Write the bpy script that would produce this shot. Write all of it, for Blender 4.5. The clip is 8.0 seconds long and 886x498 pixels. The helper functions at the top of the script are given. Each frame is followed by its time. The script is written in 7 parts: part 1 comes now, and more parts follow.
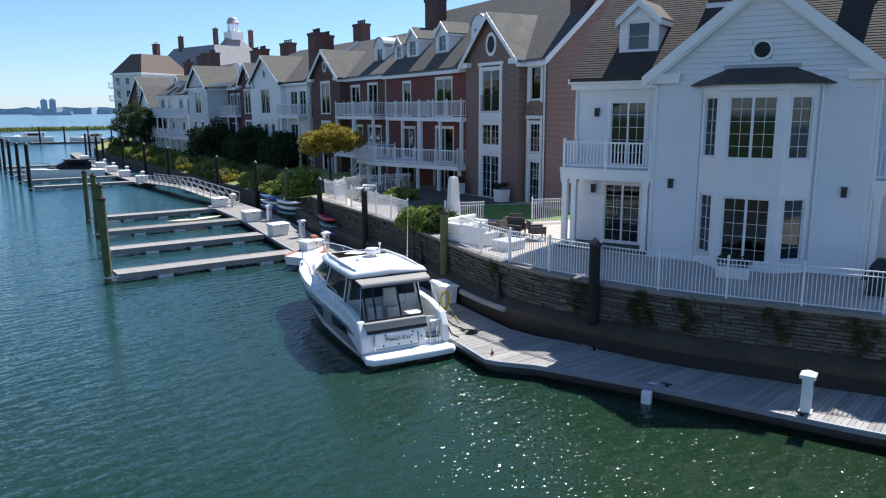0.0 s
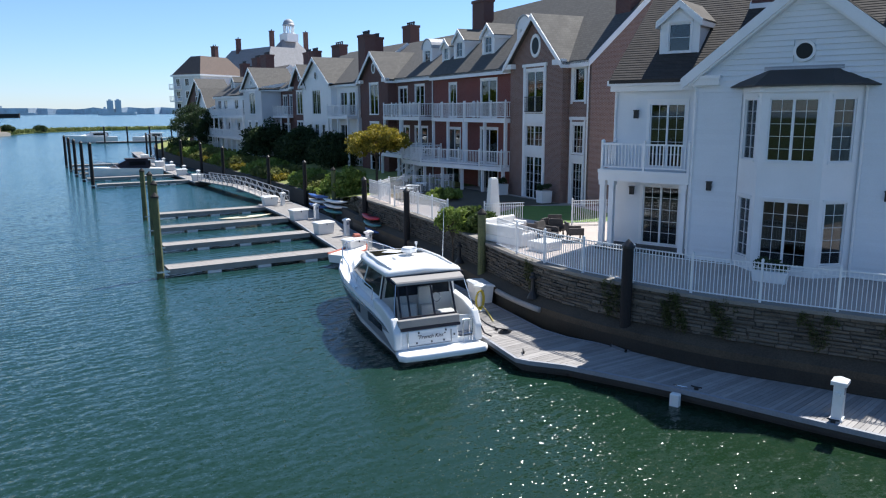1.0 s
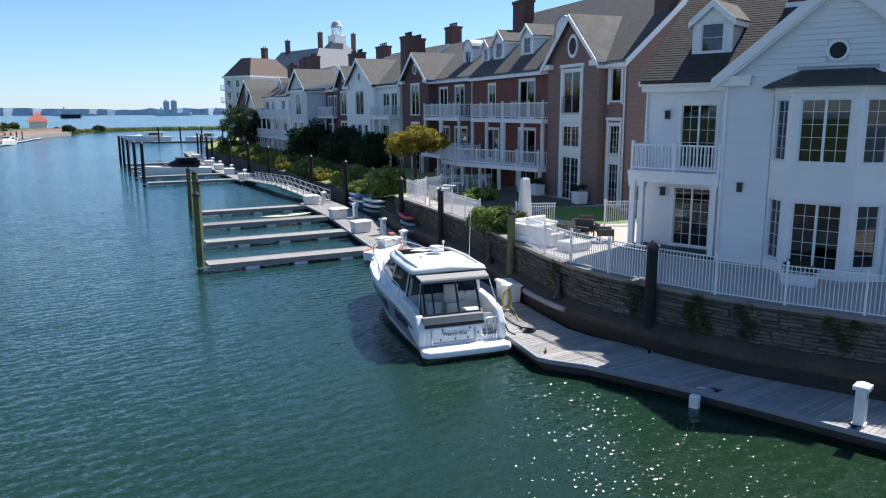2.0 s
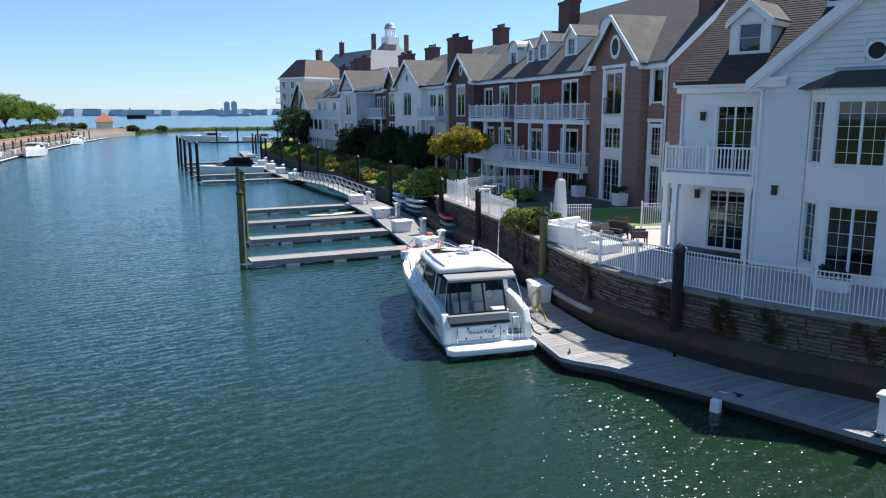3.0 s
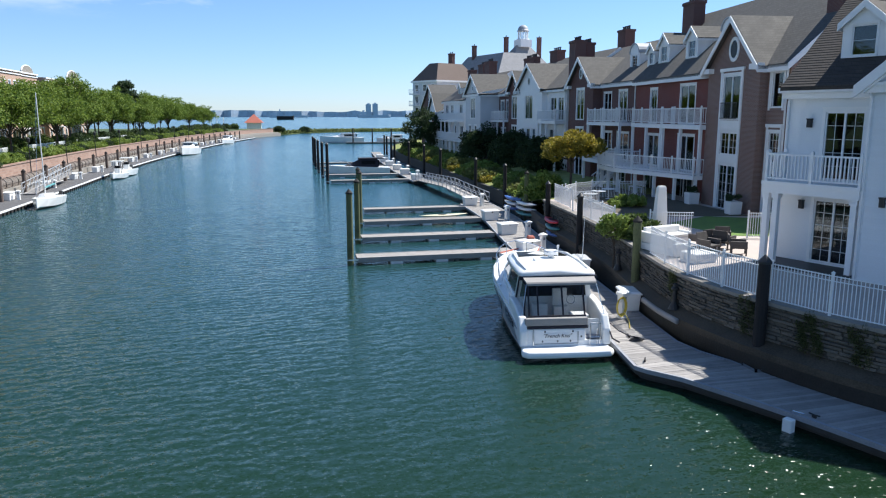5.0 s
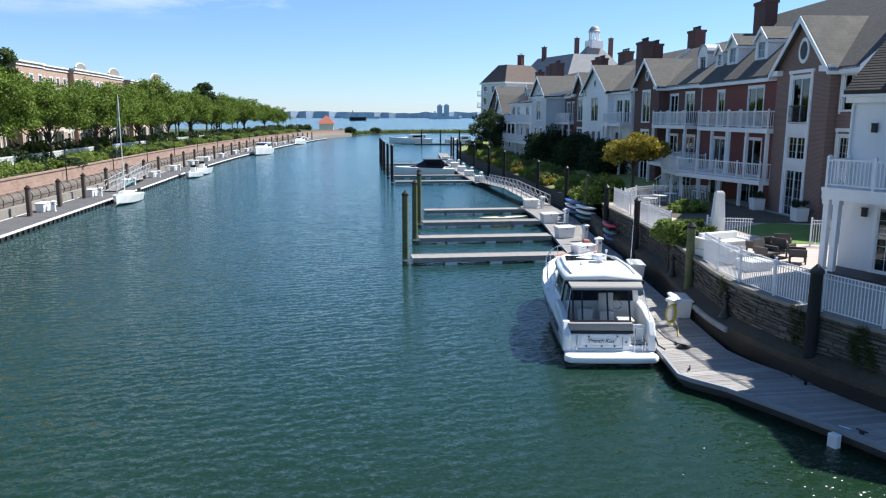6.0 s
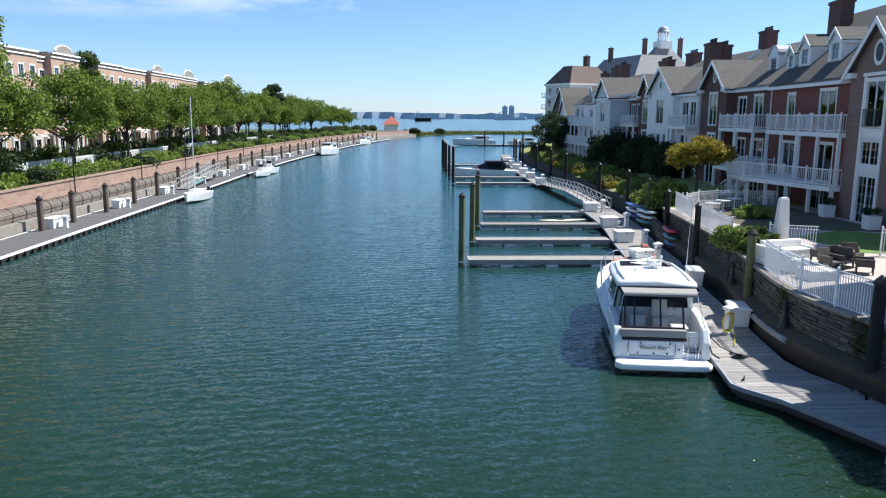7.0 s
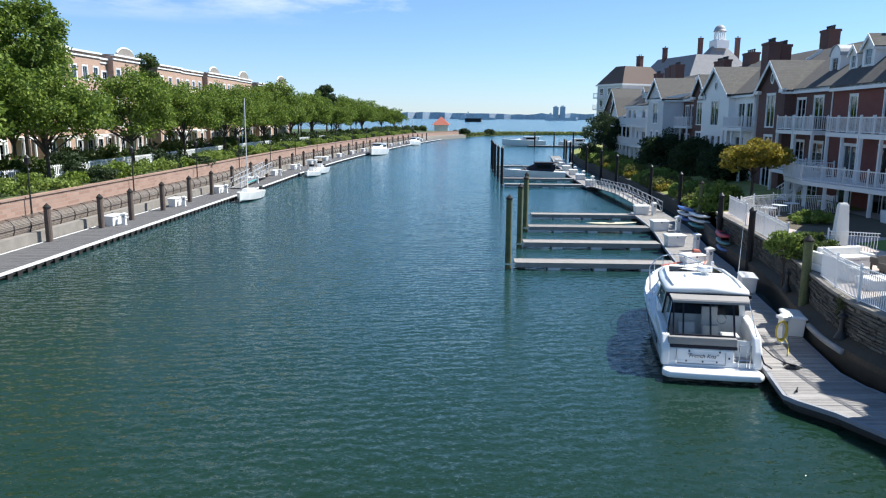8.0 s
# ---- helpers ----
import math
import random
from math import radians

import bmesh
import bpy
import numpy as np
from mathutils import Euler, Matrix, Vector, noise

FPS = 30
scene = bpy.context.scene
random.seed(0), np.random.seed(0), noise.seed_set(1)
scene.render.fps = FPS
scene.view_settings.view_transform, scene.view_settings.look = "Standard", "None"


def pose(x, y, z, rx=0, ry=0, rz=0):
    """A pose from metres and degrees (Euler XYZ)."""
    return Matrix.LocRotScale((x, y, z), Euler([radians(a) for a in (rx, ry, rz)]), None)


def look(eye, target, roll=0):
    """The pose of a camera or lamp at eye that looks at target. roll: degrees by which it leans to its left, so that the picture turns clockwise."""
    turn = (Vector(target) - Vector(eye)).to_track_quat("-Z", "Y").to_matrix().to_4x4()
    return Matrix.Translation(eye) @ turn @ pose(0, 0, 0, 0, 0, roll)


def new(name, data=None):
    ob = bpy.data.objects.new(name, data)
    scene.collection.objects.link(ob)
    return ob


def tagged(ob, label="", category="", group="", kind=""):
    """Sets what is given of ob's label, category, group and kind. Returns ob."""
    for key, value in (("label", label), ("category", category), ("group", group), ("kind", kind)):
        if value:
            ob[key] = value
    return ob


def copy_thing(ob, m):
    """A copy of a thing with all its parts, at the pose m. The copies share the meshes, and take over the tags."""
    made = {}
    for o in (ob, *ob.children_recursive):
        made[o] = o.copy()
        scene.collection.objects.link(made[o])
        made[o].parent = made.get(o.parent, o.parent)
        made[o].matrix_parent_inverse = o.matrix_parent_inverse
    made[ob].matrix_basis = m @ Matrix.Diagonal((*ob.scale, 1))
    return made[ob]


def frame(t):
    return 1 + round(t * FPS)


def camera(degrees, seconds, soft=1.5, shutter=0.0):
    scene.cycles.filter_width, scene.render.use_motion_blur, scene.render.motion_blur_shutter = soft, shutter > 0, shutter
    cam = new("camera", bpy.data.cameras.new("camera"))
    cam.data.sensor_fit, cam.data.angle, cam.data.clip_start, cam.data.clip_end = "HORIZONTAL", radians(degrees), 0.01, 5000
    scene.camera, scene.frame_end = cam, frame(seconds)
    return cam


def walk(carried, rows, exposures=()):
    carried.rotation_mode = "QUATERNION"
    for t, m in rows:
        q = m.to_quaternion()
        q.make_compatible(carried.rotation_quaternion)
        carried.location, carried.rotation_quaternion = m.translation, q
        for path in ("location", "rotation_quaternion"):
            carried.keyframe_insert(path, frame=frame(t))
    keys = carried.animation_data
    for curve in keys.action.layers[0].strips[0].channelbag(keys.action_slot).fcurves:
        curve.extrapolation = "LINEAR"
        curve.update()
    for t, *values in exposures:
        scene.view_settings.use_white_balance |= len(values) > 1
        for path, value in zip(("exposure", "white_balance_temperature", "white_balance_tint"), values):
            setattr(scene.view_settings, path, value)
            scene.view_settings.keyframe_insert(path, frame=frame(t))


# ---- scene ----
# camera: a slow slide to the right with a turn to the left, about 9 m above the water
cam = camera(62.7, 8.0, soft=1.15)
PATH = [
    (0.0, (-5.776, 1.863, 8.603), (-4.645, 3.47, 8.23), -0.2),
    (0.5, (-5.685, 1.497, 8.635), (-4.614, 3.145, 8.262), -0.2),
    (1.0, (-5.499, 1.15, 8.668), (-4.486, 2.834, 8.296), -0.2),
    (1.5, (-5.287, 0.802, 8.672), (-4.329, 2.518, 8.301), -0.2),
    (3.0, (-4.325, -0.31, 8.696), (-3.554, 1.499, 8.328), -0.2),
    (3.5, (-3.972, -0.66, 8.712), (-3.28, 1.181, 8.346), -0.1),
    (4.0, (-3.584, -1.006, 8.73), (-2.977, 0.865, 8.365), -0.1),
    (4.5, (-3.212, -1.339, 8.802), (-2.693, 0.558, 8.438), -0.1),
    (6.0, (-2.002, -2.108, 8.93), (-1.759, -0.155, 8.571), 0.1),
    (6.5, (-1.743, -2.254, 9.001), (-1.59, -0.292, 8.643), 0.2),
    (7.0, (-1.631, -2.395, 9.027), (-1.559, -0.428, 8.67), 0.3),
    (7.5, (-1.564, -2.428, 9.068), (-1.562, -0.46, 8.711), 0.3),
    (8.0, (-1.526, -2.378, 9.118), (-1.587, -0.411, 8.761), 0.4),
]
walk(cam, [(t, look(eye, target, roll)) for t, eye, target, roll in PATH], exposures=[(0.0, 0.75, 6250, 9), (8.0, 0.77, 6300, 7)])

# ---- light ----
SUN_AZ, SUN_EL = 72.0, 52.8          # degrees clockwise from +y, and above the horizon
world = bpy.data.worlds.new("sky")
scene.world = world
world.use_nodes = True
wn, wl = world.node_tree.nodes, world.node_tree.links
sky = wn.new("ShaderNodeTexSky")
sky.sky_type, sky.sun_disc = "NISHITA", False
sky.sun_elevation, sky.sun_rotation = radians(SUN_EL), radians(SUN_AZ)
sky.air_density, sky.dust_density, sky.ozone_density = 1.0, 0.1, 3.0
bg = wn["Background"]
bg.inputs["Strength"].default_value = 0.075
# thin fair-weather clouds, low over the far bank
wtc = wn.new("ShaderNodeTexCoord")
wsep = wn.new("ShaderNodeSeparateXYZ")
wl.new(wtc.outputs["Generated"], wsep.inputs[0])
wmap = wn.new("ShaderNodeMapping")
wmap.inputs["Scale"].default_value = (3.0, 3.0, 14.0)
wl.new(wtc.outputs["Generated"], wmap.inputs[0])
wno = wn.new("ShaderNodeTexNoise")
wno.inputs["Scale"].default_value, wno.inputs["Detail"].default_value, wno.inputs["Roughness"].default_value = 1.6, 8.0, 0.62
wl.new(wmap.outputs[0], wno.inputs["Vector"])
wr = wn.new("ShaderNodeMapRange")
wr.inputs[1].default_value, wr.inputs[2].default_value, wr.inputs[3].default_value, wr.inputs[4].default_value = 0.54, 0.78, 0.0, 0.85
wh = wn.new("ShaderNodeMapRange")
wh.inputs[1].default_value, wh.inputs[2].default_value, wh.inputs[3].default_value, wh.inputs[4].default_value = 0.112, 0.15, 0.0, 1.0
wl.new(wsep.outputs["Z"], wh.inputs[0])
# they gather in the north-west
wa = wn.new("ShaderNodeMapRange")
wa.interpolation_type = "SMOOTHSTEP"
wa.inputs[1].default_value, wa.inputs[2].default_value, wa.inputs[3].default_value, wa.inputs[4].default_value = -0.04, -0.26, -0.12, 0.17
wl.new(wsep.outputs["X"], wa.inputs[0])
wadd = wn.new("ShaderNodeMath")
wl.new(wno.outputs["Fac"], wadd.inputs[0])
wl.new(wa.outputs[0], wadd.inputs[1])
wl.new(wadd.outputs[0], wr.inputs[0])
wtop = wn.new("ShaderNodeMapRange")
wtop.inputs[1].default_value, wtop.inputs[2].default_value, wtop.inputs[3].default_value, wtop.inputs[4].default_value = 0.17, 0.24, 1.0, 0.0
wl.new(wsep.outputs["Z"], wtop.inputs[0])
wlow = wn.new("ShaderNodeMath")
wlow.operation = "MULTIPLY"
wl.new(wh.outputs[0], wlow.inputs[0])
wl.new(wtop.outputs[0], wlow.inputs[1])
wm = wn.new("ShaderNodeMath")
wm.operation = "MULTIPLY"
wl.new(wr.outputs[0], wm.inputs[0])
wl.new(wlow.outputs[0], wm.inputs[1])
wmix = wn.new("ShaderNodeMixRGB")
wmix.inputs["Color2"].default_value = (9.0, 9.3, 9.6, 1)
wl.new(wm.outputs[0], wmix.inputs["Fac"])
wtint = wn.new("ShaderNodeMixRGB")
wtint.blend_type, wtint.inputs["Fac"].default_value = "MULTIPLY", 1.0
# moist sea air: a cooler cast towards the horizon
wz = wn.new("ShaderNodeMapRange")
wz.inputs[1].default_value, wz.inputs[2].default_value = 0.0, 0.32
wl.new(wsep.outputs["Z"], wz.inputs[0])
wcast = wn.new("ShaderNodeMixRGB")
wcast.inputs["Color1"].default_value, wcast.inputs["Color2"].default_value = (0.80, 0.96, 1.36, 1), (0.86, 1.02, 1.14, 1)
wl.new(wz.outputs[0], wcast.inputs["Fac"])
wl.new(wcast.outputs[0], wtint.inputs["Color2"])
wl.new(sky.outputs[0], wtint.inputs["Color1"])
wl.new(wtint.outputs[0], wmix.inputs["Color1"])
wl.new(wmix.outputs[0], bg.inputs["Color"])

sun = new("sun", bpy.data.lights.new("sun", "SUN"))
sun.data.energy, sun.data.angle, sun.data.color = 5.0, radians(0.53), (1.0, 0.95, 0.88)
az, el = radians(SUN_AZ), radians(SUN_EL)
SUN_DIR = Vector((math.sin(az) * math.cos(el), math.cos(az) * math.cos(el), math.sin(el)))
sun.matrix_world = look(SUN_DIR * 100, (0, 0, 0))


# ---- materials ----
def mat(name, col, rough=0.6, var=0.25, scale=3.0, fine=40.0, bump=0.15, metal=0.0, spec=0.5, rand=0.0, dist=0.02, col2=None):
    """A surface with broad stains and fine grain; rand: how far pieces differ from one another."""
    m = bpy.data.materials.new(name)
    m.use_nodes = True
    n, l = m.node_tree.nodes, m.node_tree.links
    b = n["Principled BSDF"]
    b.inputs["Metallic"].default_value = metal
    b.inputs["Specular IOR Level"].default_value = spec
    tc = n.new("ShaderNodeTexCoord")
    a = n.new("ShaderNodeTexNoise")
    a.inputs["Scale"].default_value, a.inputs["Detail"].default_value = scale, 5
    f = n.new("ShaderNodeTexNoise")
    f.inputs["Scale"].default_value, f.inputs["Detail"].default_value = fine, 4
    l.new(tc.outputs["Object"], a.inputs["Vector"])
    l.new(tc.outputs["Object"], f.inputs["Vector"])
    add = n.new("ShaderNodeMath")
    add.operation = "ADD"
    l.new(a.outputs["Fac"], add.inputs[0])
    l.new(f.outputs["Fac"], add.inputs[1])
    fac = add.outputs[0]
    if rand:
        oi = n.new("ShaderNodeObjectInfo")
        k = n.new("ShaderNodeMath")
        k.operation, k.inputs[1].default_value = "MULTIPLY_ADD", rand * 2
        l.new(oi.outputs["Random"], k.inputs[0])
        l.new(fac, k.inputs[2])
        sub = n.new("ShaderNodeMath")
        sub.operation, sub.inputs[1].default_value = "SUBTRACT", rand
        l.new(k.outputs[0], sub.inputs[0])
        fac = sub.outputs[0]
    r = n.new("ShaderNodeMapRange")
    r.inputs[1].default_value, r.inputs[2].default_value = 0.6, 1.4
    l.new(fac, r.inputs[0])
    mix = n.new("ShaderNodeMixRGB")
    lo = tuple(c * (1 - var) for c in col) if col2 is None else col2
    hi = tuple(min(1.0, c * (1 + var)) for c in col)
    mix.inputs["Color1"].default_value, mix.inputs["Color2"].default_value = (*lo, 1), (*hi, 1)
    l.new(r.outputs[0], mix.inputs["Fac"])
    l.new(mix.outputs[0], b.inputs["Base Color"])
    rr = n.new("ShaderNodeMapRange")
    rr.inputs[3].default_value, rr.inputs[4].default_value = rough * 0.85, min(1.0, rough * 1.15)
    l.new(a.outputs["Fac"], rr.inputs[0])
    l.new(rr.outputs[0], b.inputs["Roughness"])
    if bump:
        bp = n.new("ShaderNodeBump")
        bp.inputs["Strength"].default_value, bp.inputs["Distance"].default_value = bump, dist
        l.new(f.outputs["Fac"], bp.inputs["Height"])
        l.new(bp.outputs[0], b.inputs["Normal"])
    return m


def brick_mat(name, c1, c2, mortar, w=0.22, h=0.075, gap=0.012):
    """Running-bond courses on upright walls, in object space."""
    m = mat(name, c1, 0.85, 0.25, 0.8, 30)
    n, l = m.node_tree.nodes, m.node_tree.links
    b = n["Principled BSDF"]
    tc, sep, add, com = n.new("ShaderNodeTexCoord"), n.new("ShaderNodeSeparateXYZ"), n.new("ShaderNodeMath"), n.new("ShaderNodeCombineXYZ")
    l.new(tc.outputs["Object"], sep.inputs[0])
    l.new(sep.outputs["X"], add.inputs[0])
    l.new(sep.outputs["Y"], add.inputs[1])
    l.new(add.outputs[0], com.inputs["X"])
    l.new(sep.outputs["Z"], com.inputs["Y"])
    br = n.new("ShaderNodeTexBrick")
    br.inputs["Color1"].default_value, br.inputs["Color2"].default_value, br.inputs["Mortar"].default_value = (*c1, 1), (*c2, 1), (*mortar, 1)
    br.inputs["Scale"].default_value, br.inputs["Brick Width"].default_value, br.inputs["Row Height"].default_value = 1.0, w, h
    br.inputs["Mortar Size"].default_value = gap
    l.new(com.outputs[0], br.inputs["Vector"])
    old = b.inputs["Base Color"].links[0].from_socket
    mx = n.new("ShaderNodeMixRGB")
    mx.blend_type, mx.inputs["Fac"].default_value = "MIX", 0.7
    l.new(old, mx.inputs["Color1"])
    l.new(br.outputs["Color"], mx.inputs["Color2"])
    l.new(mx.outputs[0], b.inputs["Base Color"])
    bp = n.new("ShaderNodeBump")
    bp.inputs["Strength"].default_value, bp.inputs["Distance"].default_value, bp.invert = 0.5, 0.01, True
    l.new(br.outputs["Fac"], bp.inputs["Height"])
    l.new(bp.outputs[0], b.inputs["Normal"])
    return m


def glass_mat(name, tint, ior=1.6):
    m = bpy.data.materials.new(name)
    m.use_nodes = True
    n, l = m.node_tree.nodes, m.node_tree.links
    n.remove(n["Principled BSDF"])
    tr, gl, fr, mx = n.new("ShaderNodeBsdfTransparent"), n.new("ShaderNodeBsdfGlossy"), n.new("ShaderNodeFresnel"), n.new("ShaderNodeMixShader")
    tr.inputs["Color"].default_value, gl.inputs["Roughness"].default_value = (*tint, 1), 0.02
    gl.inputs["Color"].default_value = (0.9, 0.95, 1, 1)
    fr.inputs["IOR"].default_value = ior
    nz, bp = n.new("ShaderNodeTexNoise"), n.new("ShaderNodeBump")
    nz.inputs["Scale"].default_value = 1.3
    bp.inputs["Strength"].default_value, bp.inputs["Distance"].default_value = 0.12, 0.02
    l.new(nz.outputs["Fac"], bp.inputs["Height"])
    l.new(bp.outputs[0], gl.inputs["Normal"])
    l.new(fr.outputs[0], mx.inputs["Fac"])
    l.new(tr.outputs[0], mx.inputs[1])
    l.new(gl.outputs[0], mx.inputs[2])
    l.new(mx.outputs[0], n["Material Output"].inputs["Surface"])
    return m


def shingle_mat(name, col, course=0.16):
    """Lapped roof shingles: rows across the slope with broken tones."""
    m = mat(name, col, 0.9, 0.3, 1.2, 25, 0.2)
    n, l = m.node_tree.nodes, m.node_tree.links
    b = n["Principled BSDF"]
    tc, sep, add, com = n.new("ShaderNodeTexCoord"), n.new("ShaderNodeSeparateXYZ"), n.new("ShaderNodeMath"), n.new("ShaderNodeCombineXYZ")
    l.new(tc.outputs["Object"], sep.inputs[0])
    l.new(sep.outputs["X"], add.inputs[0])
    l.new(sep.outputs["Y"], add.inputs[1])
    l.new(add.outputs[0], com.inputs["X"])
    l.new(sep.outputs["Z"], com.inputs["Y"])
    br = n.new("ShaderNodeTexBrick")
    dk, lt = tuple(c * 0.75 for c in col), tuple(c * 1.25 for c in col)
    br.inputs["Color1"].default_value, br.inputs["Color2"].default_value, br.inputs["Mortar"].default_value = (*dk, 1), (*lt, 1), (*tuple(c * 0.45 for c in col), 1)
    br.inputs["Scale"].default_value, br.inputs["Brick Width"].default_value, br.inputs["Row Height"].default_value = 1.0, 0.3, course
    br.inputs["Mortar Size"].default_value = 0.012
    l.new(com.outputs[0], br.inputs["Vector"])
    old = b.inputs["Base Color"].links[0].from_socket
    mx = n.new("ShaderNodeMixRGB")
    mx.inputs["Fac"].default_value = 0.55
    l.new(old, mx.inputs["Color1"])
    l.new(br.outputs["Color"], mx.inputs["Color2"])
    l.new(mx.outputs[0], b.inputs["Base Color"])
    return m


def water_mat():
    """Wind-ruffled water: slopes at three sizes tilt the normal, so that far water stays ruffled too."""
    m = bpy.data.materials.new("harbour_water")
    m.use_nodes = True
    n, l = m.node_tree.nodes, m.node_tree.links
    b = n["Principled BSDF"]
    b.inputs["Roughness"].default_value, b.inputs["IOR"].default_value = 0.15, 1.33
    b.inputs["Specular IOR Level"].default_value = 0.66
    tc = n.new("ShaderNodeTexCoord")
    def field(scale, stretch, turn, detail, rough=0.5):
        mp, nz = n.new("ShaderNodeMapping"), n.new("ShaderNodeTexNoise")
        mp.inputs["Scale"].default_value, mp.inputs["Rotation"].default_value = (scale, scale * stretch, scale), (0, 0, radians(turn))
        nz.inputs["Scale"].default_value, nz.inputs["Detail"].default_value, nz.inputs["Roughness"].default_value = 1.0, detail, rough
        l.new(tc.outputs["Object"], mp.inputs[0])
        l.new(mp.outputs[0], nz.inputs["Vector"])
        return nz
    total = None
    for scale, stretch, turn, detail, ax, ay in WAVES:
        f = field(scale, stretch, turn, detail)
        sub, mul = n.new("ShaderNodeVectorMath"), n.new("ShaderNodeVectorMath")
        sub.operation, sub.inputs[1].default_value = "SUBTRACT", (0.5, 0.5, 0.5)
        src = sub
        if scale > 4:
            # the smallest ripples: mostly flat with a few steep facets
            k4, p2, p3 = n.new("ShaderNodeVectorMath"), n.new("ShaderNodeVectorMath"), n.new("ShaderNodeVectorMath")
            k4.operation, k4.inputs[1].default_value, p2.operation, p3.operation = "MULTIPLY", (4, 4, 4), "MULTIPLY", "MULTIPLY"
            l.new(sub.outputs[0], k4.inputs[0])
            l.new(k4.outputs[0], p2.inputs[0])
            l.new(k4.outputs[0], p2.inputs[1])
            l.new(p2.outputs[0], p3.inputs[0])
            l.new(k4.outputs[0], p3.inputs[1])
            src = p3
        mul.operation, mul.inputs[1].default_value = "MULTIPLY", (ax, ay, 0)
        l.new(f.outputs["Color"], sub.inputs[0])
        l.new(src.outputs[0], mul.inputs[0])
        if total is None:
            total = mul
        else:
            ad = n.new("ShaderNodeVectorMath")
            l.new(total.outputs[0], ad.inputs[0])
            l.new(mul.outputs[0], ad.inputs[1])
            total = ad
    # wind wavelets: wandering crests across the channel
    for length, turn, slope in WAVELETS:
        mp, wv, sub, mul, ad = n.new("ShaderNodeMapping"), n.new("ShaderNodeTexWave"), n.new("ShaderNodeMath"), n.new("ShaderNodeVectorMath"), n.new("ShaderNodeVectorMath")
        mp.inputs["Rotation"].default_value = (0, 0, radians(turn))
        wv.wave_type, wv.bands_direction = "BANDS", "Y"
        for key, val in (("Scale", 0.314 / length), ("Distortion", 7.0), ("Detail", 2.5), ("Detail Scale", 2.2), ("Detail Roughness", 0.55)):
            wv.inputs[key].default_value = val
        sub.operation, sub.inputs[1].default_value = "SUBTRACT", 0.5
        mul.operation, mul.inputs[1].default_value = "MULTIPLY", (slope * math.sin(radians(turn)), slope * math.cos(radians(turn)), 0)
        l.new(tc.outputs["Object"], mp.inputs[0])
        l.new(mp.outputs[0], wv.inputs["Vector"])
        l.new(wv.outputs["Fac"], sub.inputs[0])
        l.new(sub.outputs[0], mul.inputs[0])
        l.new(total.outputs[0], ad.inputs[0])
        l.new(mul.outputs[0], ad.inputs[1])
        total = ad
    # calmer and rougher lanes
    lane = field(0.035, 0.35, 8, 3)
    lr = n.new("ShaderNodeMapRange")
    lr.inputs[1].default_value, lr.inputs[2].default_value, lr.inputs[3].default_value, lr.inputs[4].default_value = 0.35, 0.65, 0.7, 1.2
    l.new(lane.outputs["Fac"], lr.inputs[0])
    sc = n.new("ShaderNodeVectorMath")
    sc.operation = "SCALE"
    l.new(total.outputs[0], sc.inputs[0])
    l.new(lr.outputs[0], sc.inputs["Scale"])
    up, nm = n.new("ShaderNodeVectorMath"), n.new("ShaderNodeVectorMath")
    up.inputs[1].default_value, nm.operation = (0, 0, 1), "NORMALIZE"
    l.new(sc.outputs[0], up.inputs[0])
    l.new(up.outputs[0], nm.inputs[0])
    l.new(nm.outputs[0], b.inputs["Normal"])
    patch = field(0.06, 0.5, 0, 3)
    mixc = n.new("ShaderNodeMixRGB")
    mixc.inputs["Color1"].default_value, mixc.inputs["Color2"].default_value = (0.007, 0.022, 0.0095, 1), (0.012, 0.032, 0.0145, 1)
    l.new(patch.outputs["Fac"], mixc.inputs["Fac"])
    # shallow, turbid green at the head; reflected sky put into the far blue
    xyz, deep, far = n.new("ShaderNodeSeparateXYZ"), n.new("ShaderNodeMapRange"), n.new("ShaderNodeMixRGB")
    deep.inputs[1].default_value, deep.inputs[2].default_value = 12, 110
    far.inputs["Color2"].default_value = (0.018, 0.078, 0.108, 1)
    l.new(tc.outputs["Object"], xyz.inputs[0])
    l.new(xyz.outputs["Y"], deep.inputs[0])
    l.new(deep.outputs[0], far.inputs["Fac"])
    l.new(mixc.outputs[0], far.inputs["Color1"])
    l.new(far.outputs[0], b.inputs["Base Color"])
    return m


def leaf_mat(name, c1, c2):
    m = bpy.data.materials.new(name)
    m.use_nodes = True
    n, l = m.node_tree.nodes, m.node_tree.links
    b = n["Principled BSDF"]
    g = n.new("ShaderNodeNewGeometry")
    mx = n.new("ShaderNodeMixRGB")
    mx.inputs["Color1"].default_value, mx.inputs["Color2"].default_value = (*c1, 1), (*c2, 1)
    l.new(g.outputs["Random Per Island"], mx.inputs["Fac"])
    l.new(mx.outputs[0], b.inputs["Base Color"])
    b.inputs["Roughness"].default_value = 0.75
    tl, ms = n.new("ShaderNodeBsdfTranslucent"), n.new("ShaderNodeMixShader")
    l.new(mx.outputs[0], tl.inputs["Color"])
    ms.inputs["Fac"].default_value = 0.35
    l.new(b.outputs[0], ms.inputs[1])
    l.new(tl.outputs[0], ms.inputs[2])
    l.new(ms.outputs[0], n["Material Output"].inputs["Surface"])
    return m


# wave fields: scale, stretch across the wind, turn, detail, slopes along x and y
WAVES = ((0.4, 2.5, 10, 1, 0.04, 0.09), (2.3, 3.0, -8, 2, 0.14, 0.28), (8.5, 1.5, 18, 2, 0.62, 0.62))
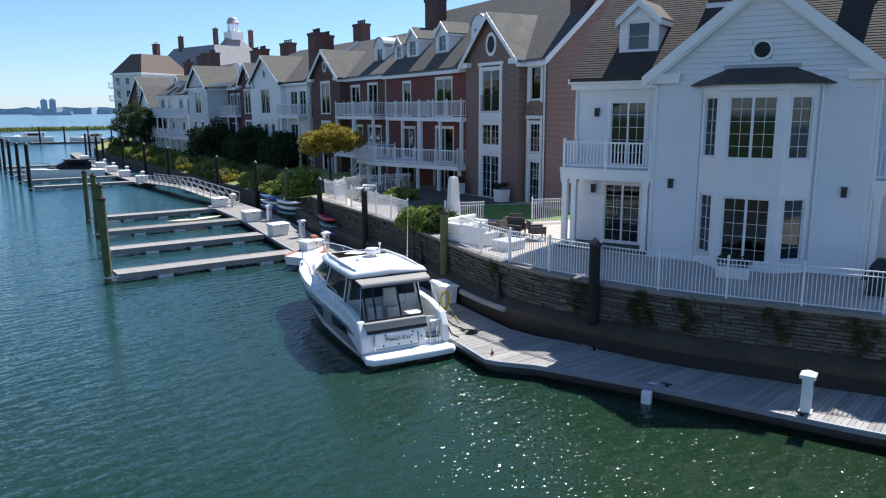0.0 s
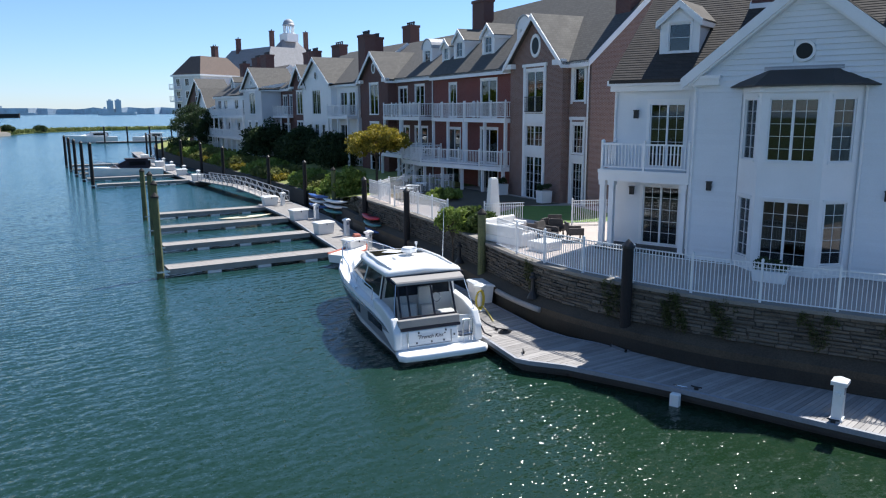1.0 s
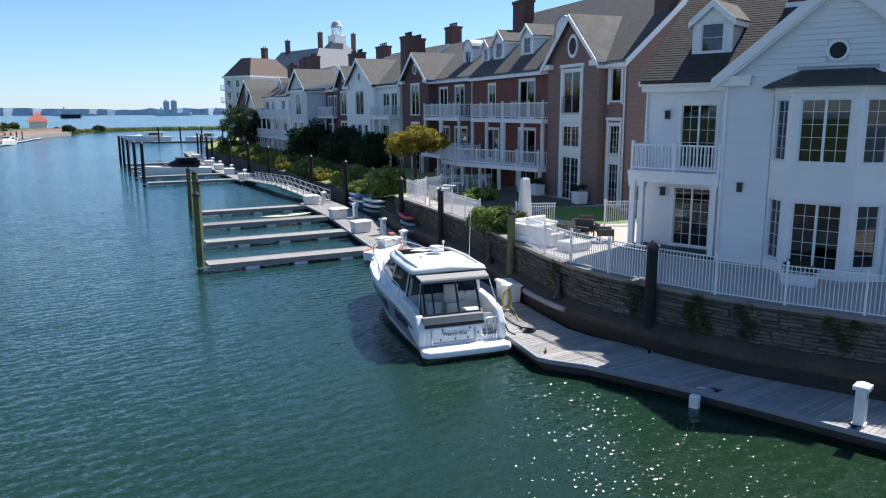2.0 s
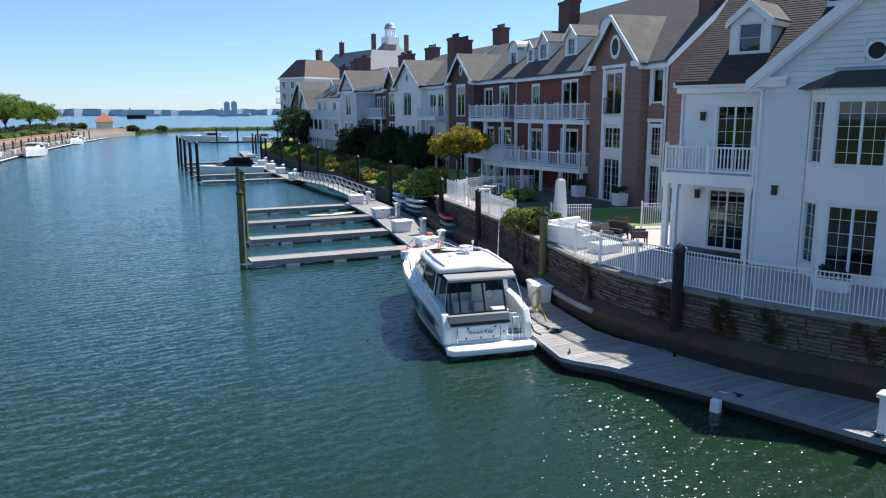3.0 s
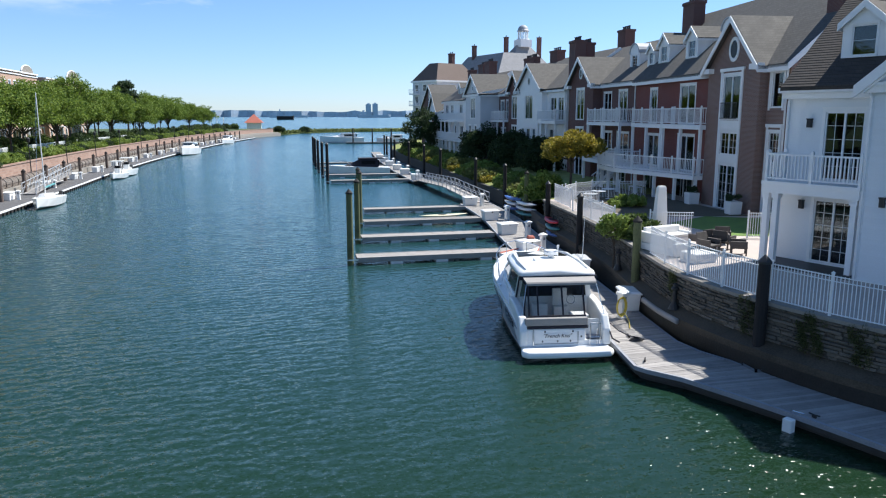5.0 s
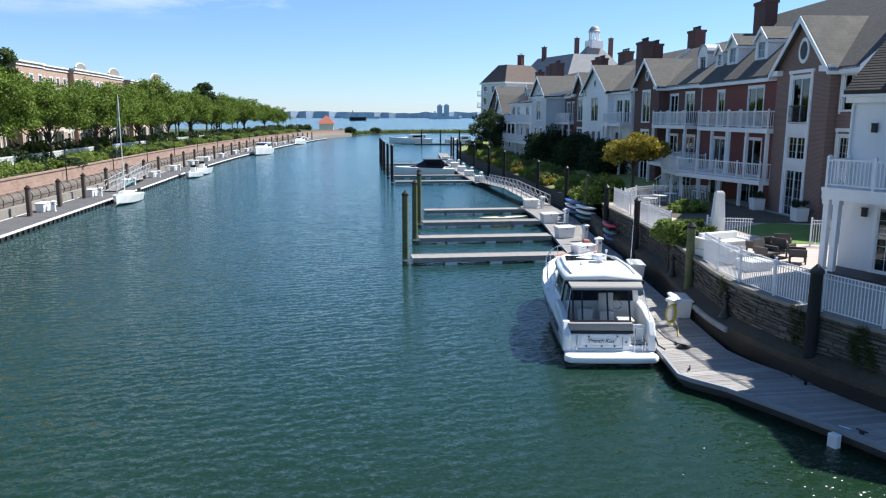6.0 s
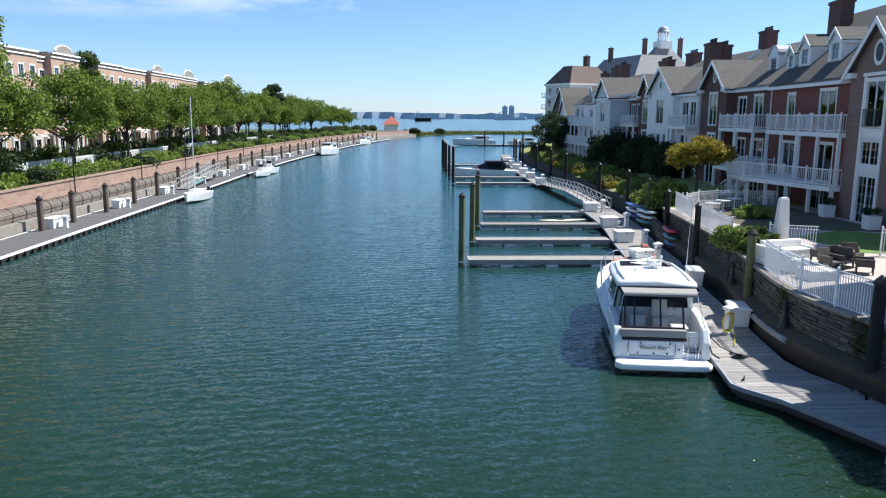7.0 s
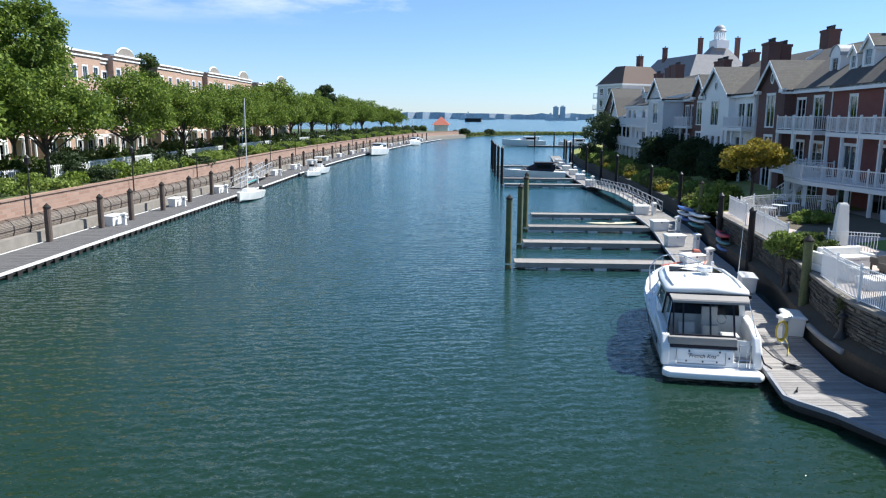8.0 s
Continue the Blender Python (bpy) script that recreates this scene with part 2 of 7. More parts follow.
# wavelets: length, turn, slope
WAVELETS = ((0.62, -8, 0.15), (0.45, -22, 0.09), (0.36, 10, 0.08))
WATER = water_mat()
WHITE = mat("white_paint", (0.80, 0.81, 0.82), 0.45, 0.05, 1.5, 30, 0.05)
SIDING = mat("white_siding", (0.74, 0.77, 0.80), 0.5, 0.05, 0.7, 20, 0.05, rand=0.15)
GREYSIDE = mat("grey_siding", (0.58, 0.60, 0.63), 0.6, 0.08, 0.7, 20, 0.05)
BRICK = brick_mat("red_brick", (0.135, 0.062, 0.047), (0.235, 0.125, 0.098), (0.34, 0.29, 0.265), gap=0.016)
BRICKD = brick_mat("dark_red_brick", (0.095, 0.034, 0.030), (0.125, 0.048, 0.04), (0.18, 0.14, 0.13))
BRICKR = brick_mat("deep_red_brick", (0.155, 0.032, 0.026), (0.215, 0.055, 0.043), (0.22, 0.13, 0.115))
TANBRICK = brick_mat("tan_brick", (0.40, 0.235, 0.165), (0.46, 0.29, 0.21), (0.48, 0.42, 0.36))
PINKBRICK = brick_mat("pink_brick", (0.27, 0.165, 0.125), (0.39, 0.265, 0.21), (0.31, 0.27, 0.24), 0.9, 0.3, 0.025)
ROOF = shingle_mat("grey_shingles", (0.088, 0.083, 0.077))
ROOFB = shingle_mat("brown_shingles", (0.050, 0.042, 0.037))
COPPER = mat("dark_metal_roof", (0.035, 0.033, 0.035), 0.5, 0.3, 2, 20)
GLASS = glass_mat("window_glass", (0.38, 0.42, 0.44))
VINYL = glass_mat("clear_vinyl", (0.84, 0.85, 0.85), 1.2)
# room shade is put into this near-black, for sheets behind the windows
DARK = mat("unlit_room_shade", (0.05, 0.05, 0.05), 0.9, 0.2)
BLACKIRON = mat("black_iron", (0.02, 0.02, 0.022), 0.5, 0.2)
TIMBER = mat("weathered_deck", (0.29, 0.272, 0.26), 0.85, 0.25, 2, 35, 0.3, rand=0.35)
TIMBERD = mat("wet_timber", (0.055, 0.05, 0.045), 0.8, 0.4, 2, 30, 0.3)
EDGE = mat("grey_rubbing_strip", (0.27, 0.28, 0.31), 0.7, 0.2, 2, 20)
COMPOSITE = mat("dark_composite_deck", (0.115, 0.112, 0.115), 0.85, 0.25, 2, 35, 0.3)
PILEG = mat("green_treated_pile", (0.115, 0.125, 0.055), 0.85, 0.4, 1.5, 18, 0.4, col2=(0.05, 0.06, 0.03))
PILED = mat("dark_pile", (0.017, 0.015, 0.015), 0.85, 0.4, 1.5, 18, 0.4)
PILEB = mat("brown_pile", (0.12, 0.09, 0.075), 0.85, 0.35, 1.5, 18, 0.4)
STONE = mat("seawall_stone", (0.125, 0.108, 0.088), 0.9, 0.4, 1.3, 14, 0.7, rand=0.3, dist=0.04)
MORTAR = mat("mortar", (0.085, 0.075, 0.062), 0.95, 0.3, 3, 30)
CONC = mat("concrete", (0.24, 0.22, 0.195), 0.9, 0.25, 1.2, 25, 0.3)
CONCD = mat("wet_concrete", (0.075, 0.058, 0.040), 0.85, 0.5, 1.0, 18, 0.4)
DARKCONC = mat("near_black_concrete", (0.022, 0.019, 0.015), 0.5, 0.5, 1.2, 16, 0.5)
PAVER = mat("terrace_pavers", (0.43, 0.37, 0.335), 0.85, 0.12, 1.2, 25, 0.2)
LAWN = mat("bright_lawn", (0.11, 0.19, 0.03), 0.95, 0.35, 1.2, 30, 0.5)
GRASS = mat("grass", (0.055, 0.085, 0.026), 0.95, 0.4, 1.2, 30, 0.5)
SCRUB = mat("rough_grass", (0.23, 0.25, 0.07), 0.95, 0.5, 0.5, 8, 0.8)
SOIL = mat("soil", (0.09, 0.075, 0.05), 0.95, 0.4, 0.8, 12, 0.5)
BARK = mat("bark", (0.075, 0.06, 0.048), 0.95, 0.4, 4, 25, 0.6)
LEAF = leaf_mat("street_tree_leaves", (0.055, 0.11, 0.014), (0.235, 0.31, 0.042))
LEAFD = leaf_mat("dark_leaves", (0.02, 0.042, 0.014), (0.048, 0.08, 0.026))
LEAFI = leaf_mat("ivy_leaves", (0.05, 0.062, 0.018), (0.11, 0.12, 0.04))
LEAFM = leaf_mat("hedge_leaves", (0.04, 0.075, 0.014), (0.10, 0.14, 0.03))
LEAFY = leaf_mat("yellowing_leaves", (0.15, 0.145, 0.018), (0.40, 0.31, 0.04))
LEAFL = leaf_mat("light_green_leaves", (0.13, 0.20, 0.03), (0.27, 0.34, 0.08))
GEL = mat("white_gelcoat", (0.83, 0.83, 0.82), 0.22, 0.03, 1.2, 10, 0.0)
GREYHULL = mat("grey_hull_band", (0.25, 0.26, 0.275), 0.3, 0.05, 1.5, 20, 0.0)
TINT = mat("smoked_glass", (0.012, 0.013, 0.015), 0.06, 0.1, 1.5, 10, 0.0, spec=0.12)
CANVAS = mat("grey_canvas", (0.30, 0.285, 0.275), 0.9, 0.12, 3, 60, 0.2)
CANVASN = mat("navy_canvas", (0.018, 0.018, 0.03), 0.9, 0.2, 3, 60, 0.2)
STEEL = mat("polished_steel", (0.7, 0.7, 0.72), 0.2, 0.05, 3, 20, 0.0, metal=1.0)
YELLOW = mat("yellow_hose", (0.55, 0.43, 0.05), 0.5, 0.15)
RED = mat("red_plastic", (0.62, 0.04, 0.06), 0.4, 0.1)
BLUEP = mat("blue_plastic", (0.06, 0.14, 0.40), 0.4, 0.15)
TEALP = mat("teal_plastic", (0.10, 0.30, 0.30), 0.4, 0.15)
CREAM = mat("cream_plastic", (0.62, 0.56, 0.40), 0.5, 0.12)
TERRA = mat("orange_roof", (0.42, 0.13, 0.09), 0.85, 0.2)
WICKER = mat("grey_brown_wicker", (0.085, 0.075, 0.07), 0.8, 0.3, 3, 60, 0.4)
FABRIC = mat("white_cushion", (0.78, 0.77, 0.75), 0.95, 0.05, 3, 60, 0.1)
# air haze is put into these pale blues for shore, towers and ships
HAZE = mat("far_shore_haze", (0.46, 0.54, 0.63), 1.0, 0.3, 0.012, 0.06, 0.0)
HAZEB = mat("distant_haze", (0.46, 0.53, 0.61), 1.0, 0.1, 0.05, 0.5, 0.0)
TAR = mat("asphalt", (0.055, 0.055, 0.055), 0.9, 0.2, 1, 30)
LEAD = mat("lead_grey_metal", (0.34, 0.36, 0.39), 0.6, 0.15, 1, 15)


# ---- mesh helpers ----
class Geo:
    """Collects faces for one mesh."""
    def __init__(self):
        self.v, self.f = [], []

    def add(self, pts, faces):
        k = len(self.v)
        self.v += [tuple(p) for p in pts]
        self.f += [tuple(i + k for i in f) for f in faces]
        return self

    def box(self, x0, x1, y0, y1, z0, z1):
        p = [(x, y, z) for z in (z0, z1) for x, y in ((x0, y0), (x1, y0), (x1, y1), (x0, y1))]
        return self.add(p, [(3, 2, 1, 0), (4, 5, 6, 7), (0, 1, 5, 4), (1, 2, 6, 5), (2, 3, 7, 6), (3, 0, 4, 7)])

    def bar(self, a, b, w, h=None):
        """A straight bar of section w x h from a to b."""
        a, b = Vector(a), Vector(b)
        h = w if h is None else h
        d = (b - a).normalized()
        up = Vector((0, 0, 1)) if abs(d.z) < 0.95 else Vector((1, 0, 0))
        s = d.cross(up).normalized() * (w / 2)
        t = s.cross(d).normalized() * (h / 2)
        p = [q + i * s + j * t for q in (a, b) for i, j in ((-1, -1), (1, -1), (1, 1), (-1, 1))]
        return self.add(p, [(0, 1, 2, 3), (7, 6, 5, 4), (0, 4, 5, 1), (1, 5, 6, 2), (2, 6, 7, 3), (3, 7, 4, 0)])

    def prism(self, poly, a, b, plane="xz"):
        """A polygon in a plane, drawn out between two values of the third axis."""
        n = len(poly)
        put = {"xz": lambda p, q: (p[0], q, p[1]), "yz": lambda p, q: (q, p[0], p[1]), "xy": lambda p, q: (p[0], p[1], q)}[plane]
        pts = [put(p, a) for p in poly] + [put(p, b) for p in poly]
        return self.add(pts, [tuple(range(n - 1, -1, -1)), tuple(range(n, 2 * n))] + [(i, (i + 1) % n, n + (i + 1) % n, n + i) for i in range(n)])

    def lathe(self, prof, cx=0, cy=0, n=12, off=0.0):
        """Rings of (radius, z) round an upright axis, capped."""
        pts, fs = [], []
        for r, z in prof:
            pts += [(cx + r * math.cos(off + 2 * math.pi * i / n), cy + r * math.sin(off + 2 * math.pi * i / n), z) for i in range(n)]
        for k in range(len(prof) - 1):
            fs += [(k * n + i, k * n + (i + 1) % n, (k + 1) * n + (i + 1) % n, (k + 1) * n + i) for i in range(n)]
        fs += [tuple(range(n - 1, -1, -1)), tuple(range((len(prof) - 1) * n, len(prof) * n))]
        return self.add(pts, fs)

    def tube(self, pts, r, n=6, r2=None):
        """A round tube along points, tapering to r2."""
        pts = [Vector(p) for p in pts]
        r2 = r if r2 is None else r2
        P, fs = [], []
        for k, p in enumerate(pts):
            d = (pts[min(k + 1, len(pts) - 1)] - pts[max(k - 1, 0)]).normalized()
            up = Vector((0, 0, 1)) if abs(d.z) < 0.9 else Vector((1, 0, 0))
            s = d.cross(up).normalized()
            t = s.cross(d)
            rr = r + (r2 - r) * k / max(1, len(pts) - 1)
            P += [p + rr * (math.cos(2 * math.pi * i / n) * s + math.sin(2 * math.pi * i / n) * t) for i in range(n)]
        for k in range(len(pts) - 1):
            fs += [(k * n + i, k * n + (i + 1) % n, (k + 1) * n + (i + 1) % n, (k + 1) * n + i) for i in range(n)]
        fs += [tuple(range(n - 1, -1, -1)), tuple(range((len(pts) - 1) * n, len(pts) * n))]
        return self.add(P, fs)

    def loft(self, rings, close=True, caps=True):
        """Skins a list of rings with the same number of points."""
        n = len(rings[0])
        P = [p for r in rings for p in r]
        m = n if close else n - 1
        fs = [(k * n + i, k * n + (i + 1) % n, (k + 1) * n + (i + 1) % n, (k + 1) * n + i) for k in range(len(rings) - 1) for i in range(m)]
        if caps:
            fs += [tuple(range(n - 1, -1, -1)), tuple(range((len(rings) - 1) * n, len(rings) * n))]
        return self.add(P, fs)

    def mesh(self, name, material, smooth=False, fix=True):
        me = bpy.data.meshes.new(name)
        me.from_pydata(self.v, [], self.f)
        if fix:
            bm = bmesh.new()
            bm.from_mesh(me)
            bmesh.ops.recalc_face_normals(bm, faces=bm.faces)
            bm.to_mesh(me)
            bm.free()
        if material:
            me.materials.append(material)
        if smooth:
            for p in me.polygons:
                p.use_smooth = True
        return me


def part(name, geo, material, parent=None, label="", smooth=False, fix=True):
    ob = new(name, geo.mesh(name, material, smooth, fix))
    ob.parent = parent
    return tagged(ob, label=label)


def thing(name, label, category, m=None, group="", kind=""):
    ob = new(name)
    ob.empty_display_size = 0.3
    if m is not None:
        ob.matrix_basis = m
    return tagged(ob, label, category, group, kind)


def solid(name, geo, material, label, category, m=None, group="", kind="", smooth=False):
    ob = new(name, geo.mesh(name, material, smooth))
    if m is not None:
        ob.matrix_basis = m
    return tagged(ob, label, category, group, kind)


def bevel(ob, w=0.02, seg=2):
    md = ob.modifiers.new("bevel", "BEVEL")
    md.width, md.segments, md.limit_method = w, seg, "ANGLE"
    return ob


def shared(name, me, parent, m):
    ob = new(name, me)
    ob.parent = parent
    ob.matrix_basis = m
    return ob


def along(pts, step, start=0.0):
    """Places every step metres along a polyline: point, direction."""
    out, left = [], start
    for a, b in zip(pts, pts[1:]):
        a, b = Vector(a), Vector(b)
        L = (b - a).length
        d = (b - a) / L
        while left <= L:
            out.append((a + d * left, d))
            left += step
        left -= L
    return out


def smooth_line(pts, n=6):
    """Catmull-Rom through the points."""
    P = [Vector(p) for p in pts]
    P = [2 * P[0] - P[1]] + P + [2 * P[-1] - P[-2]]
    out = []
    for i in range(1, len(P) - 2):
        for k in range(n):
            t = k / n
            out.append(0.5 * (2 * P[i] + (P[i + 1] - P[i - 1]) * t + (2 * P[i - 1] - 5 * P[i] + 4 * P[i + 1] - P[i + 2]) * t * t + (3 * P[i] - P[i - 1] - 3 * P[i + 1] + P[i + 2]) * t ** 3))
    out.append(P[-2])
    return out


def shifted(line, d):
    """The line moved d to the right of its run, in the plan."""
    out = []
    for i, p in enumerate(line):
        t = (line[min(i + 1, len(line) - 1)] - line[max(i - 1, 0)]).normalized()
        out.append(p + Vector((t.y, -t.x)).to_3d() * d if len(p) == 3 else p + Vector((t.y, -t.x)) * d)
    return out


def strip(geo, a, b, za0, za1, zb0=None, zb1=None):
    """A solid band between two plan lines; tops za1, zb1, undersides za0, zb0."""
    zb0, zb1 = za0 if zb0 is None else zb0, za1 if zb1 is None else zb1
    rings = [[(p.x, p.y, za0), (q.x, q.y, zb0), (q.x, q.y, zb1), (p.x, p.y, za1)] for p, q in zip(a, b)]
    return geo.loft(rings)


# ---- the large structure ----
V2 = lambda *a: Vector(a)
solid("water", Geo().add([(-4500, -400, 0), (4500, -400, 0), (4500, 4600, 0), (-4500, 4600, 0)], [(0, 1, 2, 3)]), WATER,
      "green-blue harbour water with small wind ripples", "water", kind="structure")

# the quay line of the near bank (top of the seawall), from behind the camera's side up the channel
QUAY = smooth_line([V2(23.5, -1.0), V2(19.5, 5.5), V2(16.6, 10.5), V2(14.95, 13.6), V2(13.75, 15.9), V2(13.0, 18.2), V2(12.5, 20.4), V2(12.3, 22.7), V2(12.5, 25.2),
                    V2(13.4, 29.6), V2(14.3, 34.0), V2(15.2, 41.5), V2(15.8, 47.5), V2(17.0, 54.5), V2(18.2, 62.0), V2(18.9, 72.0), V2(19.3, 90.0), V2(20.0, 115.0),
                    V2(20.5, 140.0), V2(23.0, 170.0), V2(30.0, 200.0), V2(42.0, 222.0), V2(90.0, 235.0)], 5)
TERRACE = 2.72
NEARQ = [p for p in QUAY if p.y < 50]
FARQ = [p for p in QUAY if p.y > 47]

# ground of the near bank: terrace level, one sheet to the far right
g = Geo()
inner = shifted(QUAY, 0.25)
rings = [[(p.x, p.y, TERRACE if p.y < 49 else TERRACE - min(1.4, (p.y - 49) * 0.14)) for p in inner],
         [(p.x + 4.5, p.y, TERRACE if p.y < 49 else 2.35) for p in inner], [(p.x + 9, p.y, TERRACE) for p in inner], [(400, p.y * 1.5 - 20, TERRACE) for p in inner]]
g.loft(rings, close=False, caps=False)
solid("ground_east", g, PAVER, "pale pinkish paved terrace ground of the near bank", "ground", kind="structure")
fi = [p for p in inner if p.y > 50]
g = Geo().loft([[(p.x, p.y, TERRACE + 0.02 - min(1.4, (p.y - 49) * 0.14)) for p in fi], [(p.x + 4.5, p.y, 2.42) for p in fi], [(p.x + 9, p.y, TERRACE + 0.04) for p in fi], [(p.x + 13, p.y, TERRACE + 0.04) for p in fi]], close=False, caps=False)
solid("bank_grass", g, SCRUB, "rough yellow-green grass bank below the houses", "grass", kind="structure")

# seawall: mortar core, concrete ledge, coping
wall = thing("seawall", "grey weathered stone seawall above a concrete ledge", "seawall", kind="structure")
g = Geo()
strip(g, shifted(NEARQ, 0.13), shifted(NEARQ, 0.5), -1.5, TERRACE - 0.1)
part("core", g, MORTAR, wall)
g = Geo()
strip(g, shifted(NEARQ, -0.4), shifted(NEARQ, 0.2), 0.92, 1.16, 0.92, 1.44)
part("ledge", g, CONCD, wall, "brown stained concrete ledge")
# the face below the ledge is near-black
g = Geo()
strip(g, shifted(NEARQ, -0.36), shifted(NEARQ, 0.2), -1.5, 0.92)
part("ledge_face", g, DARKCONC, wall, "near-black concrete face below the ledge")
# pale bar added for the sunlit stretch of the ledge's rounded concrete edge
nose = [p for p in shifted(NEARQ, -0.46) if 22.5 < p.y < 26.8]
part("waler", Geo().tube([(p.x, p.y, 1.05) for p in nose], 0.12, 8), TIMBER, wall, "pale round bar for the ledge's sunlit rounded edge", smooth=True)
g = Geo()
strip(g, shifted(NEARQ, -0.02), shifted(NEARQ, 0.42), TERRACE - 0.1, TERRACE + 0.02)
part("coping", g, CONC, wall, "stone coping course")
bank = thing("far_quay", "low timber bulkhead along the bank", "bulkhead", kind="structure")
g = Geo()
strip(g, shifted(FARQ, -0.05), shifted(FARQ, 0.3), -1.5, 1.35)
part("bulkhead", g, TIMBERD, bank)

# ---- docks ----
DZ = 0.45
OUTER = smooth_line([V2(17.2, 2.0), V2(15.0, 6.2), V2(13.07, 10.45), V2(11.24, 15.25), V2(9.7, 18.6)], 4)
INNER = smooth_line([V2(20.2, 3.5), V2(17.6, 8.0), V2(15.5, 12.0), V2(13.6, 16.0), V2(12.6, 18.6)], 4)


def dock(name, label, outer, inner_, plank=0.14, split=False, rub=True, deck=None, edge=None):
    """A floating dock: dark floats under a frame, a rubbing strip along the edges, planks across."""
    d = thing(name, label, "dock")
    deck, edge = deck or TIMBER, edge or EDGE
    fr = Geo()
    strip(fr, shifted(outer, 0.03), shifted(inner_, -0.03), 0.16, DZ - 0.035)
    part("frame", fr, TIMBERD, d)
    fl = Geo()
    strip(fl, shifted(outer, 0.22), shifted(inner_, -0.22), -0.3, 0.15)
    part("float", fl, TIMBERD, d, "dark plastic float")
    if rub:
        e = Geo()
        strip(e, shifted(outer, -0.04), shifted(outer, 0.07), 0.31, DZ + 0.01)
        part("rubbing_strip", e, edge, d, "pale grey rubbing strip")
        e = Geo()
        strip(e, shifted(inner_, -0.07), shifted(inner_, 0.04), 0.31, DZ + 0.01)
        part("rubbing_strip", e, edge, d, "pale grey rubbing strip")
    # planks across, from edge to edge
    def cum(line):
        s = [0.0]
        for a, b in zip(line, line[1:]):
            s.append(s[-1] + (b - a).length)
        return s
    def at(line, s, f):
        x = f * s[-1]
        for i in range(len(s) - 1):
            if x <= s[i + 1] + 1e-9:
                k = (x - s[i]) / max(1e-9, s[i + 1] - s[i])
                return line[i].lerp(line[i + 1], k)
        return line[-1]
    so, si = cum(outer), cum(inner_)
    n = max(2, int(max(so[-1], si[-1]) / plank))
    joined = Geo()
    for i in range(n):
        a0, a1 = at(outer, so, i / n), at(outer, so, (i + 0.93) / n)
        b0, b1 = at(inner_, si, i / n), at(inner_, si, (i + 0.93) / n)
        o0, i0, o1, i1 = a0.lerp(b0, 0.03), a0.lerp(b0, 0.97), a1.lerp(b1, 0.03), a1.lerp(b1, 0.97)
        dz = random.uniform(-0.004, 0.004)
        pts = [(o0.x, o0.y, DZ - 0.04), (i0.x, i0.y, DZ - 0.04), (i1.x, i1.y, DZ - 0.04), (o1.x, o1.y, DZ - 0.04)]
        pts += [(x, y, DZ + dz) for x, y, z in pts]
        fs = [(3, 2, 1, 0), (4, 5, 6, 7), (0, 1, 5, 4), (1, 2, 6, 5), (2, 3, 7, 6), (3, 0, 4, 7)]
        if split:
            part("plank", Geo().add(pts, fs), deck, d, fix=False)
        else:
            joined.add(pts, fs)
    if not split:
        tagged(part("decking", joined, deck, d, "weathered grey planks"), kind="stuff")
    return d


dock("walkway_dock", "grey planked floating walkway under the seawall", OUTER, INNER, 0.15, True)
O2 = [V2(9.7, 18.6), V2(8.95, 19.55), V2(8.72, 20.0), V2(9.1, 22.4), V2(9.75, 27.0), V2(10.6, 34.0), V2(11.2, 40.0)]
I2 = [V2(12.6, 18.6), V2(12.2, 19.8), V2(11.75, 20.9), V2(11.55, 22.2), V2(12.1, 26.2), V2(13.05, 33.5), V2(14.2, 40.0)]
dock("walkway_dock", "sunlit grey planked floating walkway beside the motor yacht", O2, I2, 0.15, True)
O3 = smooth_line([V2(11.2, 40.0), V2(12.2, 47.5), V2(13.4, 56.0), V2(14.0, 66.0)], 4)
I3 = smooth_line([V2(14.3, 40.0), V2(15.1, 47.5), V2(16.4, 56.0), V2(17.0, 66.0)], 4)
dock("walkway_dock", "grey planked walkway between finger piers", O3, I3, 0.16, False)
O4 = [V2(13.9, 91.0), V2(14.2, 110.0), V2(15.6, 140.0), V2(18.0, 168.0)]
I4 = [V2(16.0, 91.0), V2(16.2, 110.0), V2(17.6, 140.0), V2(20.0, 168.0)]
dock("walkway_dock", "far grey walkway with moored motorboat", O4, I4, 0.3, False)


def finger(x0, x1, y, w=1.25):
    """A finger pier with white float blocks and a pile guide."""
    d = dock("finger_pier", "narrow weathered finger pier on white floats", [V2(x0, y), V2(x1, y - 0.02)], [V2(x0, y + w), V2(x1, y + w)], 0.15, False, False)
    fl = [c for c in d.children if c.name.startswith("float")][0]
    bpy.data.objects.remove(fl)
    g = Geo()
    for s, e in ((y - 0.05, y + 0.05), (y + w - 0.05, y + w + 0.05)):
        g.box(x0, x1, s, e, 0.17, DZ + 0.015)
    part("side_beam", g, TIMBER, d, "sun-bleached side beams")
    for i in range(3):
        fx = x0 + 2.0 + i * (x1 - x0 - 2.5) / 2.6
        b = part("float", Geo().box(fx, fx + 0.75, y - 0.02, y + w + 0.02, -0.25, 0.17), WHITE, d, "white foam float")
    g = Geo()
    g.box(x0 - 0.55, x0 + 0.05, y - 0.1, y - 0.02, 0.3, 0.4)
    g.box(x0 - 0.55, x0 + 0.05, y + 0.42, y + 0.5, 0.3, 0.4)
    g.box(x0 - 0.6, x0 - 0.52, y - 0.1, y + 0.5, 0.3, 0.4)
    part("pile_guide", g, STEEL, d, "galvanised pile guide")
    return d


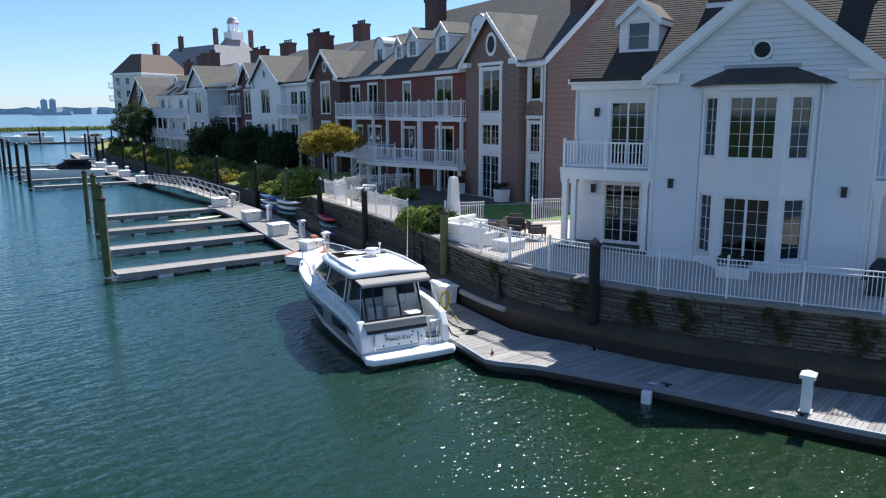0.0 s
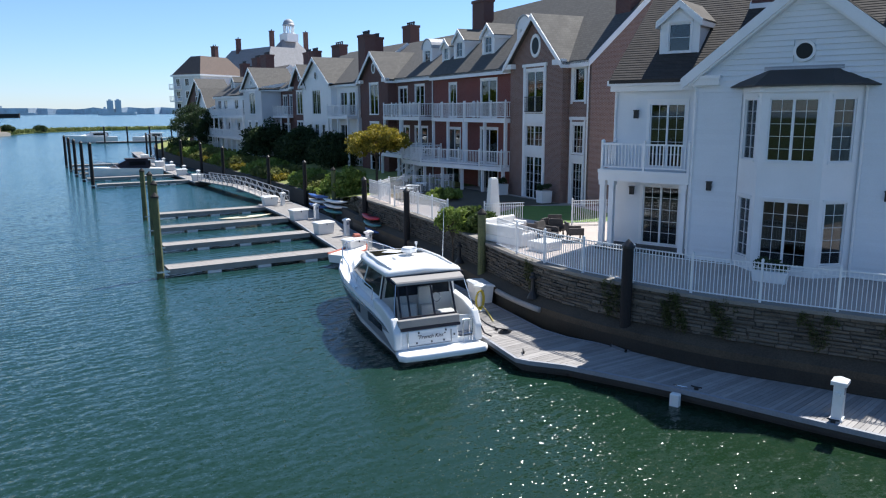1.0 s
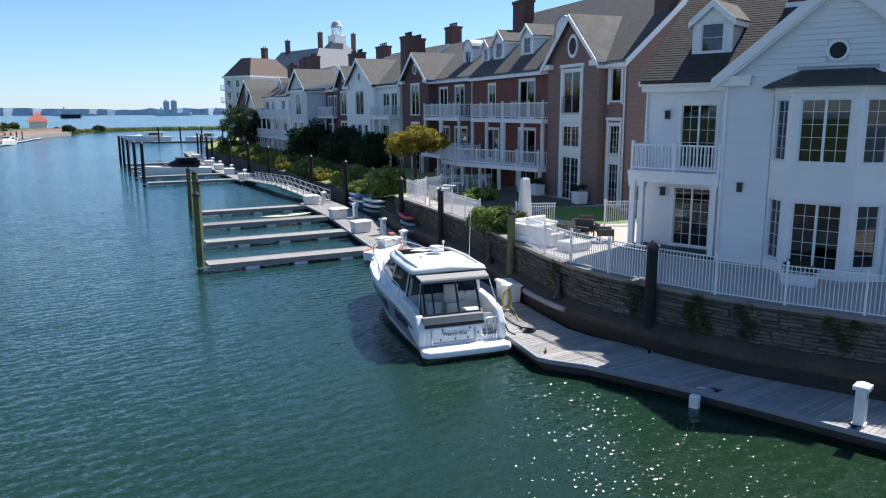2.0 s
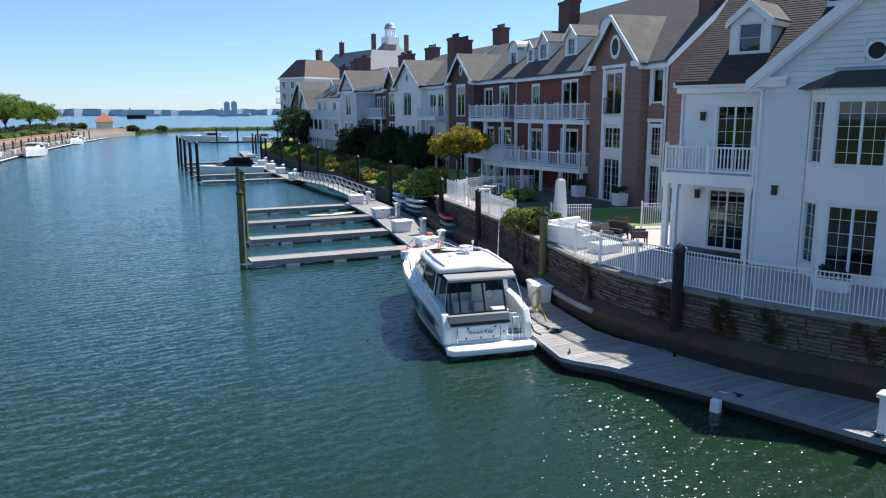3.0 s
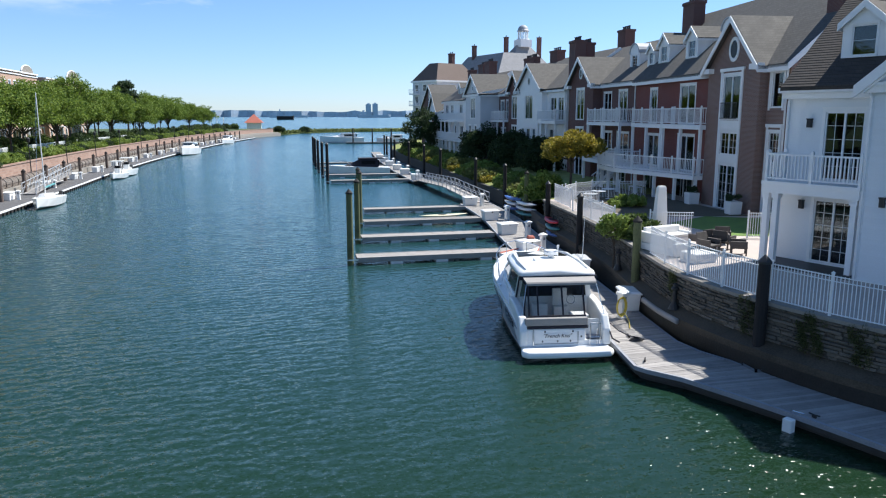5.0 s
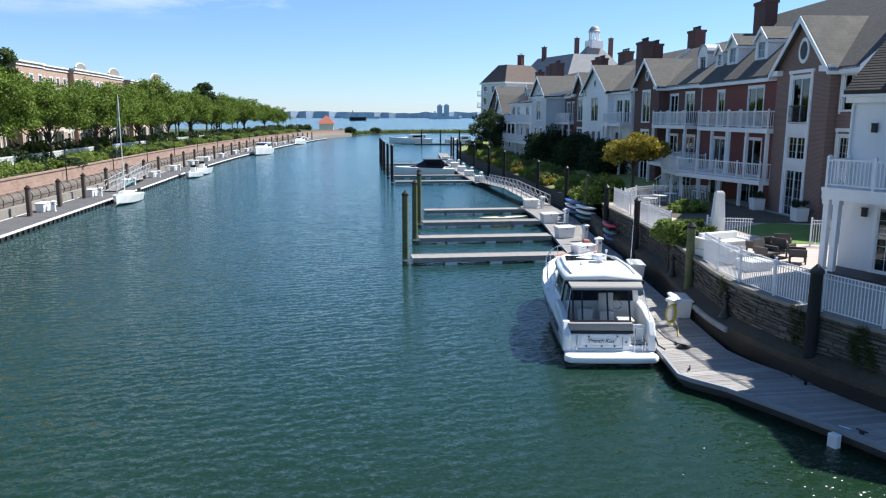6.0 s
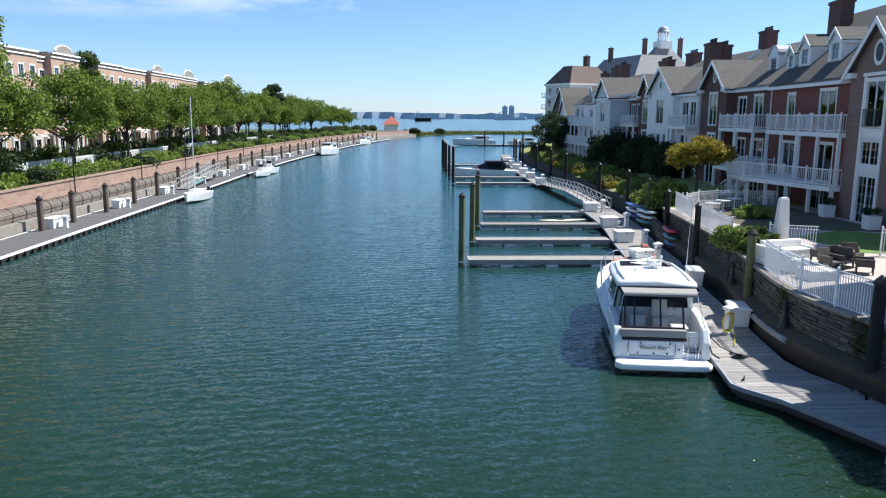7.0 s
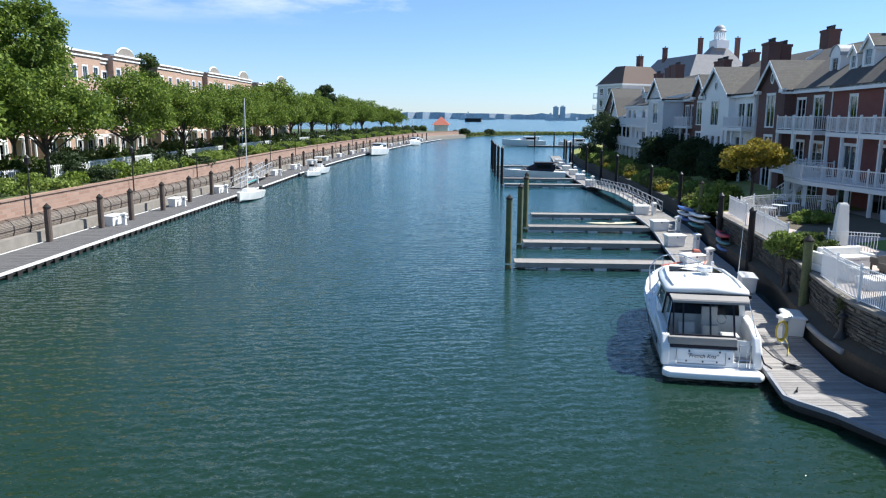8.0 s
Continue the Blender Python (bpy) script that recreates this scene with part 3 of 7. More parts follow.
for x0, x1, y in ((1.5, 11.3, 41.1), (2.6, 12.2, 48.4), (3.6, 13.3, 56.0), (4.5, 13.9, 63.7),
                  (3.6, 13.9, 94.0), (3.5, 14.0, 103.5), (3.4, 14.2, 112.5), (3.4, 14.6, 121.5), (3.5, 15.2, 131.0)):
    finger(x0, x1, y)


def pile(x, y, top, r, material, label, base=-1.5, cap=True, group="mooring piles"):
    """A round timber pile, a little uneven, with a cone cap."""
    t = thing("mooring_pile", label, "pile", pose(x, y, 0), group)
    k = random.uniform(0, 6)
    prof = [(r * (1.04 - 0.08 * i / 6 + 0.015 * math.sin(k + i * 2)), base + (top - base) * i / 6) for i in range(7)]
    part("shaft", Geo().lathe(prof, 0, 0, 12), material, t, smooth=False)
    if cap:
        part("cap", Geo().lathe([(r * 1.12, top - 0.02), (r * 1.12, top + 0.06), (r * 0.12, top + 0.06 + r * 1.1)], 0, 0, 12), BLACKIRON if material is PILED else PILED, t, "dark pointed pile cap")
    return t


pile(12.66, 18.95, 4.05, 0.2, PILED, "black mooring pile with a pointed cap beside the walkway")
g = Geo()
g.box(12.3, 12.36, 18.5, 19.25, DZ, DZ + 0.1)
g.box(12.3, 13.0, 18.5, 18.56, DZ, DZ + 0.1)
g.box(12.3, 13.0, 19.2, 19.26, DZ, DZ + 0.1)
solid("pile_collar", g, STEEL, "galvanised collar on the walkway round a pile", "bracket")
pile(13.04, 28.5, 4.05, 0.19, PILEG, "greenish treated mooring pile beside the seawall")
for x, y in ((14.55, 38.6), (15.55, 46.6), (17.2, 56.0), (18.3, 65.5), (18.1, 75.6)):
    pile(x, y, 4.05, 0.18, PILEG if y in (56.0,) else PILED, "dark mooring pile along the walkway")
for x, y in ((18.4, 95.0), (18.9, 109.0), (18.8, 122.0), (18.2, 134.0), (19.5, 147.0), (20.2, 158.0), (20.8, 166.0)):
    pile(x, y, 4.2, 0.2, PILED, "dark mooring pile along the far walkway")
for x, y in ((1.1, 41.3), (2.3, 48.6), (3.3, 56.2), (4.0, 64.0)):
    pile(x, y, 4.3 if y < 60 else 4.0, 0.19, PILEG, "green-stained pile at a finger pier's end")
for x, y in ((3.2, 94.4), (3.1, 103.9), (3.0, 112.9), (3.0, 121.9), (3.1, 131.4)):
    pile(x, y, 5.1 if y < 100 else 4.9, 0.2, PILED, "dark pile at a far finger pier's end")


# ---- houses: shared builders (local x to the right along the front, y inwards, z up) ----
def cells(geo, x0, x1, z0, z1, y0, y1, holes):
    """An upright wall between y0 and y1 with rectangular holes (xa, xb, za, zb) right through it."""
    xs = sorted({x0, x1, *[min(max(h[i], x0), x1) for h in holes for i in (0, 1)]})
    for a, b in zip(xs, xs[1:]):
        if b - a < 1e-6:
            continue
        cuts = sorted((max(h[2], z0), min(h[3], z1)) for h in holes if h[0] < (a + b) / 2 < h[1])
        z = z0
        for c, d in cuts:
            if c > z:
                geo.box(a, b, y0, y1, z, c)
            z = max(z, d)
        if z < z1:
            geo.box(a, b, y0, y1, z, z1)
    return geo


def window(parent, x0, x1, z0, z1, y, nx=2, nz=2, casing=0.1, name="window", sill=True, mid=0.0, label="", m=None):
    """A framed window or glazed door in an opening, with glazing bars, casing and pane. y: the wall's outer face."""
    fine = parent.parent is None and parent.matrix_basis.translation.y < 80
    f = 0.05
    ring = [(x0, z0), (x1, z0), (x1, z1), (x0, z1), (x0 + f, z0 + f), (x1 - f, z0 + f), (x1 - f, z1 - f), (x0 + f, z1 - f)]
    g = Geo().add([(a, y + d, b) for d in (0.02, 0.12) for a, b in ring],
                  [q for k in range(4) for q in ((k, (k + 1) % 4, 4 + (k + 1) % 4, 4 + k), (8 + k, 12 + k, 12 + (k + 1) % 4, 8 + (k + 1) % 4), (4 + k, 4 + (k + 1) % 4, 12 + (k + 1) % 4, 12 + k), (k, 8 + k, 8 + (k + 1) % 4, (k + 1) % 4))])
    pieces = []
    if mid:
        pieces.append(("meeting_stile", Geo().box((x0 + x1) / 2 - mid / 2, (x0 + x1) / 2 + mid / 2, y + 0.015, y + 0.12, z0 + f, z1 - f)))
    for i in range(1, nx):
        x = x0 + (x1 - x0) * i / nx
        if not (mid and abs(x - (x0 + x1) / 2) < 0.05):
            pieces.append(("glazing_bar", Geo().box(x - 0.008, x + 0.008, y + 0.05, y + 0.085, z0 + f, z1 - f)))
    for i in range(1, nz):
        z = z0 + (z1 - z0) * i / nz
        pieces.append(("glazing_bar", Geo().box(x0 + f, x1 - f, y + 0.052, y + 0.083, z - 0.008, z + 0.008)))
    if casing:
        c = casing
        for a, b in ((x0 - c, x0), (x1, x1 + c)):
            pieces.append(("casing", Geo().box(a, b, y - 0.025, y + 0.02, z0 - c * 0.3, z1 + c)))
        pieces.append(("head_casing", Geo().box(x0, x1, y - 0.025, y + 0.02, z1, z1 + c).box(x0 - c - 0.03, x1 + c + 0.03, y - 0.05, y + 0.02, z1 + c, z1 + c + 0.06)))
        if sill:
            pieces.append(("sill", Geo().box(x0 - c - 0.02, x1 + c + 0.02, y - 0.06, y + 0.02, z0 - 0.07, z0)))
    if not fine:
        for _, p in pieces:
            g.add(p.v, p.f)
    w = part(name, g, WHITE, parent, label)
    if m is not None:
        w.matrix_basis = m
    if fine:
        for nm, p in pieces:
            part(nm, p, WHITE, w)
    p = part("pane", Geo().box(x0 + 0.03, x1 - 0.03, y + 0.062, y + 0.072, z0 + 0.03, z1 - 0.03), GLASS, w if parent.parent is None else parent)
    p.visible_shadow = False
    return w


def railing(parent, pts, z, h=1.05, step=0.12, name="railing", single=None, panel=False, post=0.1, bal=0.03):
    """A white balcony rail along plan points: posts, rails and balusters."""
    P = [Vector(p) for p in pts]
    single = parent.matrix_basis.translation.y < 92 if single is None else single
    g = Geo()
    for a, b in zip(P, P[1:]):
        a3, b3 = a.to_3d(), b.to_3d()
        up = Vector((0, 0, 1))
        g.bar(a3 + up * (z + h), b3 + up * (z + h), 0.08, 0.07)
        g.bar(a3 + up * (z + 0.12), b3 + up * (z + 0.12), 0.05, 0.06)
    r = part(name, g, WHITE, parent)
    for a, b in zip(P, P[1:]):
        L = (b - a).length
        n = max(1, round(L / 2.0))
        for i in range(n + 1):
            q = a.lerp(b, i / n)
            if i == n and b is not P[-1]:
                continue
            part("post", Geo().box(q.x - post / 2, q.x + post / 2, q.y - post / 2, q.y + post / 2, z, z + h + 0.1)
                 .lathe([(post * 0.75, z + h + 0.1), (post * 0.75, z + h + 0.13), (0.01, z + h + 0.19)], q.x, q.y, 4, math.pi / 4), WHITE, r)
        k = int(L / step)
        me = Geo().box(-bal / 2, bal / 2, -bal / 2, bal / 2, z + 0.1, z + h).mesh("baluster", WHITE) if single else None
        gg = Geo()
        for i in range(1, k):
            q = a.lerp(b, i / k)
            if single:
                shared("baluster", me, r, pose(q.x, q.y, 0))
            else:
                gg.box(q.x - bal / 2, q.x + bal / 2, q.y - bal / 2, q.y + bal / 2, z + 0.1, z + h)
        if not single:
            tagged(part("balustrade", gg, WHITE, r), kind="stuff")
    return r


def gable_roof(parent, x0, x1, y0, y1, eave, rise, over=0.3, thick=0.16, material=ROOF, axis="y", trim=True, name="roof"):
    """Two slopes over a rectangle. axis: the way that the ridge runs."""
    g, boards = Geo(), []
    if axis == "y":
        c, half = (x0 + x1) / 2, (x1 - x0) / 2
        m = rise / half
        for s in (-1, 1):
            e = c + s * (half + over)
            poly = [(e, eave - m * over), (c, eave + rise), (c, eave + rise + thick), (e, eave - m * over + thick)]
            g.prism(poly, y0 - over, y1, "xz")
            if trim:
                poly = [(e, eave - m * over - 0.22), (c, eave + rise - 0.24), (c, eave + rise + thick * 0.8), (e, eave - m * over + thick * 0.8)]
                boards.append(Geo().prism(poly, y0 - over - 0.06, y0 - over, "xz"))
                boards.append(Geo().box(min(e, e - s * 0.06), max(e, e - s * 0.06), y0 - over, y1, eave - m * over - 0.2, eave - m * over + thick * 0.7))
    else:
        c, half = (y0 + y1) / 2, (y1 - y0) / 2
        m = rise / half
        for s in (-1, 1):
            e = c + s * (half + over)
            poly = [(e, eave - m * over), (c, eave + rise), (c, eave + rise + thick), (e, eave - m * over + thick)]
            g.prism(poly, x0 - 0.15, x1 + 0.15, "yz")
            if trim:
                boards.append(Geo().box(x0 - 0.15, x1 + 0.15, min(e, e - s * 0.1), max(e, e - s * 0.1), eave - m * over - 0.25, eave - m * over + thick * 0.6))
                for xa, xb in ((x0 - 0.21, x0 - 0.15), (x1 + 0.15, x1 + 0.21)):
                    poly = [(e, eave - m * over - 0.25), (c, eave + rise - 0.27), (c, eave + rise + thick * 0.9), (e, eave - m * over + thick * 0.9)]
                    boards.append(Geo().prism(poly, xa, xb, "yz"))
    r = part(name, g, material, parent, "dark shingled roof")
    for bd in boards:
        part("fascia", bd, WHITE, r if parent.parent is None else parent, "white painted trim")
    return r


def chimney(parent, x, y, z0, z1, w=1.4, d=0.9, material=BRICKD, pots=4):
    g = Geo().box(x - w / 2, x + w / 2, y - d / 2, y + d / 2, z0, z1 - 0.25).box(x - w / 2 - 0.08, x + w / 2 + 0.08, y - d / 2 - 0.08, y + d / 2 + 0.08, z1 - 0.25, z1)
    c = part("chimney", g, material, parent, "dark brick chimney stack")
    for i in range(pots):
        px = x - w / 2 + w * (i + 0.5) / pots
        part("chimney_pot", Geo().lathe([(0.12, z1), (0.1, z1 + 0.3), (0.16, z1 + 0.32), (0.14, z1 + 0.42)], px, y, 8), BLACKIRON, c, "dark metal flue cap")
    return c


def dormer(parent, x, yf, z0, w, h, depth, material=WHITE, barrel=False, roofm=ROOF, nx=2, nz=4):
    """A dormer with its own window and small roof. x: centre, yf: face, z0: foot of the face."""
    g = Geo()
    cells(g, x - w / 2, x + w / 2, z0, z0 + h, yf, yf + 0.12, [(x - w * 0.28, x + w * 0.28, z0 + h * 0.14, z0 + h * 0.9)])
    for s in (-1, 1):
        g.prism([(yf + 0.12, z0 - 0.02), (yf + 0.12, z0 + h), (yf + depth, z0 + h)], x + s * w / 2 - (0.1 if s > 0 else 0), x + s * w / 2 + (0.1 if s < 0 else 0), "yz")
    if not barrel:
        g.prism([(x - w / 2, z0 + h), (x + w / 2, z0 + h), (x, z0 + h + w * 0.42)], yf, yf + 0.12, "xz")
    else:
        g.prism([(x + w / 2 * math.cos(a), z0 + h + w * 0.42 * math.sin(a)) for a in [math.pi * i / 10 for i in range(11)]], yf, yf + 0.12, "xz")
    d = part("dormer", g, material, parent, "white dormer")
    window(d, x - w * 0.28, x + w * 0.28, z0 + h * 0.14, z0 + h * 0.9, yf, nx, nz, 0.06, name="dormer_window")
    if not barrel:
        gable_roof(d, x - w / 2, x + w / 2, yf, yf + depth + 0.5, z0 + h, w * 0.42, 0.14, 0.08, roofm, "y", True, "dormer_roof")
    else:
        g = Geo()
        ang = [math.pi * i / 10 for i in range(11)]
        out = [(x + (w / 2 + 0.1) * math.cos(a), z0 + h + (w * 0.42 + 0.1) * math.sin(a)) for a in ang]
        inn = [(x + w / 2 * math.cos(a), z0 + h + w * 0.42 * math.sin(a)) for a in reversed(ang)]
        g.prism(out + inn, yf - 0.1, yf + depth + 0.4, "xz")
        part("dormer_roof", g, LEAD, d, "pale curved metal dormer roof")
    return d


def move_geo(geo, m):
    geo.v = [tuple(m @ Vector(p)) for p in geo.v]
    return geo


# ---- the white clapboard house beside the seawall ----
def white_house():
    h = thing("clapboard_house", "white clapboard house with a central gable, two-storey bay and corner balconies", "house", pose(18.06, 21.09, 0, 0, 0, -69.1))
    F, W, E0, RISE = 2.85, 7.74, 10.1, 3.13
    C = W / 2
    g = Geo()
    cells(g, 0, W, 2.3, E0, 0.03, 0.28, [(2.0, 5.75, 2.9, 9.4)])
    g.prism([(0, E0), (W, E0), (C, E0 + RISE)], 0.03, 0.28, "xz")
    part("wall", g, SIDING, h)
    # side and back walls of the body, with the recessed porch walls
    g = Geo()
    cells(g, -3.95, 0, 2.3, 9.7, 1.3, 1.5, [(-2.3, -0.78, 6.3, 8.95), (-2.45, -0.85, 2.93, 5.45)])
    for x in (0, W - 0.2):
        part("porch_side_wall", Geo().box(x, x + 0.2, 0.28, 1.3, 2.3, 9.7), SIDING, h)
    cells(g, W, W + 3.95, 2.3, 9.7, 1.3, 1.5, [(W + 0.78, W + 2.3, 6.3, 8.95), (W + 0.85, W + 2.45, 2.93, 5.45)])
    for x in (-3.95, W + 3.75):
        part("end_wall", Geo().prism([(1.5, 2.3), (11.9, 2.3), (11.9, 9.75), (6.5, 14.35), (1.5, 9.9)], x, x + 0.2, "yz"), SIDING, h)
    part("rear_wall", Geo().box(-3.75, W + 3.75, 11.7, 11.9, 2.3, 9.75), SIDING, h)
    part("wall", g, SIDING, h, "smooth white porch and side walls")
    # floors and a partition, coloured dark in place of room shade
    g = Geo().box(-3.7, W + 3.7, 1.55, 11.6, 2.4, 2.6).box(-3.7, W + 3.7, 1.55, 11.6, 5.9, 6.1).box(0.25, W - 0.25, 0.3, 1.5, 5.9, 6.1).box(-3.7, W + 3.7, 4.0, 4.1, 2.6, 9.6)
    part("interior", g, DARK, h, "sheets painted dark for unlit rooms")
    # clapboards, course by course
    z = 2.75
    while z < E0 + RISE - 0.35:
        if z < 9.35:
            spans = [(0.17, 1.84), (5.92, W - 0.17)]
        else:
            half = C - 0.17 if z < E0 else C - (z - E0) / RISE * C - 0.25
            spans = [(C - half, C + half)]
            if abs(z + 0.1 - 10.75) < 0.42:
                d = 0.36
                spans = [(C - half, C - d), (C + d, C + half)]
        for a, b in spans:
            if b - a > 0.15:
                part("clapboard", Geo().prism([(0.03, z), (-0.062, z), (-0.01, z + 0.2), (0.03, z + 0.2)], a, b, "yz"), SIDING, h, fix=False)
        z += 0.2
    # corner boards
    for x in (0.0, W - 0.17):
        part("corner_board", Geo().box(x, x + 0.17, -0.055, 0.03, 2.72, 9.62), WHITE, h)
    # the round gable window
    rw = part("round_window", Geo().add([(C + r * math.cos(2 * math.pi * i / 24), y, 10.75 + r * math.sin(2 * math.pi * i / 24)) for r, y in ((0.28, -0.03), (0.28, -0.07), (0.38, -0.07), (0.38, 0.03)) for i in range(24)],
              [(k * 24 + i, k * 24 + (i + 1) % 24, (k + 1) * 24 + (i + 1) % 24, (k + 1) * 24 + i) for k in range(3) for i in range(24)]), WHITE, h, "round white window surround")
    part("pane", Geo().prism([(C + 0.285 * math.cos(2 * math.pi * i / 24), 10.75 + 0.285 * math.sin(2 * math.pi * i / 24)) for i in range(24)], -0.045, -0.02, "xz"), TINT, rw)
    # the bay
    X0, X1, X2, X3, O = 1.86, 2.78, 4.96, 5.9, -0.9
    g = Geo()
    cells(g, X1, X2, 2.72, 9.42, O, O + 0.18, [(3.06, 4.68, 6.85, 9.08), (3.06, 4.68, 3.02, 5.42)])
    bay = part("bay", g, WHITE, h, "two-storey canted bay")
    for (xa, ya), (xb, yb), nm in (((X0, 0.0), (X1, O), "l"), ((X2, O), (X3, 0.0), "r")):
        L, a = math.hypot(xb - xa, yb - ya), math.atan2(yb - ya, xb - xa)
        w = cells(Geo(), 0, L, 2.72, 9.42, 0, 0.18, [(0.22, L - 0.26, 6.87, 9.08), (0.22, L - 0.26, 3.2, 5.44)])
        T = Matrix.Translation((xa, ya, 0)) @ Matrix.Rotation(a, 4, "Z")
        part("bay_side", move_geo(w, T), WHITE, h)
        for z0, z1 in ((6.87, 9.08), (3.2, 5.44)):
            window(h, 0.22, L - 0.26, z0, z1, 0.0, 2, 5, 0.05, m=T)
    for z0, z1 in ((6.85, 9.08), (3.02, 5.42)):
        window(h, 3.06, 4.68, z0, z1, O, 4, 5, 0.07, mid=0.09)
    g = Geo().loft([[(X0 - 0.6, 0.1, 9.5), (X1 - 0.2, O - 0.32, 9.5), (X2 + 0.2, O - 0.32, 9.5), (X3 + 0.6, 0.1, 9.5)],
                    [(X0 - 0.6, 0.1, 9.56), (X1 - 0.2, O - 0.32, 9.56), (X2 + 0.2, O - 0.32, 9.56), (X3 + 0.6, 0.1, 9.56)],
                    [(X0 + 0.75, 0.1, 10.1), (X1 + 0.05, -0.28, 10.1), (X2 - 0.05, -0.28, 10.1), (X3 - 0.75, 0.1, 10.1)]])
    part("bay_flashing", Geo().box(X0 + 0.7, X3 - 0.7, -0.06, -0.03, 10.1, 10.24), LEAD, h, "grey lead flashing over the bay roof")
    part("bay_roof", g, COPPER, h, "dark metal bay roof")
    g = Geo().loft([[(X0 - 0.12, 0.1, z), (X1 - 0.08, O - 0.12, z), (X2 + 0.08, O - 0.12, z), (X3 + 0.12, 0.1, z)] for z in (9.3, 9.5)])
    part("bay_cornice", g, WHITE, h)
    # porches, left and right
    for s in (1, -1):
        X = (lambda x: x) if s == 1 else (lambda x: W - x)
        box = lambda geo, a, b, *r: geo.box(min(X(a), X(b)), max(X(a), X(b)), *r)
        part("porch_floor", box(box(Geo(), -3.95, 0, -0.1, 1.3, 5.72, 6.05), -3.95, 0.02, -0.16, 1.3, 6.05, 6.2), WHITE, h, "white balcony floor")
        part("porch_base", box(Geo(), -3.95, 0, -0.2, 1.3, 2.5, 2.86), COPPER, h, "dark porch base")
        for x in (-3.78, -3.36, -0.22):
            part("column", box(box(Geo(), x - 0.11, x + 0.11, -0.02, 0.2, 2.86, 5.72), x - 0.15, x + 0.15, -0.06, 0.24, 5.52, 5.72), WHITE, h)
        part("downpipe", Geo().tube([(X(-3.86), 1.22, 6.2), (X(-3.86), 1.22, 9.4)], 0.05, 6), WHITE, h)
        railing(h, [(X(-3.8), -0.05), (X(-0.05), -0.05)], 6.2, 1.08, 0.15, single=True, bal=0.045)
        railing(h, [(X(-3.8), 1.2), (X(-3.8), 0.05)], 6.2, 1.08, 0.15, single=True, bal=0.045)
        a, b = sorted((X(-2.3), X(-0.78)))
        window(h, a, b, 6.3, 8.95, 1.3, 4, 5, 0.14, "door", mid=0.08)
        a, b = sorted((X(-2.45), X(-0.85)))
        window(h, a, b, 2.93, 5.45, 1.3, 4, 5, 0.14, "door", mid=0.08)
        part("cornice", box(box(Geo(), -4.02, 0, 0.95, 1.3, 9.48, 9.72), -4.1, 0, 0.76, 1.3, 9.72, 9.93), WHITE, h)
        part("cornice_return", box(box(Geo(), -0.32, 1.0, -0.28, 0.0, 9.62, 9.86), -0.36, 1.05, -0.36, 0.0, 9.86, 9.98), WHITE, h)
        for lx, lz, ly in ((0.82, 5.72, -0.02), (-2.9, 8.5, 1.28), (-2.95, 5.2, 1.28)):
            x = X(lx)
            lamp = part("wall_lamp", Geo().box(x - 0.09, x + 0.09, ly - 0.14, ly, lz - 0.16, lz + 0.16).box(x - 0.11, x + 0.11, ly - 0.16, ly, lz + 0.16, lz + 0.2), BLACKIRON, h, "black wall lantern")
        dormer(h, X(-1.47), 2.0, 10.9, 1.7, 1.52, 2.0, WHITE, roofm=ROOFB, nx=1, nz=2)
    # drainpipes
    for x in (0.1, 5.98, W + 0.02):
        part("downpipe", Geo().tube([(x, -0.07, 2.8), (x, -0.07, 9.4), (x - 0.05, -0.2, 9.6)], 0.045, 6), WHITE, h)
    # roofs: the main slopes with lapped courses, and the cross gable
    m = 0.86
    n = 46
    R0, Y0, Y1 = 9.95, 0.74, 6.5
    for i in range(n):
        ya, yb = Y0 + (Y1 - Y0) * i / n, Y0 + (Y1 - Y0) * (i + 1) / n
        za, zb = R0 + (ya - Y0) * m, R0 + (yb - Y0) * m
        part("shingle_course", Geo().prism([(ya, za - 0.14), (yb, zb - 0.14), (yb, zb), (ya, za + 0.016)], -4.0, W + 4.0, "yz"), ROOFB, h)
    zr = R0 + (Y1 - Y0) * m
    part("roof", Geo().prism([(Y1, zr - 0.14), (12.26, R0 - 0.14), (12.26, R0 + 0.02), (Y1, zr + 0.02)], -4.0, W + 4.0, "yz"), ROOFB, h, "brown shingled rear roof slope")
    for s in (-1, 1):
        for i in range(22):
            a0, a1 = i / 22, (i + 1) / 22
            xa, xb = C + s * (C + 0.4) * (1 - a0), C + s * (C + 0.4) * (1 - a1)
            za, zb = E0 - 0.36 + (RISE + 0.36) * a0, E0 - 0.36 + (RISE + 0.36) * a1
            part("shingle_course", Geo().prism([(xa, za), (xb, zb), (xb, zb + 0.14), (xa, za + 0.155)], -0.38, 4.9, "xz"), ROOFB, h)
    g = Geo()
    for s in (-1, 1):
        e = C + s * (C + 0.42)
        g.prism([(e, E0 - 0.66), (C, E0 + RISE - 0.34), (C, E0 + RISE + 0.12), (e, E0 - 0.22)], -0.46, -0.38, "xz")
        e = C + s * (C + 0.1)
        g.prism([(e, E0 - 0.5), (C, E0 + RISE - 0.42), (C, E0 + RISE - 0.3), (e, E0 - 0.36)], -0.38, 0.03, "xz")
    part("rake_trim", g, WHITE, h, "broad white rake boards")
    for x in (1.25, W - 1.25):
        chimney(h, x, 4.7, 12.3, 17.6, 1.05, 1.1, pots=2)
        part("flashing", Geo().prism([(4.12, 12.88), (4.12, 13.06), (5.3, 14.08), (5.3, 13.9)], x - 0.58, x + 0.58, "yz"), WHITE, h, "white chimney flashing")
    return h


white_house()


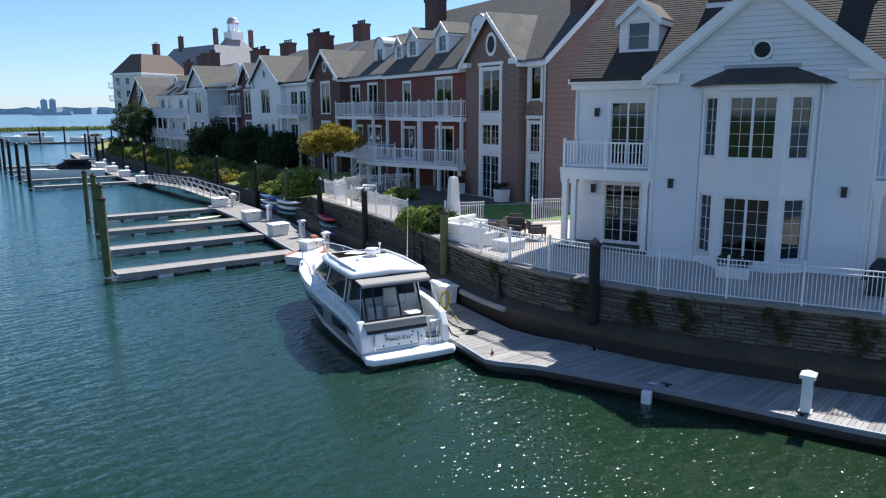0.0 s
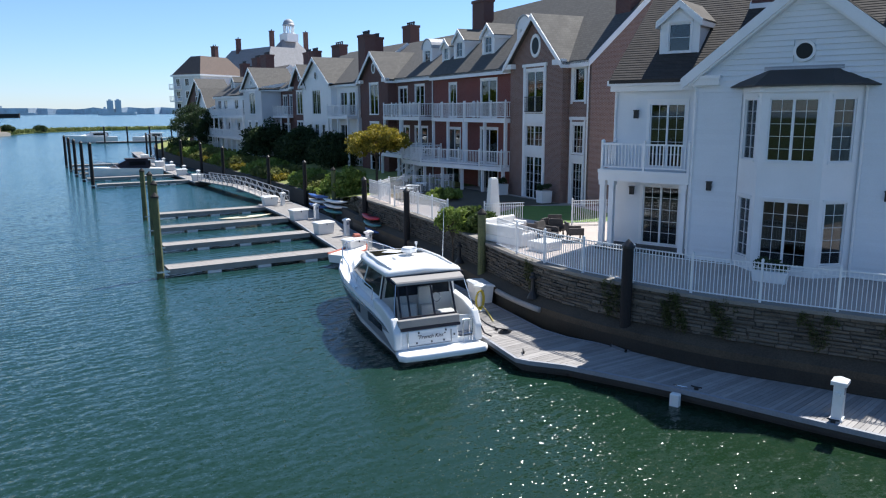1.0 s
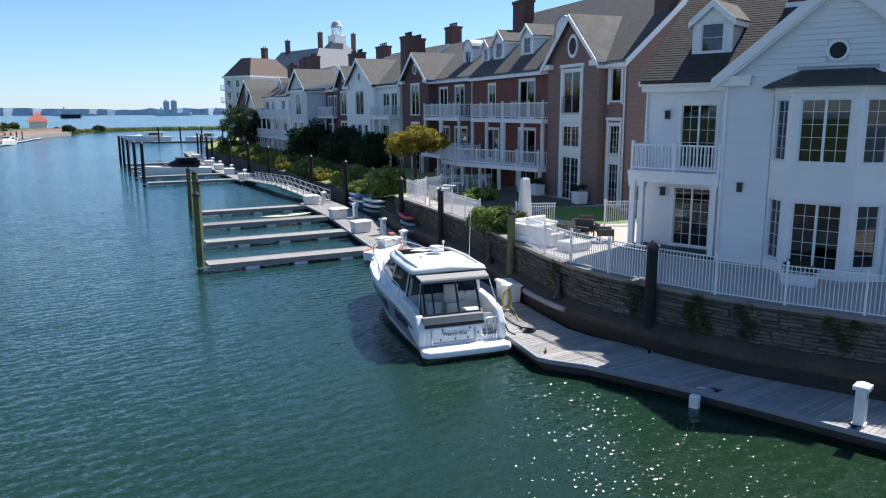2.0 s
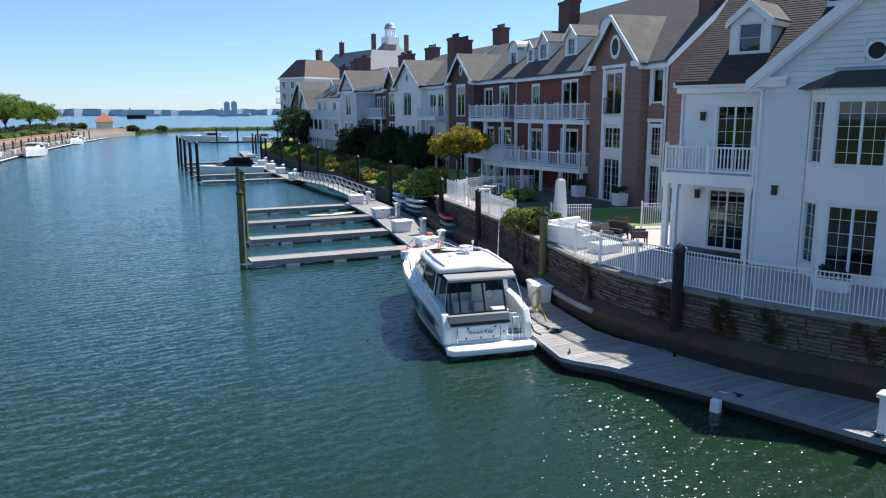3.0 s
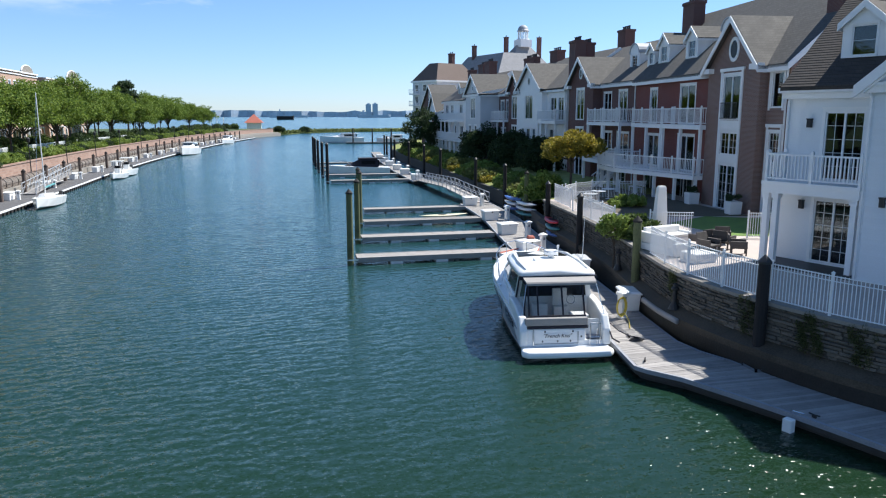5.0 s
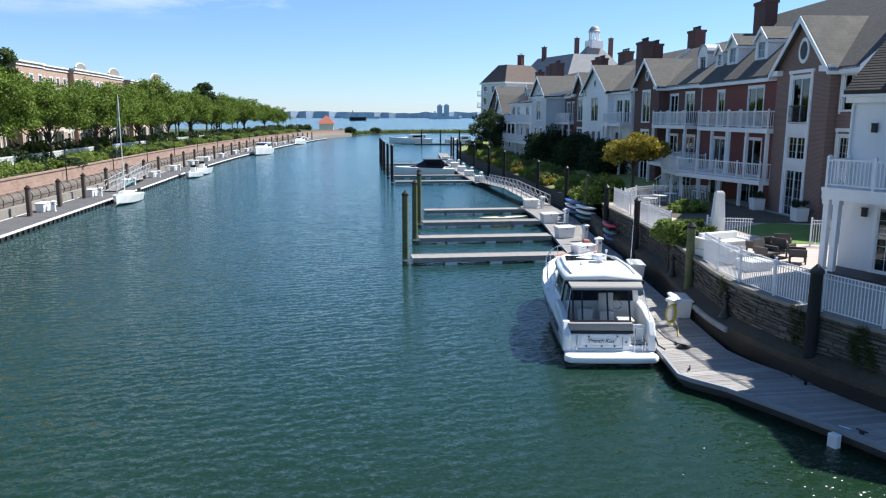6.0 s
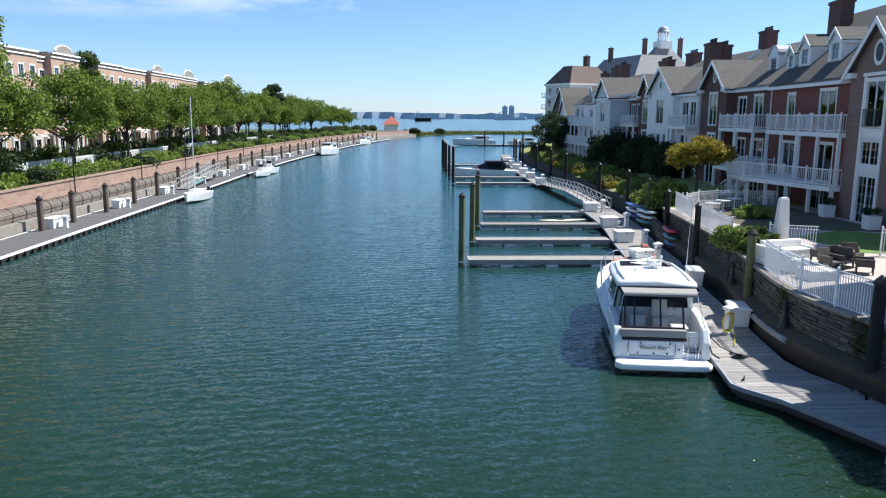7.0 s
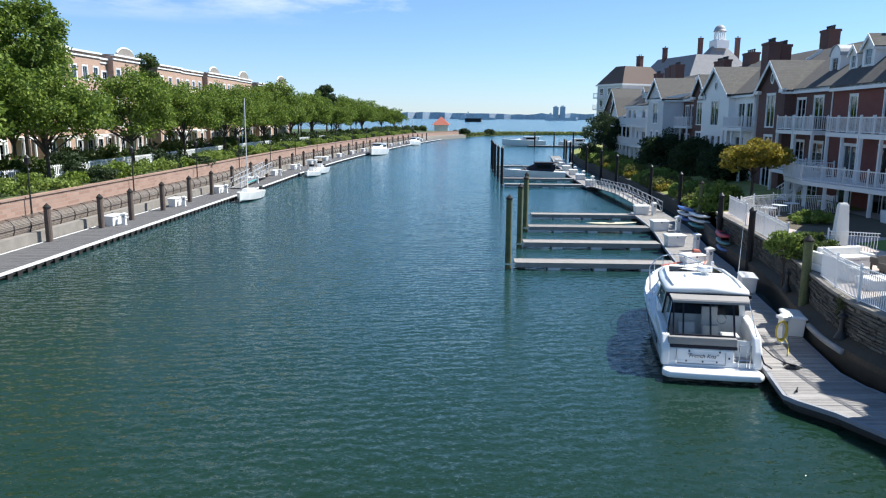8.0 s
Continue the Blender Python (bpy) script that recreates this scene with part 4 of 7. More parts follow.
# ---- row houses ----
def row_house(label, X, Y, turn, W, depth, eave, ridge, wall_m, gable=None, bal=(), wins=(), dorms=(), chims=(), base=2.4, roof_m=ROOF, gwall=None, front=None):
    """A terrace house: X, Y its left front corner, W its front; gable: (x0, x1, proud, apex, windows, round); bal: (x0, x1, y, z)."""
    h = thing("town_house", label, "house", pose(X, Y, 0, 0, 0, turn))
    g = Geo()
    xs, front_m = front or (0, wall_m)
    if front:
        part("front_wall", cells(Geo(), 0, xs, base, eave, 0, 0.3, [w[:4] for w in wins if w[1] < xs]), front_m, h, "deep red brick front behind the balconies")
    cells(g, xs, W, base, eave, 0, 0.3, [w[:4] for w in wins if w[0] > xs])
    for x in (0, W - 0.3):
        g.box(x, x + 0.3, 0.3, depth, base, eave)
        g.prism([(0, eave), (depth, eave), (depth / 2, ridge - 0.1)], x, x + 0.3, "yz")
    g.box(0.3, W - 0.3, depth - 0.3, depth, base, eave)
    part("wall", g, wall_m, h)
    part("interior", Geo().box(0.35, W - 0.35, 2.5, 2.6, base, eave).box(0.35, W - 0.35, 0.35, depth - 0.35, 7.7, 7.9).box(0.35, W - 0.35, 0.35, depth - 0.35, base, base + 0.1), DARK, h, "sheets painted dark for unlit rooms")
    gable_roof(h, 0, W, 0, depth, eave, ridge - eave, 0.35, 0.18, roof_m, "x")
    for w in wins:
        window(h, *w[:4], 0.0, *(w[4:6] if len(w) > 5 else (2, 3)), 0.12, mid=0.07 if w[1] - w[0] > 1.3 else 0.0)
    if gable:
        x0, x1, pr, apex, gw, rnd = gable
        c = (x0 + x1) / 2
        gm = gwall or wall_m
        g = Geo()
        cells(g, x0, x1, base, eave, -pr, -pr + 0.3, [w[:4] for w in gw])
        g.prism([(x0, eave), (x1, eave), (c, apex - 0.15)], -pr, -pr + 0.3, "xz")
        for x in (x0, x1 - 0.3):
            part("bay_cheek", Geo().box(x, x + 0.3, -pr + 0.3, 0.0, base, eave), gm, h)
        part("bay_wall", g, gm, h)
        for w in gw:
            window(h, *w[:4], -pr, *(w[4:6] if len(w) > 5 else (2, 4)), 0.14, mid=0.08 if w[1] - w[0] > 1.3 else 0.0)
        r = gable_roof(h, x0, x1, -pr, depth * 0.42, eave, apex - eave - 0.1, 0.4, 0.18, roof_m, "y", True, "gable_roof")
        for s, xe in ((-1, x0), (1, x1)):
            part("cornice_return", Geo().box(min(xe - s * 0.7, xe + s * 0.4), max(xe - s * 0.7, xe + s * 0.4), -pr - 0.38, -pr, eave - 0.35, eave - 0.02), WHITE, h)
        if rnd:
            rr, zc = rnd
            ring = part("round_window", Geo().add([(c + r * math.cos(2 * math.pi * i / 20), y, zc + r * 1.25 * math.sin(2 * math.pi * i / 20)) for r, y in ((rr * 0.72, -pr - 0.02), (rr * 0.72, -pr - 0.06), (rr, -pr - 0.06), (rr, -pr + 0.02)) for i in range(20)],
                        [(k * 20 + i, k * 20 + (i + 1) % 20, (k + 1) * 20 + (i + 1) % 20, (k + 1) * 20 + i) for k in range(3) for i in range(20)]), WHITE, h, "oval gable window surround")
            part("pane", Geo().prism([(c + rr * 0.73 * math.cos(2 * math.pi * i / 20), zc + rr * 0.91 * math.sin(2 * math.pi * i / 20)) for i in range(20)], -pr - 0.035, -pr - 0.01, "xz"), TINT, ring)
    for x0, x1, y, z, *more in bal:
        part("balcony", Geo().box(x0, x1, y, 0.0, z - 0.32, z), WHITE, h, "white balcony floor")
        railing(h, [(x0 + 0.05, -0.1), (x0 + 0.05, y + 0.06), (x1 - 0.05, y + 0.06), (x1 - 0.05, -0.1)], z, 1.15, 0.16)
        zb = more[0] if more else base
        n = max(1, round((x1 - x0) / 3.2))
        for i in range(n + 1):
            x = x0 + 0.12 + (x1 - x0 - 0.24) * i / n
            part("post", Geo().box(x - 0.1, x + 0.1, y + 0.02, y + 0.22, zb, z - 0.32), WHITE, h)
    for d in dorms:
        dormer(h, *d[:6], WHITE, *d[6:])
    for c in chims:
        chimney(h, *c)
    part("downpipe", Geo().tube([(W - 0.2, -0.08, base), (W - 0.2, -0.08, eave - 0.3)], 0.06, 6), WHITE, h)
    return h


H1 = row_house("red brick town house with gabled bay, white balconies and dormers", 27.9, 58.2, -95.3, 22.8, 12.0, 11.9, 17.3, BRICK,
               gable=(14.15, 20.55, 0.55, 14.95, [(16.3, 18.35, 8.6, 11.3, 2, 1), (16.3, 18.35, 6.3, 7.7, 4, 3), (16.3, 18.35, 2.7, 5.6, 4, 5)], (0.62, 12.95)),
               bal=[(1.7, 7.7, -1.0, 8.15, 4.6), (7.8, 14.2, -1.0, 8.15, 4.6)],
               wins=[(3.2, 4.5, 8.2, 10.9, 2, 1), (8.8, 11.2, 8.2, 11.0, 2, 1), (3.0, 5.2, 4.75, 7.2, 2, 1), (8.8, 11.4, 4.75, 7.3, 2, 1), (2.6, 5.0, 2.6, 4.3, 2, 1), (8.5, 11.5, 2.6, 4.3, 3, 1),
                     (21.05, 22.1, 9.3, 11.3, 1, 1), (21.05, 22.1, 6.0, 7.8, 3, 4), (21.05, 22.1, 2.7, 5.4, 3, 5)],
               dorms=[(7.8, 1.15, 13.0, 2.0, 1.6, 1.9, False, ROOF, 2, 2), (2.75, 1.15, 13.0, 2.1, 1.6, 1.9, False, ROOF, 2, 2), (0.15, 1.15, 13.0, 1.5, 1.3, 1.6, False, ROOF, 2, 2), (12.2, 1.7, 13.45, 1.9, 1.3, 1.6, True)],
               chims=[(1.0, 4.4, 14.6, 18.3, 2.1, 1.0), (21.9, 3.4, 13.6, 18.4, 1.4, 1.0)], front=(14.3, BRICKR))
# white surround of the bay's stacked windows
g = Geo()
g.box(15.95, 16.17, -0.62, -0.55, 2.6, 11.6).box(18.48, 18.7, -0.62, -0.55, 2.6, 11.6)
g.box(16.17, 18.48, -0.6, -0.55, 7.85, 8.5).box(16.17, 18.48, -0.6, -0.55, 5.75, 6.25).box(15.85, 18.8, -0.66, -0.55, 11.6, 11.8)
part("window_surround", g, WHITE, H1, "tall white panelled window surround")
g = Geo()
g.box(20.78, 20.92, -0.07, 0.0, 2.6, 8.1).box(22.23, 22.37, -0.07, 0.0, 2.6, 8.1).box(20.92, 22.23, -0.05, 0.0, 5.5, 5.9).box(20.72, 22.43, -0.1, 0.0, 8.1, 8.3)
g.box(20.78, 20.92, -0.07, 0.0, 9.1, 11.55).box(22.23, 22.37, -0.07, 0.0, 9.1, 11.55)
part("window_surround", g, WHITE, H1, "white window surround")
jr = Geo()
for i in range(16):
    x = 16.34 + 1.97 * i / 15
    jr.box(x - 0.012, x + 0.012, -0.72, -0.7, 8.6, 9.6)
jr.box(16.3, 18.35, -0.73, -0.69, 9.58, 9.63).box(16.3, 18.35, -0.73, -0.69, 8.6, 8.65)
part("window_grille", jr, BLACKIRON, H1, "black iron window grille")
# the lower deck, stepping out over the garden
deck_pts = [(1.9, -3.9), (6.0, -4.0), (10.0, -2.6), (14.15, -1.25)]
g = Geo()
poly = [(1.9, -0.02), *deck_pts, (14.15, -0.02)]
g.prism(poly, 4.35, 4.65, "xy")
part("deck", g, WHITE, H1, "white garden deck")
railing(H1, [(1.9, -0.2), *deck_pts, (14.15, -0.2)], 4.65, 1.12, 0.16)
for x, y in ((2.1, -3.7), (4.0, -3.8), (6.0, -3.75), (8.0, -3.1), (10.0, -2.4), (12.1, -1.75), (14.0, -1.1)):
    part("post", Geo().box(x - 0.1, x + 0.1, y, y + 0.2, 2.5, 4.35), WHITE, H1)
g = Geo()
for i in range(10):
    g.box(0.5, 1.6, -3.9 + i * 0.27, -3.62 + i * 0.27, 2.6 + i * 0.2, 2.65 + i * 0.2)
for x in (0.5, 1.6):
    g.bar((x, -3.95, 2.55), (x, -1.2, 4.6), 0.06, 0.25).bar((x, -3.95, 3.6), (x, -1.2, 5.65), 0.07, 0.07)
    for i in range(10):
        g.bar((x, -3.8 + i * 0.27, 2.65 + i * 0.2), (x, -3.8 + i * 0.27, 3.7 + i * 0.2), 0.03)
part("garden_stair", g, WHITE, H1, "white wooden garden stair")

row_house("dark red brick town house with a pointed gable and white balconies", 28.9, 77.6, -92.7, 19.4, 12.0, 11.9, 16.0, BRICKD,
          gable=(4.4, 11.3, 0.9, 14.6, [(6.8, 8.9, 8.4, 11.4, 2, 2), (6.8, 8.9, 5.9, 7.5, 2, 2), (6.8, 8.9, 2.7, 5.2, 2, 3)], (0.45, 13.0)),
          bal=[(11.4, 15.3, -1.5, 8.2, 4.5), (15.4, 19.3, -1.5, 8.2, 4.5), (11.4, 19.3, -1.8, 4.7, 2.5)],
          wins=[(12.0, 13.8, 8.3, 10.9), (15.6, 17.4, 8.3, 11.0), (12.2, 14.2, 4.8, 7.2), (15.5, 18.0, 4.8, 7.2), (12.4, 14.2, 2.6, 4.2), (15.6, 17.6, 2.6, 4.2)],
          dorms=[(14.6, 1.8, 13.0, 2.0, 1.5, 1.7, True)],
          chims=[(3.3, 0.3, 8.0, 16.7, 1.9, 1.2)])
row_house("white town house with a steep gable and corner balcony", 28.2, 90.3, -90.0, 15.4, 12.0, 11.9, 16.0, WHITE,
          gable=(0.3, 9.5, 0.7, 15.0, [(3.6, 6.2, 8.4, 11.2, 4, 2), (2.2, 3.2, 5.9, 7.2, 2, 2), (4.2, 5.4, 5.9, 7.2, 2, 2), (6.4, 7.4, 5.9, 7.2, 2, 2), (3.8, 6.0, 2.7, 5.0)], (0.5, 12.9)),
          bal=[(9.6, 15.3, -1.3, 8.2)], wins=[(10.6, 12.4, 8.3, 10.8), (13.0, 14.6, 8.3, 10.8), (10.4, 12.6, 4.8, 7.2)], dorms=[], chims=[(14.9, 2.5, 13.5, 16.6, 1.6, 1.0), (12.3, 8.3, 14.0, 18.4, 1.9, 1.2)])
row_house("dark grey gabled town house with narrow windows", 28.4, 101.2, -90.0, 12.0, 12.0, 11.9, 15.8, BRICKD,
          gable=(6.6, 12.0, 0.6, 14.5, [(8.2, 10.2, 8.4, 11.2), (8.2, 10.2, 5.8, 7.4), (8.2, 10.2, 2.7, 5.0)], (0.35, 12.9)),
          bal=[(0.2, 6.4, -1.3, 8.2)], wins=[(1.2, 2.8, 8.3, 10.8), (3.8, 5.4, 8.3, 10.8), (1.4, 3.6, 4.8, 7.0)], chims=[(6.0, 6.5, 14.0, 17.5, 2.6, 1.2), (1.0, 5.0, 13.5, 17.0, 2.0, 1.0)], dorms=[(3.0, 1.2, 12.7, 1.6, 1.2, 2.0)])
row_house("pale grey gabled town house with a long plain side wall", 25.9, 109.4, -90.0, 8.5, 12.0, 11.9, 13.0, GREYSIDE,
          gable=(0.0, 8.5, 0.3, 14.75, [(3.0, 5.5, 8.4, 11.3, 3, 2), (2.0, 3.2, 5.6, 7.3), (5.2, 6.4, 5.6, 7.3), (2.8, 5.6, 2.7, 5.2, 4, 3)], (0.35, 12.7)), wins=[], chims=[(4.0, 8.5, 12.0, 17.2, 2.0, 1.0)])
row_house("white town house with stacked balconies and stairs", 27.6, 134.0, -90.0, 22.5, 12.0, 11.4, 15.6, WHITE,
          bal=[(1.0, 11.0, -1.6, 8.0), (11.4, 22.0, -1.6, 8.0), (1.0, 22.0, -1.9, 4.8)],
          wins=[(2.0, 4.0, 8.2, 10.6), (6.0, 8.0, 8.2, 10.6), (12.5, 14.5, 8.2, 10.6), (17.0, 19.0, 8.2, 10.6), (3.0, 5.0, 4.9, 7.0), (8.0, 10.0, 4.9, 7.0), (13.0, 15.0, 4.9, 7.0), (18.0, 20.0, 4.9, 7.0)],
          dorms=[(17.0, 1.4, 12.3, 2.0, 1.3, 2.2), (7.0, 1.4, 12.3, 2.0, 1.3, 2.2)], chims=[(21.0, 3.0, 13.0, 17.2, 2.6, 1.3), (10.0, 5.0, 13.0, 17.5, 3.0, 1.3), (2.0, 5.0, 13.0, 17.0, 2.0, 1.2)])
row_house("small white gabled house with shingled roof", 27.0, 143.0, -90.0, 8.5, 10.0, 9.4, 12.0, WHITE,
          gable=(0.2, 8.3, 0.4, 12.9, [(3.0, 5.2, 5.8, 8.0), (3.0, 5.2, 2.8, 4.8)], None), wins=[])
row_house("red brick house with a broad gable", 28.6, 160.0, -90.0, 20.0, 12.0, 9.8, 13.0, BRICKD,
          gable=(1.0, 19.0, 0.4, 15.0, [(8.8, 11.2, 9.8, 11.6, 3, 2), (4.0, 6.0, 6.0, 8.4), (9.0, 11.0, 6.0, 8.4), (14.0, 16.0, 6.0, 8.4), (5.0, 8.0, 2.6, 5.0), (12.0, 15.0, 2.6, 5.0)], (0.9, 13.0)), wins=[], chims=[(15.0, 9.0, 13.0, 17.0, 1.6, 1.0)])


# ---- the large apartment house at the mouth of the channel ----
def apartment_house(name, label, X, Y, turn, W, D, floors, wall_m, roof_m, roof_h, base=2.4, fh=3.0, bays=6, chim=(), balc=True):
    h = thing(name, label, "building", pose(X, Y, 0, 0, 0, turn))
    top = base + floors * fh
    holes = []
    for f in range(floors):
        for i in range(bays):
            x = W * (i + 0.5) / bays
            holes.append((x - 0.7, x + 0.7, base + f * fh + 0.7, base + f * fh + 2.4))
    part("wall", cells(Geo(), 0, W, base, top, 0, 0.3, holes).box(0, 0.3, 0.3, D, base, top).box(W - 0.3, W, 0.3, D, base, top).box(0.3, W - 0.3, D - 0.3, D, base, top), wall_m, h)
    part("interior", Geo().box(0.4, W - 0.4, 2.0, 2.1, base, top), DARK, h, "sheets painted dark for unlit rooms")
    for a in holes:
        window(h, *a, 0.0, 2, 2, 0.1)
    part("cornice", Geo().box(-0.4, W + 0.4, -0.4, D + 0.4, top, top + 0.4), WHITE, h)
    part("roof", Geo().loft([[(-0.2, -0.2, top + 0.4), (W + 0.2, -0.2, top + 0.4), (W + 0.2, D + 0.2, top + 0.4), (-0.2, D + 0.2, top + 0.4)],
                             [(roof_h * 0.7, roof_h * 0.7, top + 0.4 + roof_h), (W - roof_h * 0.7, roof_h * 0.7, top + 0.4 + roof_h), (W - roof_h * 0.7, D - roof_h * 0.7, top + 0.4 + roof_h), (roof_h * 0.7, D - roof_h * 0.7, top + 0.4 + roof_h)]]), roof_m, h, "steep hipped roof")
    if balc:
        for f in range(1, floors):
            z = base + f * fh
            part("balcony", Geo().box(W * 0.02, W * 0.3, -1.5, 0, z - 0.2, z), WHITE, h, "pale balcony floor")
            railing(h, [(W * 0.02, -0.1), (W * 0.02, -1.45), (W * 0.3, -1.45), (W * 0.3, -0.1)], z, 1.1, 0.35)
    for c in chim:
        chimney(h, *c)
    return h


PALER = shingle_mat("pale_shingle_roof", (0.26, 0.26, 0.27))
BROWNR = shingle_mat("red_brown_roof", (0.13, 0.095, 0.08))
apartment_house("apartment_house", "tall grey apartment house with balconies and a hipped red-brown roof", 33.0, 196.0, -62.0, 10.0, 15.0, 5, GREYSIDE, BROWNR, 4.6, bays=3, chim=[(5.0, 9.5, 19.0, 25.2, 1.5, 1.1, BRICKD, 2)])
apartment_house("apartment_house", "long apartment house with pale roofs", 45.5, 214.0, -75.0, 30.0, 20.0, 5, GREYSIDE, PALER, 7.6, bays=8, balc=False, chim=[(9.5, 5.0, 18.0, 28.3, 1.1, 1.0, BRICKD, 1)])
HB = apartment_house("apartment_house", "apartment house with a steep roof under a white cupola", 59.4, 213.9, -75.0, 12.0, 16.0, 6, GREYSIDE, PALER, 8.2, bays=4, balc=False, chim=[(6.0, 2.2, 21.0, 31.2, 1.1, 1.0, BRICKD, 1), (6.0, 13.8, 21.0, 31.6, 1.1, 1.0, BRICKD, 1)])
cx, cy = 6.0, 8.0
cup = part("cupola", Geo().box(cx - 1.9, cx + 1.9, cy - 1.9, cy + 1.9, 28.5, 30.6).lathe([(2.0, 30.6), (2.0, 30.8), (1.6, 30.8)], cx, cy, 8), WHITE, HB, "white domed cupola")
for i in range(8):
    a = 2 * math.pi * i / 8
    part("column", Geo().lathe([(0.17, 30.8), (0.15, 33.0)], cx + 1.4 * math.cos(a), cy + 1.4 * math.sin(a), 6), WHITE, cup)
part("dome", Geo().lathe([(1.75, 33.0), (1.75, 33.3)] + [(1.6 * math.cos(t), 33.3 + 1.6 * math.sin(t)) for t in [0.0, 0.3, 0.6, 0.9, 1.2, 1.5]], cx, cy, 16), LEAD, cup, "pale grey dome", smooth=True)


# ---- far water, marsh and opposite shore ----
shore = Geo()
random.seed(5)
pts = [(-2600 + 40 * i, 4000 + random.uniform(-20, 20)) for i in range(131)]
hh = [30 + 18 * noise.noise(Vector((i * 0.09, 0, 0))) + 9 * noise.noise(Vector((i * 0.5, 3, 0))) for i in range(131)]
shore.loft([[(x, y, -2), (x, y, max(8, h)), (x, y + 60, -2)] for (x, y), h in zip(pts, hh)])
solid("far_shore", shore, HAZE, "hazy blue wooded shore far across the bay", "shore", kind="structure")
for i, (x, w, h) in enumerate(((472, 26, 66), (508, 26, 68))):
    t = thing("tower_block", "pale hazy tower block on the far shore", "tower", pose(x, 3960, 0), "twin towers")
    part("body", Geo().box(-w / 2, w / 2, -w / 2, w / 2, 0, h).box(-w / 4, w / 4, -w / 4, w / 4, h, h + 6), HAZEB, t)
for x, y, L, z in ((330, 2600, 120, 9), (12, 1500, 34, 7), (40, 2900, 150, 8), (-330, 2900, 90, 8)):
    s = thing("ship", "dark low ship lying far out in the bay", "ship", pose(x, y, 0, 0, 0, 8))
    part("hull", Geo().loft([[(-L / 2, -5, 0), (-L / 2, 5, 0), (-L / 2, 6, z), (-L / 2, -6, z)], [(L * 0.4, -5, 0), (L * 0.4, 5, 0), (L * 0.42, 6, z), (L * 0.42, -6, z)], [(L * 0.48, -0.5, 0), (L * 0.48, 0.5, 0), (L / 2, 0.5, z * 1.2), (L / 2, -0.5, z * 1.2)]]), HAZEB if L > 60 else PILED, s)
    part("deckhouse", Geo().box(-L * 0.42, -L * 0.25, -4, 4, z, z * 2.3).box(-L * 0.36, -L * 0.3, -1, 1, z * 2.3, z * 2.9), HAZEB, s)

MARSH = leaf_mat("marsh_grass", (0.10, 0.13, 0.03), (0.19, 0.20, 0.06))
g = Geo()
a = smooth_line([V2(-40, 318), V2(-14, 322), V2(8, 370), V2(30, 392), V2(70, 402), V2(160, 420)], 5)
b = [p + V2(4, 62) for p in a]
strip(g, a, b, -0.5, 0.55)
solid("marsh_spit", g, SCRUB, "low marsh spit closing the channel mouth", "marsh", kind="structure")
random.seed(8)
g = Geo()
for i in range(5000):
    k = random.random() * (len(a) - 1)
    p = a[int(k)].lerp(a[int(k) + 1], k % 1) + V2(random.uniform(0, 4), random.uniform(0.5, 50) * random.random())
    w, hgt, an = random.uniform(0.3, 0.8), random.uniform(0.8, 1.9), random.uniform(0, 3.14)
    dx, dy = w * math.cos(an), w * math.sin(an)
    g.add([(p.x - dx, p.y - dy, 0.4), (p.x + dx, p.y + dy, 0.4), (p.x + dx * 0.4 + random.uniform(-0.3, 0.3), p.y + dy, hgt)], [(0, 1, 2)])
ob = solid("marsh_grass", g, MARSH, "yellow-green reeds on the marsh spit", "reeds", kind="stuff")


# ---- plants ----
def leaf_cloud(centres, n_each, spread, size, seed, flat=0.7):
    """Many small leaf faces in clumps."""
    rng = np.random.default_rng(seed)
    c = np.repeat(np.array(centres), n_each, axis=0)
    n = len(c)
    d = rng.normal(size=(n, 3))
    d /= np.linalg.norm(d, axis=1)[:, None]
    r = spread * rng.uniform(0.25, 1, size=(n, 1)) ** 0.6
    p = c + d * r * np.array([1, 1, flat])
    u = rng.normal(size=(n, 3))
    u /= np.linalg.norm(u, axis=1)[:, None]
    w = np.cross(u, rng.normal(size=(n, 3)))
    w /= np.linalg.norm(w, axis=1)[:, None]
    s = size * rng.uniform(0.6, 1.3, size=(n, 1))
    v = np.stack([p - u * s, p + w * s * 0.55, p + u * s, p - w * s * 0.55], axis=1).reshape(-1, 3)
    g = Geo()
    g.v = [tuple(q) for q in v.tolist()]
    g.f = [(4 * i, 4 * i + 1, 4 * i + 2, 4 * i + 3) for i in range(n)]
    return g


def crown_centres(rng, k, rx, rz, z, shell=0.55):
    out = []
    while len(out) < k:
        d = Vector((rng.gauss(0, 1), rng.gauss(0, 1), rng.gauss(0, 1))).normalized()
        r = rng.uniform(shell, 1.0)
        bumpy = 0.8 + 0.35 * noise.noise(d * 2.2 + Vector((z, k, 0)))
        q = Vector((d.x * rx, d.y * rx, d.z * rz)) * r * bumpy
        if d.z > -0.75:
            out.append((q.x, q.y, z + q.z))
    return out


